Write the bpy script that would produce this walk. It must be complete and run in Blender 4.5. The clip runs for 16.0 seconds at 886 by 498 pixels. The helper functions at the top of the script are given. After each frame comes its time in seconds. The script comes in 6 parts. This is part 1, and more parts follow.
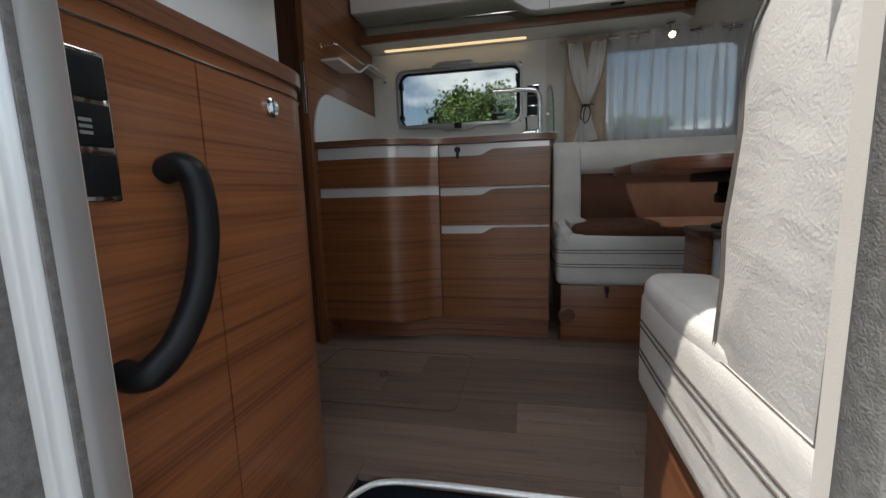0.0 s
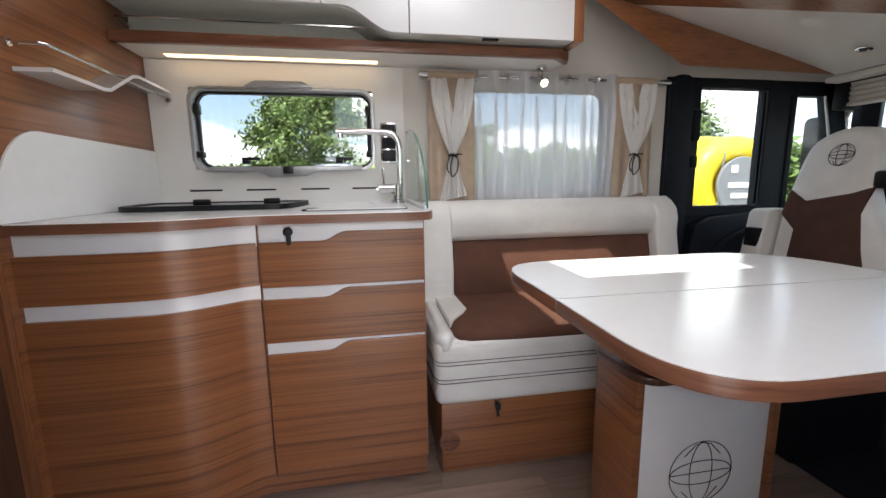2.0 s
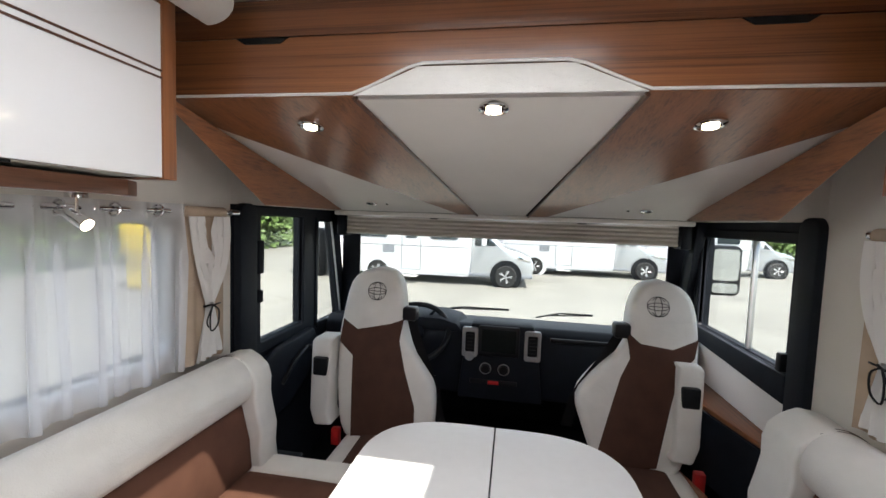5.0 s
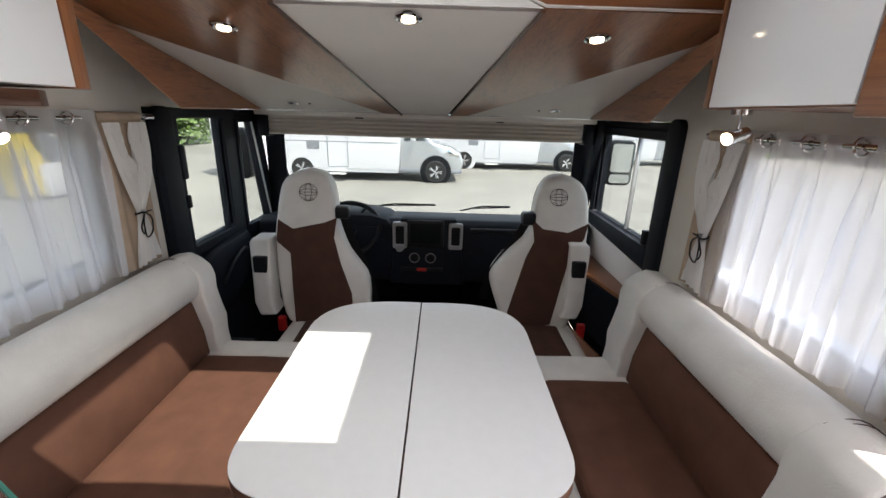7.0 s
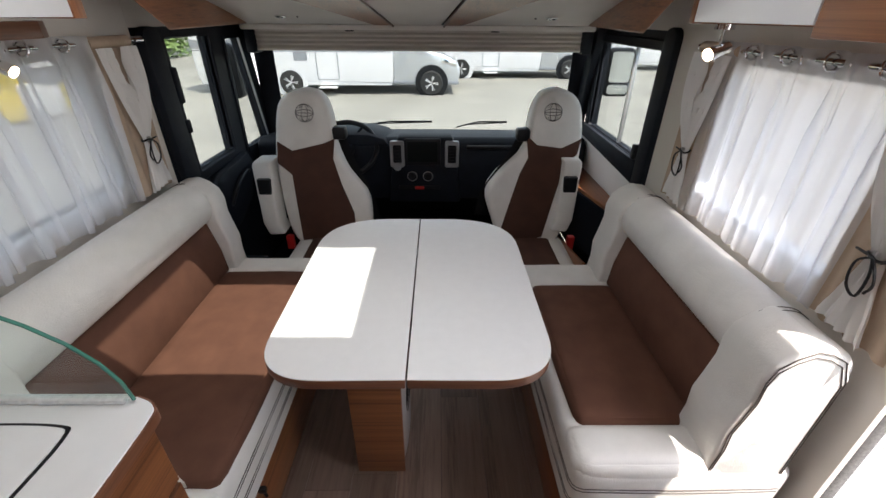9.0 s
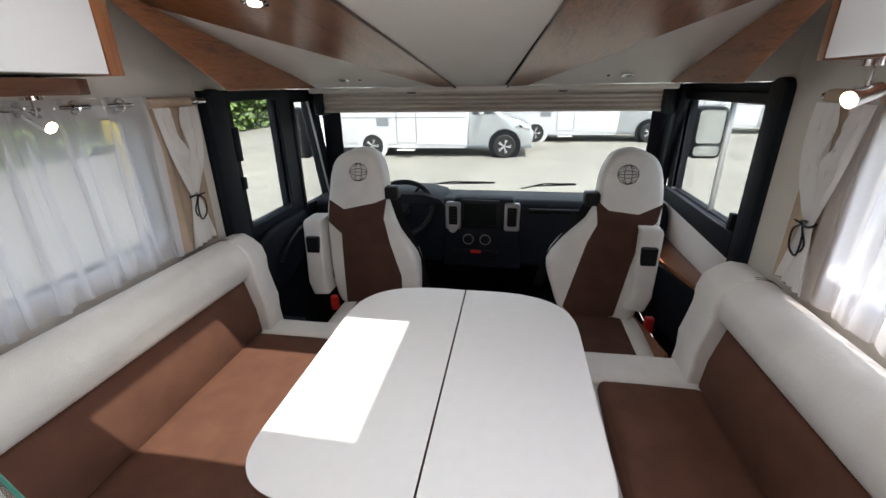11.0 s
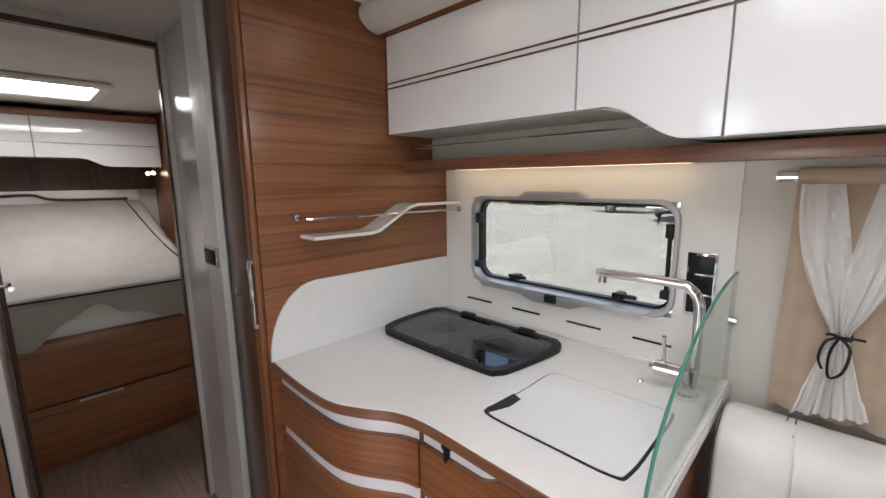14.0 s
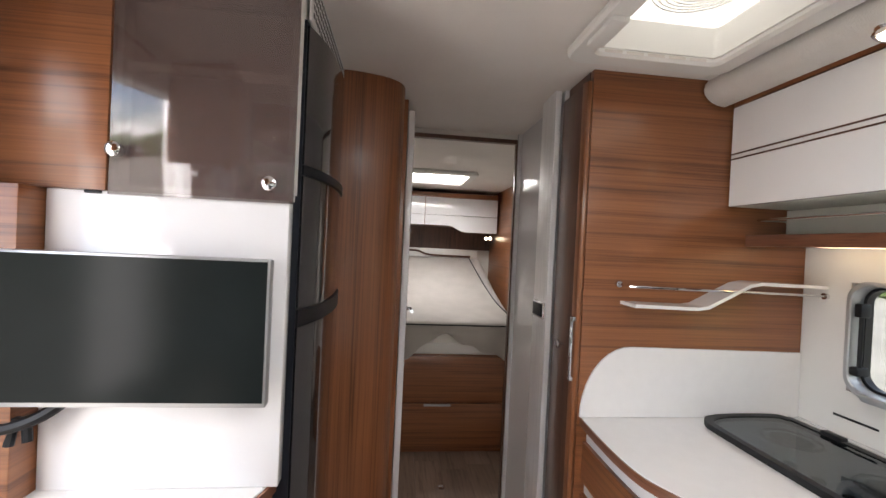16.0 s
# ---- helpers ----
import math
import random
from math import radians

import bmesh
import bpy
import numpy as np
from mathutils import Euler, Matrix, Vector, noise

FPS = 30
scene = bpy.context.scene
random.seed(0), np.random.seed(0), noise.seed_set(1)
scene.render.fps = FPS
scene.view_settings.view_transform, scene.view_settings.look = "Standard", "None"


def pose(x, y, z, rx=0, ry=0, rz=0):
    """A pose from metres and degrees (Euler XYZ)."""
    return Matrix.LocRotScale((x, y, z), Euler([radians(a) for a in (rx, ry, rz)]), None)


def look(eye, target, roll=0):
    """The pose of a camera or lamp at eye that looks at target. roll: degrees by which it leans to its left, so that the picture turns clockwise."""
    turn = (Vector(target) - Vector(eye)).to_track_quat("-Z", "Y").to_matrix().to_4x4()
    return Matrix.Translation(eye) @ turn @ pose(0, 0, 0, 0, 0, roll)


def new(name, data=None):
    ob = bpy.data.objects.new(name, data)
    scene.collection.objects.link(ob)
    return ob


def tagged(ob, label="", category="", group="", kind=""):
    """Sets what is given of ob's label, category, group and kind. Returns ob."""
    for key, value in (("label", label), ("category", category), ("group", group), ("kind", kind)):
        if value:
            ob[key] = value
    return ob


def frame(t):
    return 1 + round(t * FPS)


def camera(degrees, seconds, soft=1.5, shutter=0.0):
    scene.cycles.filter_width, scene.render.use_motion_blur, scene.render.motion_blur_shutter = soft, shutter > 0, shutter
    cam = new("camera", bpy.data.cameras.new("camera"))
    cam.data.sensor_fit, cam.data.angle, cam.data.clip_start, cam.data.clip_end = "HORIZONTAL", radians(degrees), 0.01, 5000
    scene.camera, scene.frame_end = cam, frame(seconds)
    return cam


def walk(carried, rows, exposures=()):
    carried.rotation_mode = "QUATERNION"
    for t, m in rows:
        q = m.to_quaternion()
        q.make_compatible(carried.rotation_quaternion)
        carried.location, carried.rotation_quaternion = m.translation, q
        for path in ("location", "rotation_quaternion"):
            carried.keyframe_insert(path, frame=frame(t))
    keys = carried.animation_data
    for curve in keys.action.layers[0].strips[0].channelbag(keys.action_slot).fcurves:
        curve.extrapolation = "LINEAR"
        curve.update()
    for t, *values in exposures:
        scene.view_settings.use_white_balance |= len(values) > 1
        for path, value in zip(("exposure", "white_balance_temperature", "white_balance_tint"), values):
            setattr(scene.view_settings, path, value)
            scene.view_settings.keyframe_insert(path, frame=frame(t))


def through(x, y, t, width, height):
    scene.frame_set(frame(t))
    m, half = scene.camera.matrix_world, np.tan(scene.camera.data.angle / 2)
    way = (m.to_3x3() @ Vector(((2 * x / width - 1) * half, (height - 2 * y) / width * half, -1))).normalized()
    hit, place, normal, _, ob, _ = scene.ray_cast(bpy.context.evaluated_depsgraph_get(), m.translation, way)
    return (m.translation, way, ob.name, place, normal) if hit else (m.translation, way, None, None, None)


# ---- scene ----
cam = camera(94.0, 16.0)
PATH = [
    (0, (-0.028, 0.025, 0.676), (-0.432, 1.962, 0.387), -1.7),
    (0.5, (-0.094, 0.158, 0.684), (-0.212, 2.131, 0.379), -1.3),
    (1, (-0.169, 0.358, 0.801), (-0.075, 2.33, 0.484), -1.0),
    (1.5, (-0.168, 0.437, 0.911), (0.079, 2.394, 0.58), -0.7),
    (2, (-0.099, 0.596, 0.971), (0.247, 2.539, 0.65), -0.8),
    (2.5, (-0.071, 0.707, 1.12), (0.305, 2.645, 0.797), 0.2),
    (3, (-0.117, 0.872, 1.16), (0.461, 2.756, 0.82), 1.1),
    (3.5, (-0.101, 1.053, 1.297), (0.888, 2.755, 0.944), 1.4),
    (4, (-0.05, 1.197, 1.347), (1.39, 2.555, 1.06), 1.5),
    (4.5, (-0.056, 1.281, 1.388), (1.749, 2.117, 1.182), 1.9),
    (5, (-0.167, 1.327, 1.413), (1.8, 1.658, 1.275), 2.0),
    (7.3, (-0.372, 1.285, 1.475), (1.495, 1.251, 0.761), 1.6),
    (7.5, (-0.399, 1.284, 1.494), (1.435, 1.252, 0.697), 1.2),
    (8, (-0.438, 1.275, 1.492), (1.331, 1.249, 0.559), 0.9),
    (8.2, (-0.447, 1.274, 1.52), (1.288, 1.254, 0.526), 0.4),
    (10.5, (-0.408, 1.288, 1.449), (1.386, 1.348, 0.568), -0.5),
    (11, (-0.221, 1.202, 1.452), (1.613, 1.518, 0.72), -0.9),
    (11.5, (-0.022, 1.215, 1.427), (1.735, 1.964, 0.834), -0.7),
    (12, (0.148, 1.281, 1.449), (1.56, 2.602, 0.938), 0.1),
    (12.5, (0.22, 1.323, 1.444), (0.929, 3.13, 0.963), 0.6),
    (13, (0.294, 1.305, 1.441), (0.154, 3.241, 0.96), 0.1),
    (13.5, (0.255, 1.241, 1.415), (-0.582, 3.013, 1.014), -0.4),
    (14, (0.245, 1.214, 1.415), (-1.128, 2.63, 1.084), -0.6),
    (14.5, (0.246, 1.181, 1.405), (-1.475, 2.165, 1.141), -0.6),
    (15, (0.263, 1.144, 1.402), (-1.63, 1.764, 1.221), 0.2),
    (15.5, (0.287, 1.114, 1.402), (-1.681, 1.458, 1.31), 1.6),
    (16, (0.306, 1.097, 1.405), (-1.681, 1.317, 1.384), 2.7),
]
EXPOSURES = [(0.0, 0.7, 6600, 8), (0.5, 1.25, 6700, 12), (1.0, 2.15, 6800, 15), (1.5, 2.4, 6800, 15), (2.0, 2.3, 6800, 15), (2.5, 2.25, 6800, 16), (3.2, 2.2, 6800, 16), (4.0, 2.25, 6800, 15), (5.0, 2.4, 6800, 14), (8.0, 1.95, 6800, 14), (11.0, 2.2, 6800, 14), (12.5, 2.2, 6800, 14), (13.5, 2.25, 6800, 15), (14.5, 2.65, 6900, 15), (15.5, 2.8, 7000, 16), (16.0, 2.8, 7000, 16)]
walk(cam, [(t, look(eye, target, roll)) for t, eye, target, roll in PATH], EXPOSURES)

# ---- world and sun ----
SUN_TO = Vector((-0.34, -0.37, 1.0)).normalized()
world = bpy.data.worlds.new("sky")
scene.world = world
world.use_nodes = True
wn = world.node_tree
wn.nodes.clear()
sky = wn.nodes.new("ShaderNodeTexSky")
sky.sky_type = "NISHITA"
sky.sun_disc = False
sky.sun_elevation = math.asin(SUN_TO.z)
sky.sun_rotation = math.atan2(SUN_TO.x, SUN_TO.y)
sky.air_density = 1.0
sky.dust_density = 1.5
# broken white clouds over the blue
tc = wn.nodes.new("ShaderNodeTexCoord")
mp = wn.nodes.new("ShaderNodeMapping")
mp.inputs["Scale"].default_value = (1.0, 1.0, 2.6)
nz = wn.nodes.new("ShaderNodeTexNoise")
nz.inputs["Scale"].default_value = 3.2
nz.inputs["Detail"].default_value = 7.0
rp = wn.nodes.new("ShaderNodeValToRGB")
rp.color_ramp.elements[0].position = 0.47
rp.color_ramp.elements[1].position = 0.60
mx = wn.nodes.new("ShaderNodeMixRGB")
mx.inputs[2].default_value = (9.5, 9.8, 10.2, 1)
bg = wn.nodes.new("ShaderNodeBackground")
bg.inputs["Strength"].default_value = 0.15
wo = wn.nodes.new("ShaderNodeOutputWorld")
wn.links.new(tc.outputs["Generated"], mp.inputs["Vector"])
wn.links.new(mp.outputs["Vector"], nz.inputs["Vector"])
wn.links.new(nz.outputs["Fac"], rp.inputs["Fac"])
wn.links.new(rp.outputs["Color"], mx.inputs[0])
wn.links.new(sky.outputs["Color"], mx.inputs[1])
wn.links.new(mx.outputs["Color"], bg.inputs["Color"])
wn.links.new(bg.outputs["Background"], wo.inputs["Surface"])

sun = new("sun", bpy.data.lights.new("sun", "SUN"))
sun.data.energy = 3.2
sun.data.angle = radians(0.5)
sun.data.color = (1.0, 0.95, 0.88)
sun.matrix_world = look(SUN_TO * 30, (0, 0, 0))


# fill lamps added in two roof-light openings, topping up the sky's daylight
for lx, ly, sx, sy, watts in ((-3.1, 1.39, 0.46, 0.46, 2.8), (0.2525, 1.4125, 0.50, 0.70, 1.6)):
    lamp = new("roof_daylight", bpy.data.lights.new("roof_daylight", "AREA"))
    lamp.data.shape, lamp.data.size, lamp.data.size_y, lamp.data.energy = "RECTANGLE", sx, sy, watts
    lamp.data.color = (0.93, 0.97, 1.0)
    lamp.location = (lx, ly, 2.035)

# small fill lamp added inside the doorway, brightening ceiling and overhead cabinets
lamp = new("door_daylight", bpy.data.lights.new("door_daylight", "AREA"))
lamp.data.shape, lamp.data.size, lamp.data.size_y, lamp.data.energy = "RECTANGLE", 0.26, 0.8, 0.9
lamp.data.color = (0.97, 0.98, 1.0)
lamp.matrix_world = look((0.0, 0.32, 1.36), (0.0, 2.0, 1.36))

# ---- small mesh kit ----
def link(name, bm, mat, smooth=40.0):
    me = bpy.data.meshes.new(name)
    bmesh.ops.recalc_face_normals(bm, faces=bm.faces)
    bm.to_mesh(me)
    bm.free()
    for p in me.polygons:
        p.use_smooth = True
    me.set_sharp_from_angle(angle=radians(smooth))
    for m in (mat if isinstance(mat, (list, tuple)) else [mat]):
        me.materials.append(m)
    return new(name, me)


def part(name, bm, mat, parent, label="", smooth=40.0):
    ob = link(name, bm, mat, smooth)
    ob.parent = parent
    if parent.parent is None:
        ob.matrix_parent_inverse = Matrix.Translation(-parent.location)
    return tagged(ob, label) if label else ob


def thing(name, at, label, category, group="", kind=""):
    ob = new(name)
    ob.empty_display_size = 0.05
    ob.location = at
    return tagged(ob, label, category, group, kind)


def solid(name, bm, mat, label="", category="", group="", kind="structure", smooth=40.0):
    return tagged(link(name, bm, mat, smooth), label, category, group, kind)


def bev(bm, w, seg=2, angle=30):
    if w > 0:
        es = [e for e in bm.edges if len(e.link_faces) == 2 and e.calc_face_angle(0) > radians(angle)]
        bmesh.ops.bevel(bm, geom=es, offset=w, segments=seg, profile=0.5, affect="EDGES", clamp_overlap=True)
    return bm


def box(x0, x1, y0, y1, z0, z1, w=0.0, seg=2):
    bm = bmesh.new()
    bmesh.ops.create_cube(bm, size=1)
    for v in bm.verts:
        v.co = Vector((x0 + (v.co.x + 0.5) * (x1 - x0), y0 + (v.co.y + 0.5) * (y1 - y0), z0 + (v.co.z + 0.5) * (z1 - z0)))
    return bev(bm, w, seg)


def prism(poly, axis, a, b, w=0.0, seg=2):
    """A polygon pushed along an axis from a to b. x: (y, z) points; y: (x, z); z: (x, y)."""
    def at(p, d):
        return {"x": (d, p[0], p[1]), "y": (p[0], d, p[1]), "z": (p[0], p[1], d)}[axis]
    bm = bmesh.new()
    lo = [bm.verts.new(at(p, a)) for p in poly]
    hi = [bm.verts.new(at(p, b)) for p in poly]
    bm.faces.new(lo)
    bm.faces.new(hi[::-1])
    for i in range(len(poly)):
        j = (i + 1) % len(poly)
        bm.faces.new((lo[i], lo[j], hi[j], hi[i]))
    bmesh.ops.recalc_face_normals(bm, faces=bm.faces)
    return bev(bm, w, seg)


def slab(quad, thick, w=0.0):
    """A flat plate through the given corners, thick along its normal."""
    pts = [Vector(p) for p in quad]
    n = (pts[1] - pts[0]).cross(pts[2] - pts[0]).normalized() * thick
    bm = bmesh.new()
    lo = [bm.verts.new(p) for p in pts]
    hi = [bm.verts.new(p + n) for p in pts]
    bm.faces.new(lo)
    bm.faces.new(hi[::-1])
    for i in range(len(pts)):
        j = (i + 1) % len(pts)
        bm.faces.new((lo[i], lo[j], hi[j], hi[i]))
    bmesh.ops.recalc_face_normals(bm, faces=bm.faces)
    return bev(bm, w)


def rounded(x0, x1, y0, y1, r, n=6):
    pts = []
    for cx, cy, a in ((x1 - r, y1 - r, 0), (x0 + r, y1 - r, 90), (x0 + r, y0 + r, 180), (x1 - r, y0 + r, 270)):
        for i in range(n + 1):
            t = radians(a + 90 * i / n)
            pts.append((cx + r * math.cos(t), cy + r * math.sin(t)))
    return pts


def tube(pts, r, n=10, closed=False, flat=1.0):
    pts = [Vector(p) for p in pts]
    bm = bmesh.new()
    rings, prev = [], None
    for i, p in enumerate(pts):
        a = pts[i - 1] if (i > 0 or closed) else p
        b = pts[(i + 1) % len(pts)] if (i < len(pts) - 1 or closed) else p
        d = (b - a).normalized()
        ref = prev if prev is not None else (Vector((0, 0, 1)) if abs(d.z) < 0.9 else Vector((1, 0, 0)))
        s = d.cross(ref).normalized()
        u = s.cross(d).normalized()
        prev = u
        rings.append([bm.verts.new(p + r * (math.cos(2 * math.pi * k / n) * s + flat * math.sin(2 * math.pi * k / n) * u)) for k in range(n)])
    m = len(rings)
    for i in range(m if closed else m - 1):
        for k in range(n):
            bm.faces.new((rings[i][k], rings[i][(k + 1) % n], rings[(i + 1) % m][(k + 1) % n], rings[(i + 1) % m][k]))
    if not closed:
        bm.faces.new(rings[0])
        bm.faces.new(rings[-1][::-1])
    return bm


def lathe(profile, at, axis=(0, 0, 1), n=24):
    """(radius, height) points turned round an axis."""
    q = Vector(axis).normalized().to_track_quat("Z", "Y")
    bm = bmesh.new()
    rings = [[bm.verts.new(Vector(at) + q @ Vector((r * math.cos(2 * math.pi * k / n), r * math.sin(2 * math.pi * k / n), h))) for k in range(n)] for r, h in profile]
    for a, b in zip(rings, rings[1:]):
        for k in range(n):
            bm.faces.new((a[k], a[(k + 1) % n], b[(k + 1) % n], b[k]))
    if profile[0][0] > 1e-4:
        bm.faces.new(rings[0])
    if profile[-1][0] > 1e-4:
        bm.faces.new(rings[-1][::-1])
    bmesh.ops.remove_doubles(bm, verts=bm.verts, dist=1e-5)
    return bm


def join(*bms):
    out = bms[0]
    for b in bms[1:]:
        me = bpy.data.meshes.new("tmp")
        b.to_mesh(me)
        b.free()
        out.from_mesh(me)
        bpy.data.meshes.remove(me)
    return out


def smooth_line(pts, n=6):
    """A Catmull-Rom curve through the points."""
    pts = [Vector(p) for p in pts]
    out = []
    for i in range(len(pts) - 1):
        p0, p1, p2, p3 = pts[max(i - 1, 0)], pts[i], pts[i + 1], pts[min(i + 2, len(pts) - 1)]
        for k in range(n):
            t = k / n
            out.append(0.5 * (2 * p1 + (p2 - p0) * t + (2 * p0 - 5 * p1 + 4 * p2 - p3) * t * t + (3 * p1 - p0 - 3 * p2 + p3) * t ** 3))
    return out + [pts[-1]]


def sheet(line, axis, a, b, thick, side=1.0):
    """A bent panel: a line of points pushed along an axis, with thickness to one side."""
    line = [Vector(p) for p in line]
    other = []
    for i, p in enumerate(line):
        d = (line[min(i + 1, len(line) - 1)] - line[max(i - 1, 0)]).normalized()
        other.append(p + Vector((-d.y, d.x)) * thick * side)
    poly = [tuple(p) for p in line] + [tuple(p) for p in other[::-1]]
    bm = bmesh.new()
    def at(p, d):
        return {"x": (d, p[0], p[1]), "y": (p[0], d, p[1]), "z": (p[0], p[1], d)}[axis]
    n = len(line)
    lo = [bm.verts.new(at(p, a)) for p in poly]
    hi = [bm.verts.new(at(p, b)) for p in poly]
    m = len(poly)
    for i in range(m):
        j = (i + 1) % m
        bm.faces.new((lo[i], lo[j], hi[j], hi[i]))
    for i in range(n - 1):
        bm.faces.new((lo[i], lo[m - 1 - i], lo[m - 2 - i], lo[i + 1]))
        bm.faces.new((hi[i], hi[i + 1], hi[m - 2 - i], hi[m - 1 - i]))
    bmesh.ops.recalc_face_normals(bm, faces=bm.faces)
    return bm


def holed(axis, at, thick, u0, u1, v0, v1, holes):
    """A wall or ceiling plate with rectangular openings cut through it. axis y: u is x, v is z; x: u is y, v is z; z: u is x, v is y."""
    us = sorted({u0, u1, *[c for h in holes for c in h[:2] if u0 < c < u1]})
    vs = sorted({v0, v1, *[c for h in holes for c in h[2:] if v0 < c < v1]})
    def co(u, v, d):
        return {"y": (u, d, v), "x": (d, u, v), "z": (u, v, d)}[axis]
    def full(i, j):
        if i < 0 or j < 0 or i >= len(us) - 1 or j >= len(vs) - 1:
            return False
        u, v = (us[i] + us[i + 1]) / 2, (vs[j] + vs[j + 1]) / 2
        return not any(h[0] < u < h[1] and h[2] < v < h[3] for h in holes)
    bm = bmesh.new()
    def quad(*p):
        bm.faces.new([bm.verts.new(q) for q in p])
    a, b = at, at + thick
    for i in range(len(us) - 1):
        for j in range(len(vs) - 1):
            if not full(i, j):
                continue
            p, q, r, t = us[i], us[i + 1], vs[j], vs[j + 1]
            for d in (a, b):
                quad(co(p, r, d), co(q, r, d), co(q, t, d), co(p, t, d))
            for di, dj, e in ((-1, 0, ((p, r), (p, t))), (1, 0, ((q, r), (q, t))), (0, -1, ((p, r), (q, r))), (0, 1, ((p, t), (q, t)))):
                if not full(i + di, j + dj):
                    (x0, y0), (x1, y1) = e
                    quad(co(x0, y0, a), co(x1, y1, a), co(x1, y1, b), co(x0, y0, b))
    bmesh.ops.remove_doubles(bm, verts=bm.verts, dist=1e-5)
    return bm


def ring_frame(outer, inner, axis, a, b, w=0.0):
    """A frame between two loops with the same number of points."""
    def at(p, d):
        return {"x": (d, p[0], p[1]), "y": (p[0], d, p[1]), "z": (p[0], p[1], d)}[axis]
    bm = bmesh.new()
    L = [[bm.verts.new(at(p, d)) for p in loop] for loop in (outer, inner) for d in (a, b)]
    n = len(outer)
    for i in range(n):
        j = (i + 1) % n
        for p, q in ((0, 1), (1, 3), (3, 2), (2, 0)):
            bm.faces.new((L[p][i], L[p][j], L[q][j], L[q][i]))
    bmesh.ops.recalc_face_normals(bm, faces=bm.faces)
    return bev(bm, w, 1, 50)


def cushion(x0, x1, y0, y1, z0, z1, r=0.03, puff=0.012, cuts=10):
    """A padded block: rounded edges, faces that swell a little, faint creases."""
    bm = box(x0, x1, y0, y1, z0, z1)
    bmesh.ops.subdivide_edges(bm, edges=bm.edges, cuts=cuts, use_grid_fill=True)
    c = Vector(((x0 + x1) / 2, (y0 + y1) / 2, (z0 + z1) / 2))
    h = Vector(((x1 - x0) / 2, (y1 - y0) / 2, (z1 - z0) / 2))
    for v in bm.verts:
        d = v.co - c
        # keep sample lines near the rims so that the rounding is fine there
        for k in range(3):
            f = d[k] / h[k]
            d[k] = math.copysign(abs(math.sin(f * math.pi / 2)) ** 0.8, f) * h[k] if abs(f) < 1 else d[k]
        core = Vector([max(-(h[k] - r), min(h[k] - r, d[k])) for k in range(3)])
        o = d - core
        if o.length > 1e-6:
            out = core + o.normalized() * r
        else:
            out = d
        f = [d[k] / h[k] for k in range(3)]
        m = max(range(3), key=lambda k: abs(f[k]))
        others = [k for k in range(3) if k != m]
        s = (1 - f[others[0]] ** 2) * (1 - f[others[1]] ** 2)
        out[m] += math.copysign(puff * s, d[m])
        out[m] += 0.0025 * noise.noise((c + d) * 9.0)
        v.co = c + out
    bmesh.ops.recalc_face_normals(bm, faces=bm.faces)
    return bm


# ---- materials ----
def mat(name, color, rough=0.5, metal=0.0, vary=0.12, scale=6.0, bump=0.0, bump_scale=200.0, coat=0.0, spec=0.5, stretch=(1, 1, 1)):
    m = bpy.data.materials.new(name)
    m.use_nodes = True
    nt = m.node_tree
    b = nt.nodes["Principled BSDF"]
    b.inputs["Roughness"].default_value = rough
    b.inputs["Metallic"].default_value = metal
    b.inputs["Coat Weight"].default_value = coat
    b.inputs["Coat Roughness"].default_value = 0.08
    b.inputs["Specular IOR Level"].default_value = spec
    tcn = nt.nodes.new("ShaderNodeTexCoord")
    mpn = nt.nodes.new("ShaderNodeMapping")
    mpn.inputs["Scale"].default_value = stretch
    nt.links.new(tcn.outputs["Object"], mpn.inputs["Vector"])
    n1 = nt.nodes.new("ShaderNodeTexNoise")
    n1.inputs["Scale"].default_value = scale
    n1.inputs["Detail"].default_value = 5.0
    nt.links.new(mpn.outputs["Vector"], n1.inputs["Vector"])
    cr = nt.nodes.new("ShaderNodeValToRGB")
    cr.color_ramp.elements[0].position, cr.color_ramp.elements[1].position = 0.3, 0.7
    cr.color_ramp.elements[0].color = (*[c * (1 - vary) for c in color], 1)
    cr.color_ramp.elements[1].color = (*[min(c * (1 + vary), 0.95) for c in color], 1)
    nt.links.new(n1.outputs["Fac"], cr.inputs["Fac"])
    nt.links.new(cr.outputs["Color"], b.inputs["Base Color"])
    if bump:
        n2 = nt.nodes.new("ShaderNodeTexNoise")
        n2.inputs["Scale"].default_value = bump_scale
        n2.inputs["Detail"].default_value = 3.0
        bp = nt.nodes.new("ShaderNodeBump")
        bp.inputs["Strength"].default_value = bump
        bp.inputs["Distance"].default_value = 0.002
        nt.links.new(mpn.outputs["Vector"], n2.inputs["Vector"])
        nt.links.new(n2.outputs["Fac"], bp.inputs["Height"])
        nt.links.new(bp.outputs["Normal"], b.inputs["Normal"])
    return m


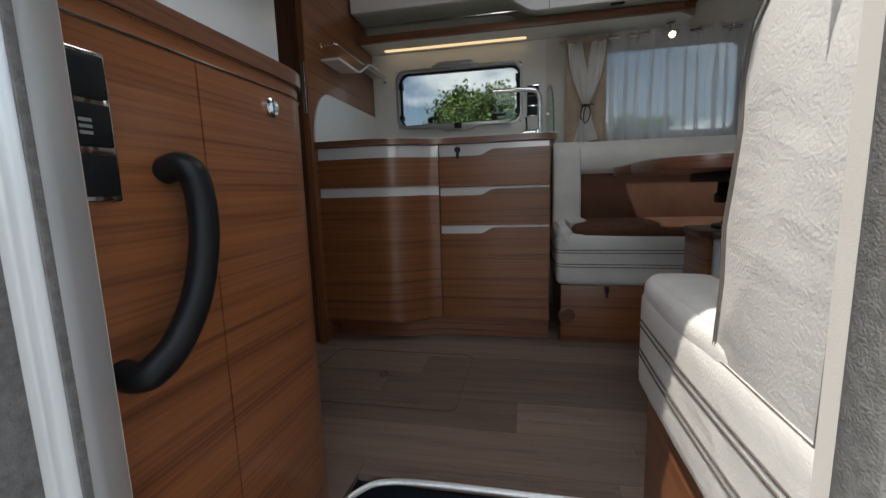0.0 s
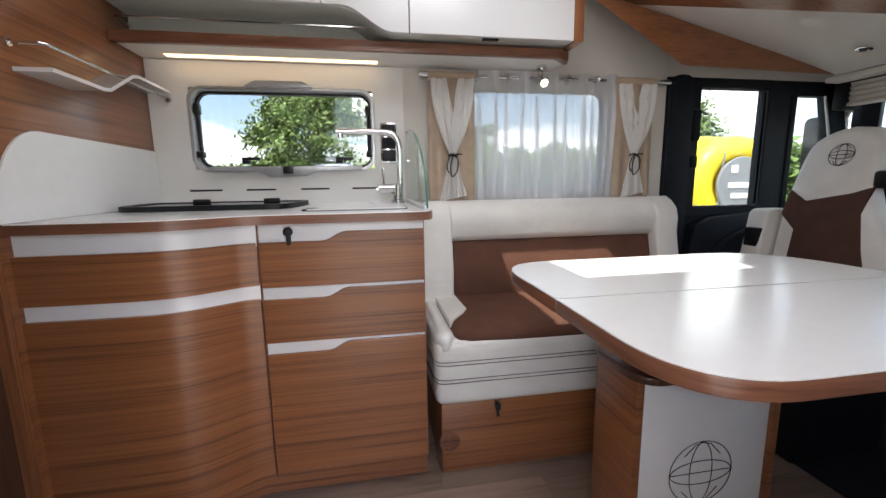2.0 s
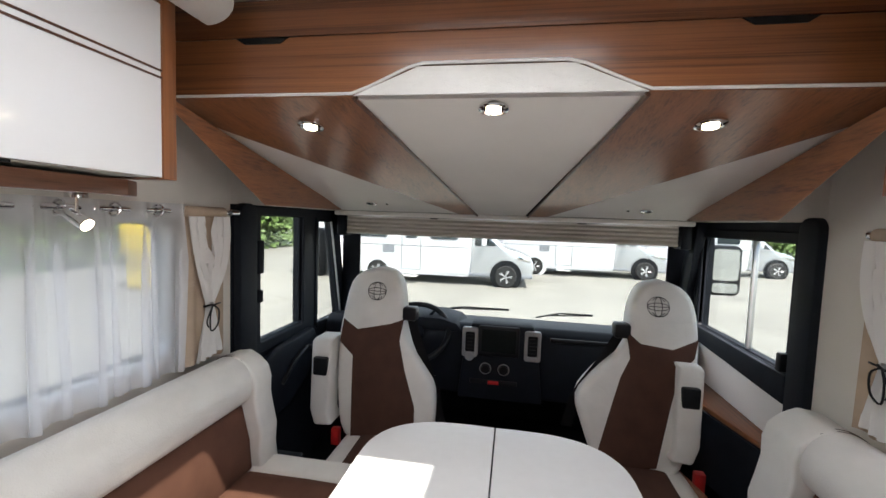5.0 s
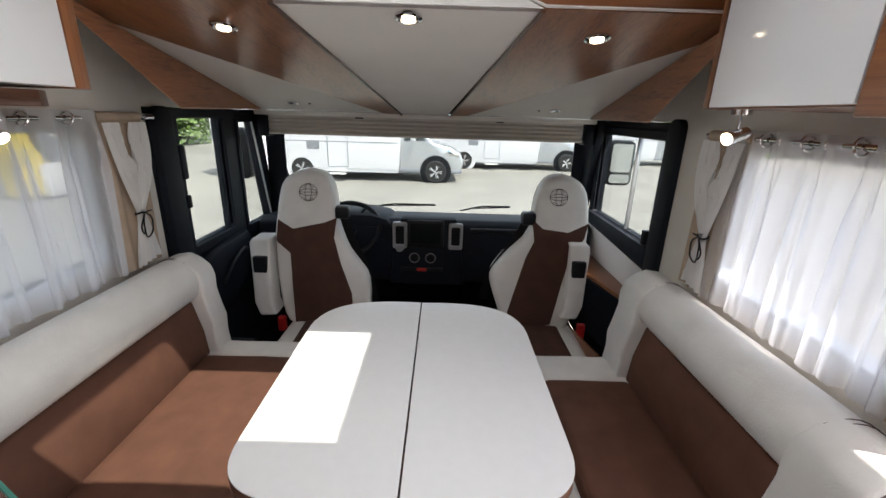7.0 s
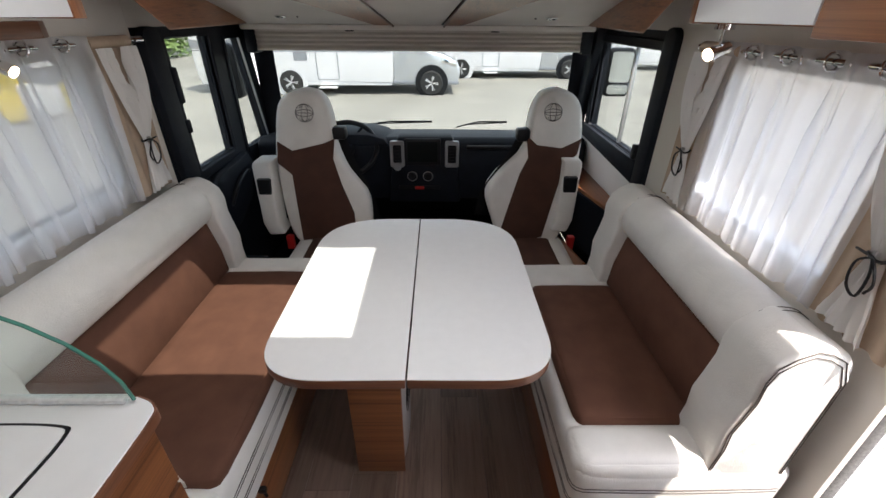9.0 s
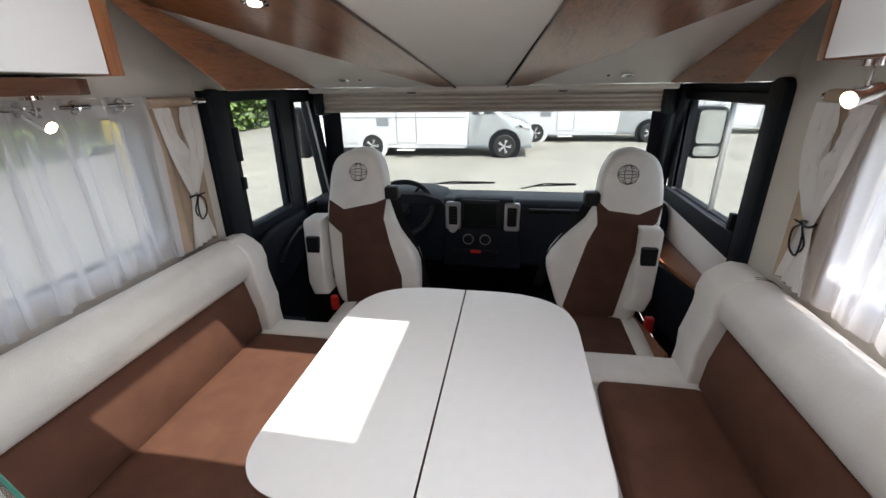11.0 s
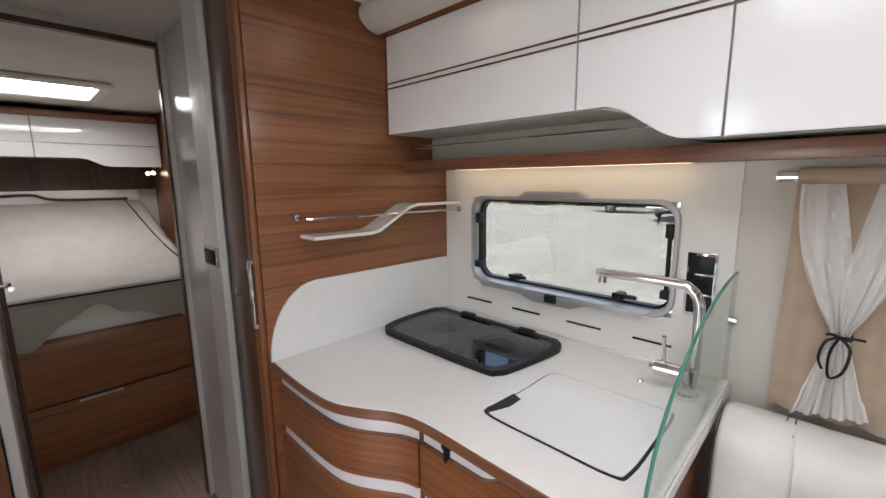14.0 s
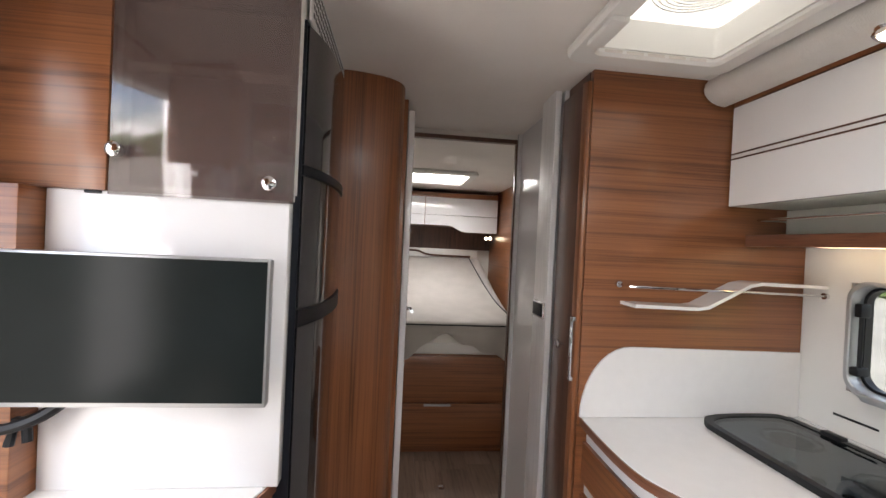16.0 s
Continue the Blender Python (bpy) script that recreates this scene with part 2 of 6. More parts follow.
def wood(name, scale, light=(0.315, 0.118, 0.046), dark=(0.125, 0.043, 0.018), rough=0.32, coat=0.25, random=False):
    m = bpy.data.materials.new(name)
    m.use_nodes = True
    nt = m.node_tree
    b = nt.nodes["Principled BSDF"]
    b.inputs["Roughness"].default_value = rough
    b.inputs["Coat Weight"].default_value = coat
    b.inputs["Coat Roughness"].default_value = 0.15
    tcn = nt.nodes.new("ShaderNodeTexCoord")
    mpn = nt.nodes.new("ShaderNodeMapping")
    mpn.inputs["Scale"].default_value = scale
    nt.links.new(tcn.outputs["Object"], mpn.inputs["Vector"])
    src = mpn.outputs["Vector"]
    if random:
        oi = nt.nodes.new("ShaderNodeObjectInfo")
        ml = nt.nodes.new("ShaderNodeVectorMath")
        ml.operation = "MULTIPLY_ADD"
        ml.inputs[1].default_value = (1, 1, 1)
        sc = nt.nodes.new("ShaderNodeVectorMath")
        sc.operation = "SCALE"
        sc.inputs[0].default_value = (31, 47, 13)
        nt.links.new(oi.outputs["Random"], sc.inputs["Scale"])
        nt.links.new(src, ml.inputs[0])
        nt.links.new(sc.outputs["Vector"], ml.inputs[2])
        src = ml.outputs["Vector"]
    big = nt.nodes.new("ShaderNodeTexNoise")
    big.inputs["Scale"].default_value = 0.35
    big.inputs["Detail"].default_value = 3.0
    big.inputs["Distortion"].default_value = 0.6
    fine = nt.nodes.new("ShaderNodeTexNoise")
    fine.inputs["Scale"].default_value = 2.2
    fine.inputs["Detail"].default_value = 8.0
    fine.inputs["Roughness"].default_value = 0.7
    for n in (big, fine):
        nt.links.new(src, n.inputs["Vector"])
    mixf = nt.nodes.new("ShaderNodeMath")
    mixf.operation = "MULTIPLY_ADD"
    mixf.inputs[1].default_value = 0.36
    ad = nt.nodes.new("ShaderNodeMath")
    ad.operation = "MULTIPLY"
    ad.inputs[1].default_value = 0.64
    nt.links.new(fine.outputs["Fac"], ad.inputs[0])
    nt.links.new(big.outputs["Fac"], mixf.inputs[0])
    nt.links.new(ad.outputs["Value"], mixf.inputs[2])
    cr = nt.nodes.new("ShaderNodeValToRGB")
    cr.color_ramp.elements[0].position, cr.color_ramp.elements[1].position = 0.39, 0.62
    cr.color_ramp.elements[0].color, cr.color_ramp.elements[1].color = (*dark, 1), (*light, 1)
    e = cr.color_ramp.elements.new(0.47)
    e.color = (*[0.55 * a + 0.45 * c for a, c in zip(light, dark)], 1)
    nt.links.new(mixf.outputs["Value"], cr.inputs["Fac"])
    if random:
        # boards differ a little in depth of colour
        mr = nt.nodes.new("ShaderNodeMapRange")
        mr.inputs["To Min"].default_value, mr.inputs["To Max"].default_value = 0.68, 1.12
        hs = nt.nodes.new("ShaderNodeHueSaturation")
        nt.links.new(oi.outputs["Random"], mr.inputs["Value"])
        nt.links.new(mr.outputs["Result"], hs.inputs["Value"])
        nt.links.new(cr.outputs["Color"], hs.inputs["Color"])
        nt.links.new(hs.outputs["Color"], b.inputs["Base Color"])
    else:
        nt.links.new(cr.outputs["Color"], b.inputs["Base Color"])
    bp = nt.nodes.new("ShaderNodeBump")
    bp.inputs["Strength"].default_value = 0.08
    bp.inputs["Distance"].default_value = 0.001
    nt.links.new(fine.outputs["Fac"], bp.inputs["Height"])
    nt.links.new(bp.outputs["Normal"], b.inputs["Normal"])
    return m


def clear(name, tint=(1, 1, 1), gloss=0.06, fresnel=True):
    """Thin glass: see-through with a mirror skin."""
    m = bpy.data.materials.new(name)
    m.use_nodes = True
    nt = m.node_tree
    nt.nodes.clear()
    t = nt.nodes.new("ShaderNodeBsdfTransparent")
    t.inputs["Color"].default_value = (*tint, 1)
    g = nt.nodes.new("ShaderNodeBsdfGlossy")
    g.inputs["Roughness"].default_value = 0.01
    mixn = nt.nodes.new("ShaderNodeMixShader")
    mixn.inputs[0].default_value = gloss
    if fresnel:
        fr = nt.nodes.new("ShaderNodeLayerWeight")
        fr.inputs["Blend"].default_value = 0.5
        pw = nt.nodes.new("ShaderNodeMath")
        pw.operation = "POWER"
        pw.inputs[1].default_value = 5.0
        ma = nt.nodes.new("ShaderNodeMath")
        ma.operation = "MULTIPLY_ADD"
        ma.inputs[1].default_value = 0.6
        ma.inputs[2].default_value = gloss
        nt.links.new(fr.outputs["Facing"], pw.inputs[0])
        nt.links.new(pw.outputs[0], ma.inputs[0])
        nt.links.new(ma.outputs[0], mixn.inputs[0])
    out = nt.nodes.new("ShaderNodeOutputMaterial")
    nt.links.new(t.outputs[0], mixn.inputs[1])
    nt.links.new(g.outputs[0], mixn.inputs[2])
    nt.links.new(mixn.outputs[0], out.inputs["Surface"])
    return m


def veil(name, color, see, through=0.5):
    """Cloth that lets light through: diffuse, translucent and open weave."""
    m = bpy.data.materials.new(name)
    m.use_nodes = True
    nt = m.node_tree
    nt.nodes.clear()
    d = nt.nodes.new("ShaderNodeBsdfDiffuse")
    tl = nt.nodes.new("ShaderNodeBsdfTranslucent")
    tp = nt.nodes.new("ShaderNodeBsdfTransparent")
    for n in (d, tl):
        n.inputs["Color"].default_value = (*color, 1)
    a = nt.nodes.new("ShaderNodeMixShader")
    a.inputs[0].default_value = through
    nt.links.new(d.outputs[0], a.inputs[1])
    nt.links.new(tl.outputs[0], a.inputs[2])
    c = nt.nodes.new("ShaderNodeMixShader")
    c.inputs[0].default_value = see
    nt.links.new(a.outputs[0], c.inputs[1])
    nt.links.new(tp.outputs[0], c.inputs[2])
    out = nt.nodes.new("ShaderNodeOutputMaterial")
    nt.links.new(c.outputs[0], out.inputs["Surface"])
    return m


def glow(name, color, strength):
    m = bpy.data.materials.new(name)
    m.use_nodes = True
    b = m.node_tree.nodes["Principled BSDF"]
    b.inputs["Base Color"].default_value = (*color, 1)
    b.inputs["Emission Color"].default_value = (*color, 1)
    b.inputs["Emission Strength"].default_value = strength
    return m


WOOD_H = wood("walnut_level_grain", (0.7, 0.7, 78))
WOOD_V = wood("walnut_upright_grain", (78, 78, 0.7))
WOOD_X = wood("walnut_ceiling_grain", (0.7, 66, 66))
WOOD_DARK = wood("dark_walnut_upright_grain", (34, 34, 1.4), light=(0.12, 0.052, 0.03), dark=(0.045, 0.018, 0.011))
WOOD_EDGE = wood("walnut_edging", (3, 3, 60), light=(0.22, 0.09, 0.05), dark=(0.09, 0.035, 0.02))
PLANK = wood("grey_oak_vinyl", (1.8, 26, 26), light=(0.30, 0.215, 0.168), dark=(0.17, 0.115, 0.088), rough=0.40, coat=0.1, random=True)
WHITE_GLOSS = mat("white_gloss_lacquer", (0.80, 0.80, 0.81), 0.12, vary=0.02, scale=2, coat=0.5)
WHITE_TOP = mat("white_laminate", (0.78, 0.775, 0.77), 0.19, vary=0.015, scale=30, bump=0.03, bump_scale=400)
WHITE_MATT = mat("white_matt_panel", (0.76, 0.75, 0.72), 0.5, vary=0.03, scale=3, bump=0.02, bump_scale=300)
CEIL = mat("ceiling_lining", (0.78, 0.74, 0.70), 0.85, vary=0.03, scale=4, bump=0.12, bump_scale=500)
GREYBACK = mat("grey_back_panel", (0.50, 0.51, 0.46), 0.5, vary=0.04)
WALL = mat("wall_lining", (0.66, 0.62, 0.57), 0.85, vary=0.04, scale=5, bump=0.15, bump_scale=600)
LEATHER = mat("cream_leather", (0.72, 0.70, 0.665), 0.45, vary=0.06, scale=9, bump=0.45, bump_scale=260)
# soft pulled wrinkles in the hide, over its grain
lt = LEATHER.node_tree
wr = lt.nodes.new("ShaderNodeTexNoise")
wr.inputs["Scale"].default_value, wr.inputs["Detail"].default_value, wr.inputs["Distortion"].default_value = 7.0, 2.5, 1.4
wm = lt.nodes.new("ShaderNodeMapping")
wm.inputs["Scale"].default_value = (1.0, 1.0, 1.9)
wm.inputs["Rotation"].default_value = (0.5, 0.3, 0.0)
wb = lt.nodes.new("ShaderNodeBump")
wb.inputs["Strength"].default_value, wb.inputs["Distance"].default_value = 0.16, 0.02
lt.links.new(lt.nodes["Texture Coordinate"].outputs["Object"], wm.inputs["Vector"])
lt.links.new(wm.outputs["Vector"], wr.inputs["Vector"])
lt.links.new(wr.outputs["Fac"], wb.inputs["Height"])
lt.links.new(wb.outputs["Normal"], lt.nodes["Bump"].inputs["Normal"])
SUEDE = mat("brown_microfibre", (0.115, 0.051, 0.033), 0.85, vary=0.14, scale=12, bump=0.2, bump_scale=500, spec=0.25)
SUEDE_DARK = mat("dark_brown_microfibre", (0.075, 0.035, 0.025), 0.85, vary=0.14, scale=12, bump=0.2, bump_scale=500, spec=0.25)
THREAD = mat("stitching", (0.11, 0.095, 0.085), 0.8, vary=0.05)
BLACK = mat("black_plastic", (0.008, 0.009, 0.011), 0.42, spec=0.3, vary=0.2, scale=20, bump=0.1, bump_scale=500)
CABBLACK = mat("cab_trim_plastic", (0.008, 0.0105, 0.016), 0.6, spec=0.22, vary=0.2, scale=14, bump=0.15, bump_scale=600)
CHROME = mat("chrome", (0.72, 0.72, 0.73), 0.08, metal=1.0, vary=0.03)
STEEL = mat("brushed_aluminium", (0.88, 0.88, 0.88), 0.38, metal=0.45, vary=0.08, scale=3, stretch=(40, 40, 1), bump=0.05, bump_scale=20)
SILVER = mat("silver_plastic", (0.45, 0.46, 0.47), 0.35, metal=0.6, vary=0.05)
# tints darkened to dim the bright outdoor view, TINTED the sunlit voile
GLASS = clear("window_glass", (0.66, 0.69, 0.68), 0.03)
ACRYLIC = clear("grey_acrylic", (0.55, 0.57, 0.57), 0.04)
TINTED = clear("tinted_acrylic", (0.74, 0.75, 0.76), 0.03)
GREENGLASS = clear("splash_glass", (0.92, 0.96, 0.94), 0.05)
GLASSEDGE = mat("green_glass_edge", (0.06, 0.22, 0.17), 0.15, vary=0.1)
SMOKE = mat("smoked_acrylic", (0.115, 0.082, 0.076), 0.03, vary=0.02, coat=1.0)
SMOKE.node_tree.nodes["Principled BSDF"].inputs["Alpha"].default_value = 0.72
HOBGLASS = clear("dark_hob_glass", (0.40, 0.46, 0.48), 0.16)
FRIDGE = mat("black_mirror_front", (0.015, 0.015, 0.017), 0.05, vary=0.05, coat=1.0)
SCREEN = mat("dark_screen", (0.009, 0.012, 0.012), 0.22, vary=0.1, spec=0.09)
SHEER = veil("white_voile", (0.91, 0.91, 0.93), 0.42, 0.72)
TIED = veil("white_gauze", (0.88, 0.87, 0.86), 0.05, 0.35)
BEIGE = mat("beige_curtain", (0.42, 0.32, 0.24), 0.9, vary=0.08, scale=20, bump=0.3, bump_scale=700)
BLIND = mat("pleated_blind", (0.60, 0.55, 0.50), 0.8, vary=0.05)
SEAL = mat("grey_foam_seal", (0.16, 0.155, 0.15), 0.95, vary=0.25, scale=120, bump=0.6, bump_scale=500)
DUVET = mat("light_bed_cover", (0.62, 0.58, 0.54), 0.75, vary=0.05, scale=8, bump=0.2, bump_scale=90)
DOME = veil("milky_dome", (0.42, 0.42, 0.39), 0.10, 0.62)
LED_WARM = glow("warm_led", (1.0, 0.74, 0.42), 0.55)
LED_SPOT = glow("spot_led", (1.0, 0.86, 0.62), 3.0)
RED = mat("red_button", (0.5, 0.02, 0.02), 0.4)
ASPHALT = mat("pale_worn_asphalt", (0.20, 0.193, 0.172), 0.9, vary=0.16, scale=0.6, bump=0.15, bump_scale=40)
VANWHITE = mat("white_vehicle_paint", (0.66, 0.66, 0.67), 0.3, vary=0.02, coat=0.4)
VANGREY = mat("grey_vehicle_graphics", (0.22, 0.23, 0.25), 0.3, vary=0.05)
VANSILVER = mat("silver_vehicle_paint", (0.52, 0.54, 0.56), 0.2, metal=0.5, vary=0.03, coat=0.6)
TYRE = mat("tyre_rubber", (0.02, 0.02, 0.02), 0.85, vary=0.2)
RIM = mat("alloy_rim", (0.62, 0.62, 0.63), 0.35, metal=0.3)
DARKGLASS = mat("dark_vehicle_glass", (0.03, 0.04, 0.045), 0.05, coat=1.0)
YELLOW = mat("yellow_inflatable", (0.85, 0.62, 0.02), 0.45, vary=0.08, scale=1.5, coat=0.2)
ALUCARAVAN = mat("polished_aluminium_skin", (0.72, 0.73, 0.75), 0.18, metal=1.0, vary=0.08, scale=1.5)
LEAF = mat("leaves", (0.115, 0.19, 0.045), 0.6, vary=0.45, scale=1.3)
LEAF2 = mat("light_leaves", (0.16, 0.235, 0.065), 0.6, vary=0.4, scale=1.1)
BARK = mat("bark", (0.12, 0.09, 0.065), 0.9, vary=0.3, scale=8, bump=0.6, bump_scale=30)

# ---- structure: the vehicle's shell ----
YK, YE, YC = 2.45, 0.32, 1.39      # kitchen-side wall, entrance-side wall, middle line
ZC = 1.97                          # ceiling
XR = -4.25                         # rear wall
WK = (-0.775, -0.065, 1.03, 1.35)  # kitchen window
WL = (0.36, 1.03, 0.93, 1.385)     # sitting-area window, kitchen side
WE = (0.36, 1.03, 0.93, 1.385)     # sitting-area window, entrance side
DOOR = (-0.40, 0.155, -0.30, 1.80)
SKY1 = (-0.015, 0.52, 1.04, 1.785)  # large roof light over the table
SKY2 = (-0.78, -0.40, 1.592, 1.972)  # small roof vent by the hob
SKY3 = (-3.35, -2.85, 1.14, 1.64)  # bedroom roof light

solid("wall_kitchen_side", holed("y", YK, 0.04, XR, 1.33, -0.3, 2.05, [WK, WL]), WALL, "greige fabric-lined side wall", "wall")
solid("wall_entrance_side", holed("y", YE - 0.045, 0.04, XR, 1.38, -0.3, 2.05, [WE, DOOR]), WALL, "greige fabric-lined side wall with door opening", "wall")
solid("wall_rear", box(XR - 0.04, XR, YE, YK, -0.3, 2.05), WALL, "greige rear wall of the bedroom", "wall")
solid("ceiling", holed("z", ZC, 0.05, XR, 0.86, YE - 0.04, YK + 0.04, [SKY1, SKY2, SKY3]), CEIL, "off-white padded ceiling lining", "ceiling")
solid("roof_front", box(0.861, 2.5, 0.25, 2.52, 1.93, 2.02), CEIL, "roof over the cab", "ceiling")
solid("wall_over_cab_door", box(1.331, 2.52, YK, YK + 0.045, 1.451, 2.03), WALL, "lining above the driver's door", "wall")
solid("wall_over_cab_window", box(1.381, 2.52, YE - 0.045, YE - 0.005, 1.451, 2.03), WALL, "lining above the passenger window", "wall")
solid("panel_kitchen_wall", holed("y", YK - 0.012, 0.0115, -0.92, 0.065, 0.88, 1.45, [WK]), WHITE_MATT, "white splashback panel on the kitchen wall", "wall")

# floor planks come last; the step well is a lower tray by the door
solid("floor_step", join(box(-0.42, 0.16, 0.22, 0.86, -0.26, -0.22, 0.004), box(-0.42, 0.16, 0.862, 0.872, -0.26, -0.018), box(-0.432, -0.422, 0.22, 0.872, -0.26, -0.018), box(0.162, 0.172, 0.22, 0.872, -0.26, -0.018)), CABBLACK, "dark moulded entrance step", "floor")
solid("trim_step", tube(smooth_line([(-0.425, 0.34, 0.004), (-0.425, 0.72, 0.004), (-0.40, 0.815, 0.004), (-0.345, 0.852, 0.004), (-0.22, 0.862, 0.004), (-0.02, 0.862, 0.004), (0.16, 0.862, 0.004)], 5), 0.007, 8), STEEL, "pale edging strip round the entrance step", "trim")

# entrance door frame: outer aluminium, foam seal, inner cream lip
solid("trim_door_frame", join(
    prism([(-0.47, 0.16), (-0.415, 0.16), (-0.405, 0.20), (-0.388, 0.21), (-0.388, 0.245), (-0.372, 0.25), (-0.372, 0.272), (-0.40, 0.3165), (-0.47, 0.3165)], "z", -0.3, 1.86, 0.006),
    prism([(0.225, 0.16), (0.20, 0.16), (0.19, 0.205), (0.178, 0.215), (0.178, 0.30), (0.225, 0.30)], "z", -0.3, 1.86, 0.006),
    box(-0.47, 0.225, 0.16, 0.31, 1.80, 1.87, 0.006)), mat("frame_aluminium", (0.62, 0.64, 0.66), 0.3, metal=0.35, vary=0.05), "pale aluminium entrance door frame", "door frame")
# thin dark strips on the left jamb colour in the shade of grooves
solid("trim_door_seal", join(box(0.152, 0.1775, 0.262, 0.30, -0.3, 1.80, 0.008), box(-0.3975, -0.3865, 0.214, 0.243, -0.3, 1.80, 0.004), box(-0.4135, -0.402, 0.176, 0.188, -0.3, 1.80, 0.002), box(-0.373, -0.3695, 0.255, 0.262, -0.3, 1.80, 0.001)), SEAL, "grey foam seal and dark groove strips on the door frame", "seal")

# ---- windows ----
def hinged_window(name, o, y, label, out=0.045):
    x0, x1, z0, z1 = o
    w = thing(name, ((x0 + x1) / 2, y, z0), label, "window", kind="structure")
    r = 0.05
    part("window_frame", ring_frame(rounded(x0 - 0.006, x1 + 0.006, z0 - 0.006, z1 + 0.006, r + 0.006), rounded(x0 + 0.008, x1 - 0.008, z0 + 0.008, z1 - 0.008, r), "y", y - 0.012, y + 0.05, 0.003), SILVER, w, "grey rounded window frame")
    part("seal", ring_frame(rounded(x0 + 0.0085, x1 - 0.0085, z0 + 0.0085, z1 - 0.0085, r), rounded(x0 + 0.017, x1 - 0.017, z0 + 0.016, z1 - 0.016, r - 0.006), "y", y + 0.03, y + 0.055), BLACK, w, "black rubber seal")
    p = part("pane", prism(rounded(x0 + 0.012, x1 - 0.012, z0 + 0.012, z1 - 0.012, r), "y", y + 0.058, y + 0.062), ACRYLIC, w)
    p.visible_shadow = False
    return w


wk = hinged_window("window_1", WK, YK - 0.01, "hinged kitchen window with grey frame and black stays")
xm = (WK[0] + WK[1]) / 2
part("blind_grip", prism([(xm - 0.14, WK[3] + 0.003), (xm - 0.10, WK[3] + 0.024), (xm + 0.08, WK[3] + 0.024), (xm + 0.12, WK[3] + 0.003)], "y", YK - 0.05, YK - 0.024, 0.003), SILVER, wk)
part("blind_rail", join(prism([(WK[0] + 0.05, WK[2] + 0.012), (WK[1] - 0.05, WK[2] + 0.012), (WK[1] - 0.07, WK[2] - 0.008), (xm + 0.12, WK[2] - 0.008), (xm + 0.07, WK[2] - 0.028), (xm - 0.07, WK[2] - 0.028), (xm - 0.12, WK[2] - 0.008), (WK[0] + 0.07, WK[2] - 0.008)], "y", YK - 0.05, YK - 0.024, 0.003)), SILVER, wk)
part("catch", box(xm - 0.015, xm + 0.025, YK - 0.062, YK - 0.048, WK[2] - 0.018, WK[2] + 0.012, 0.004), BLACK, wk)
for hx in (WK[0] + 0.19, WK[1] - 0.15):
    part("latch", join(box(hx - 0.012, hx + 0.018, YK - 0.03, YK + 0.02, WK[2] + 0.024, WK[2] + 0.046, 0.005), box(hx - 0.01, hx + 0.062, YK - 0.036, YK - 0.026, WK[2] + 0.038, WK[2] + 0.050, 0.004)), BLACK, wk, "black window latch")
for hx, sg in ((WK[0] + 0.022, 1), (WK[1] - 0.022, -1)):
    part("stay", join(tube([(hx, YK, WK[2] + 0.05), (hx, YK, WK[3] - 0.06)], 0.006), box(hx - 0.012, hx + 0.012, YK - 0.02, YK + 0.02, WK[2] + 0.05, WK[2] + 0.075, 0.004), box(hx - 0.01, hx + 0.01, YK - 0.015, YK + 0.02, WK[3] - 0.10, WK[3] - 0.06, 0.004)), BLACK, wk, "black window stay")
hinged_window("window_2", WL, YK, "sitting-area window with dark rubber seal")
we = thing("window_3", (0.7, YE, 0.93), "sitting-area window behind voile on the entrance side", "window", kind="structure")
part("window_frame", ring_frame(rounded(WE[0] - 0.012, WE[1] + 0.012, WE[2] - 0.012, WE[3] + 0.012, 0.06), rounded(WE[0] + 0.012, WE[1] - 0.012, WE[2] + 0.012, WE[3] - 0.012, 0.05), "y", YE - 0.06, YE + 0.012, 0.004), SILVER, we)
part("pane", prism(rounded(WE[0], WE[1], WE[2], WE[3], 0.05), "y", YE - 0.066, YE - 0.062), TINTED, we)

# roof lights
def roof_light(name, o, label, dome):
    x0, x1, y0, y1 = o
    w = thing(name, ((x0 + x1) / 2, (y0 + y1) / 2, ZC - 0.03), label, "roof light", kind="structure")
    part("frame", ring_frame(rounded(x0 - 0.055, x1 + 0.055, y0 - 0.055, y1 + 0.055, 0.05), rounded(x0 + 0.012, x1 - 0.012, y0 + 0.012, y1 - 0.012, 0.02), "z", ZC - 0.03, ZC - 0.002, 0.008), WHITE_MATT, w, "cream plastic roof-light frame")
    part("shaft", ring_frame(rounded(x0 + 0.012, x1 - 0.012, y0 + 0.012, y1 - 0.012, 0.02), rounded(x0 + 0.018, x1 - 0.018, y0 + 0.018, y1 - 0.018, 0.02), "z", ZC - 0.012, ZC + 0.07), WHITE_MATT, w)
    part("dome", prism(rounded(x0 - 0.02, x1 + 0.02, y0 - 0.02, y1 + 0.02, 0.05), "z", ZC + 0.072, ZC + 0.078), dome, w, "clear plastic dome")
    return w


roof_light("roof_light_1", SKY1, "large clear roof light over the table", GLASS).children[2].visible_shadow = False
rv = roof_light("roof_light_2", SKY2, "small roof vent with ribbed milky dome", DOME)
cx, cy = (SKY2[0] + SKY2[1]) / 2, (SKY2[2] + SKY2[3]) / 2
part("dome_ribs", join(*[tube([(cx + r * math.cos(a * math.pi / 16), cy + r * math.sin(a * math.pi / 16), ZC + 0.067) for a in range(32)], 0.0016, 5, True) for r in (0.03, 0.042, 0.054, 0.066, 0.078, 0.09, 0.102, 0.114)]), WHITE_MATT, rv)
part("crank", join(box(SKY2[0] + 0.07, SKY2[0] + 0.20, SKY2[2] - 0.04, SKY2[2] + 0.004, ZC - 0.045, ZC - 0.029, 0.006)), WHITE_MATT, rv)
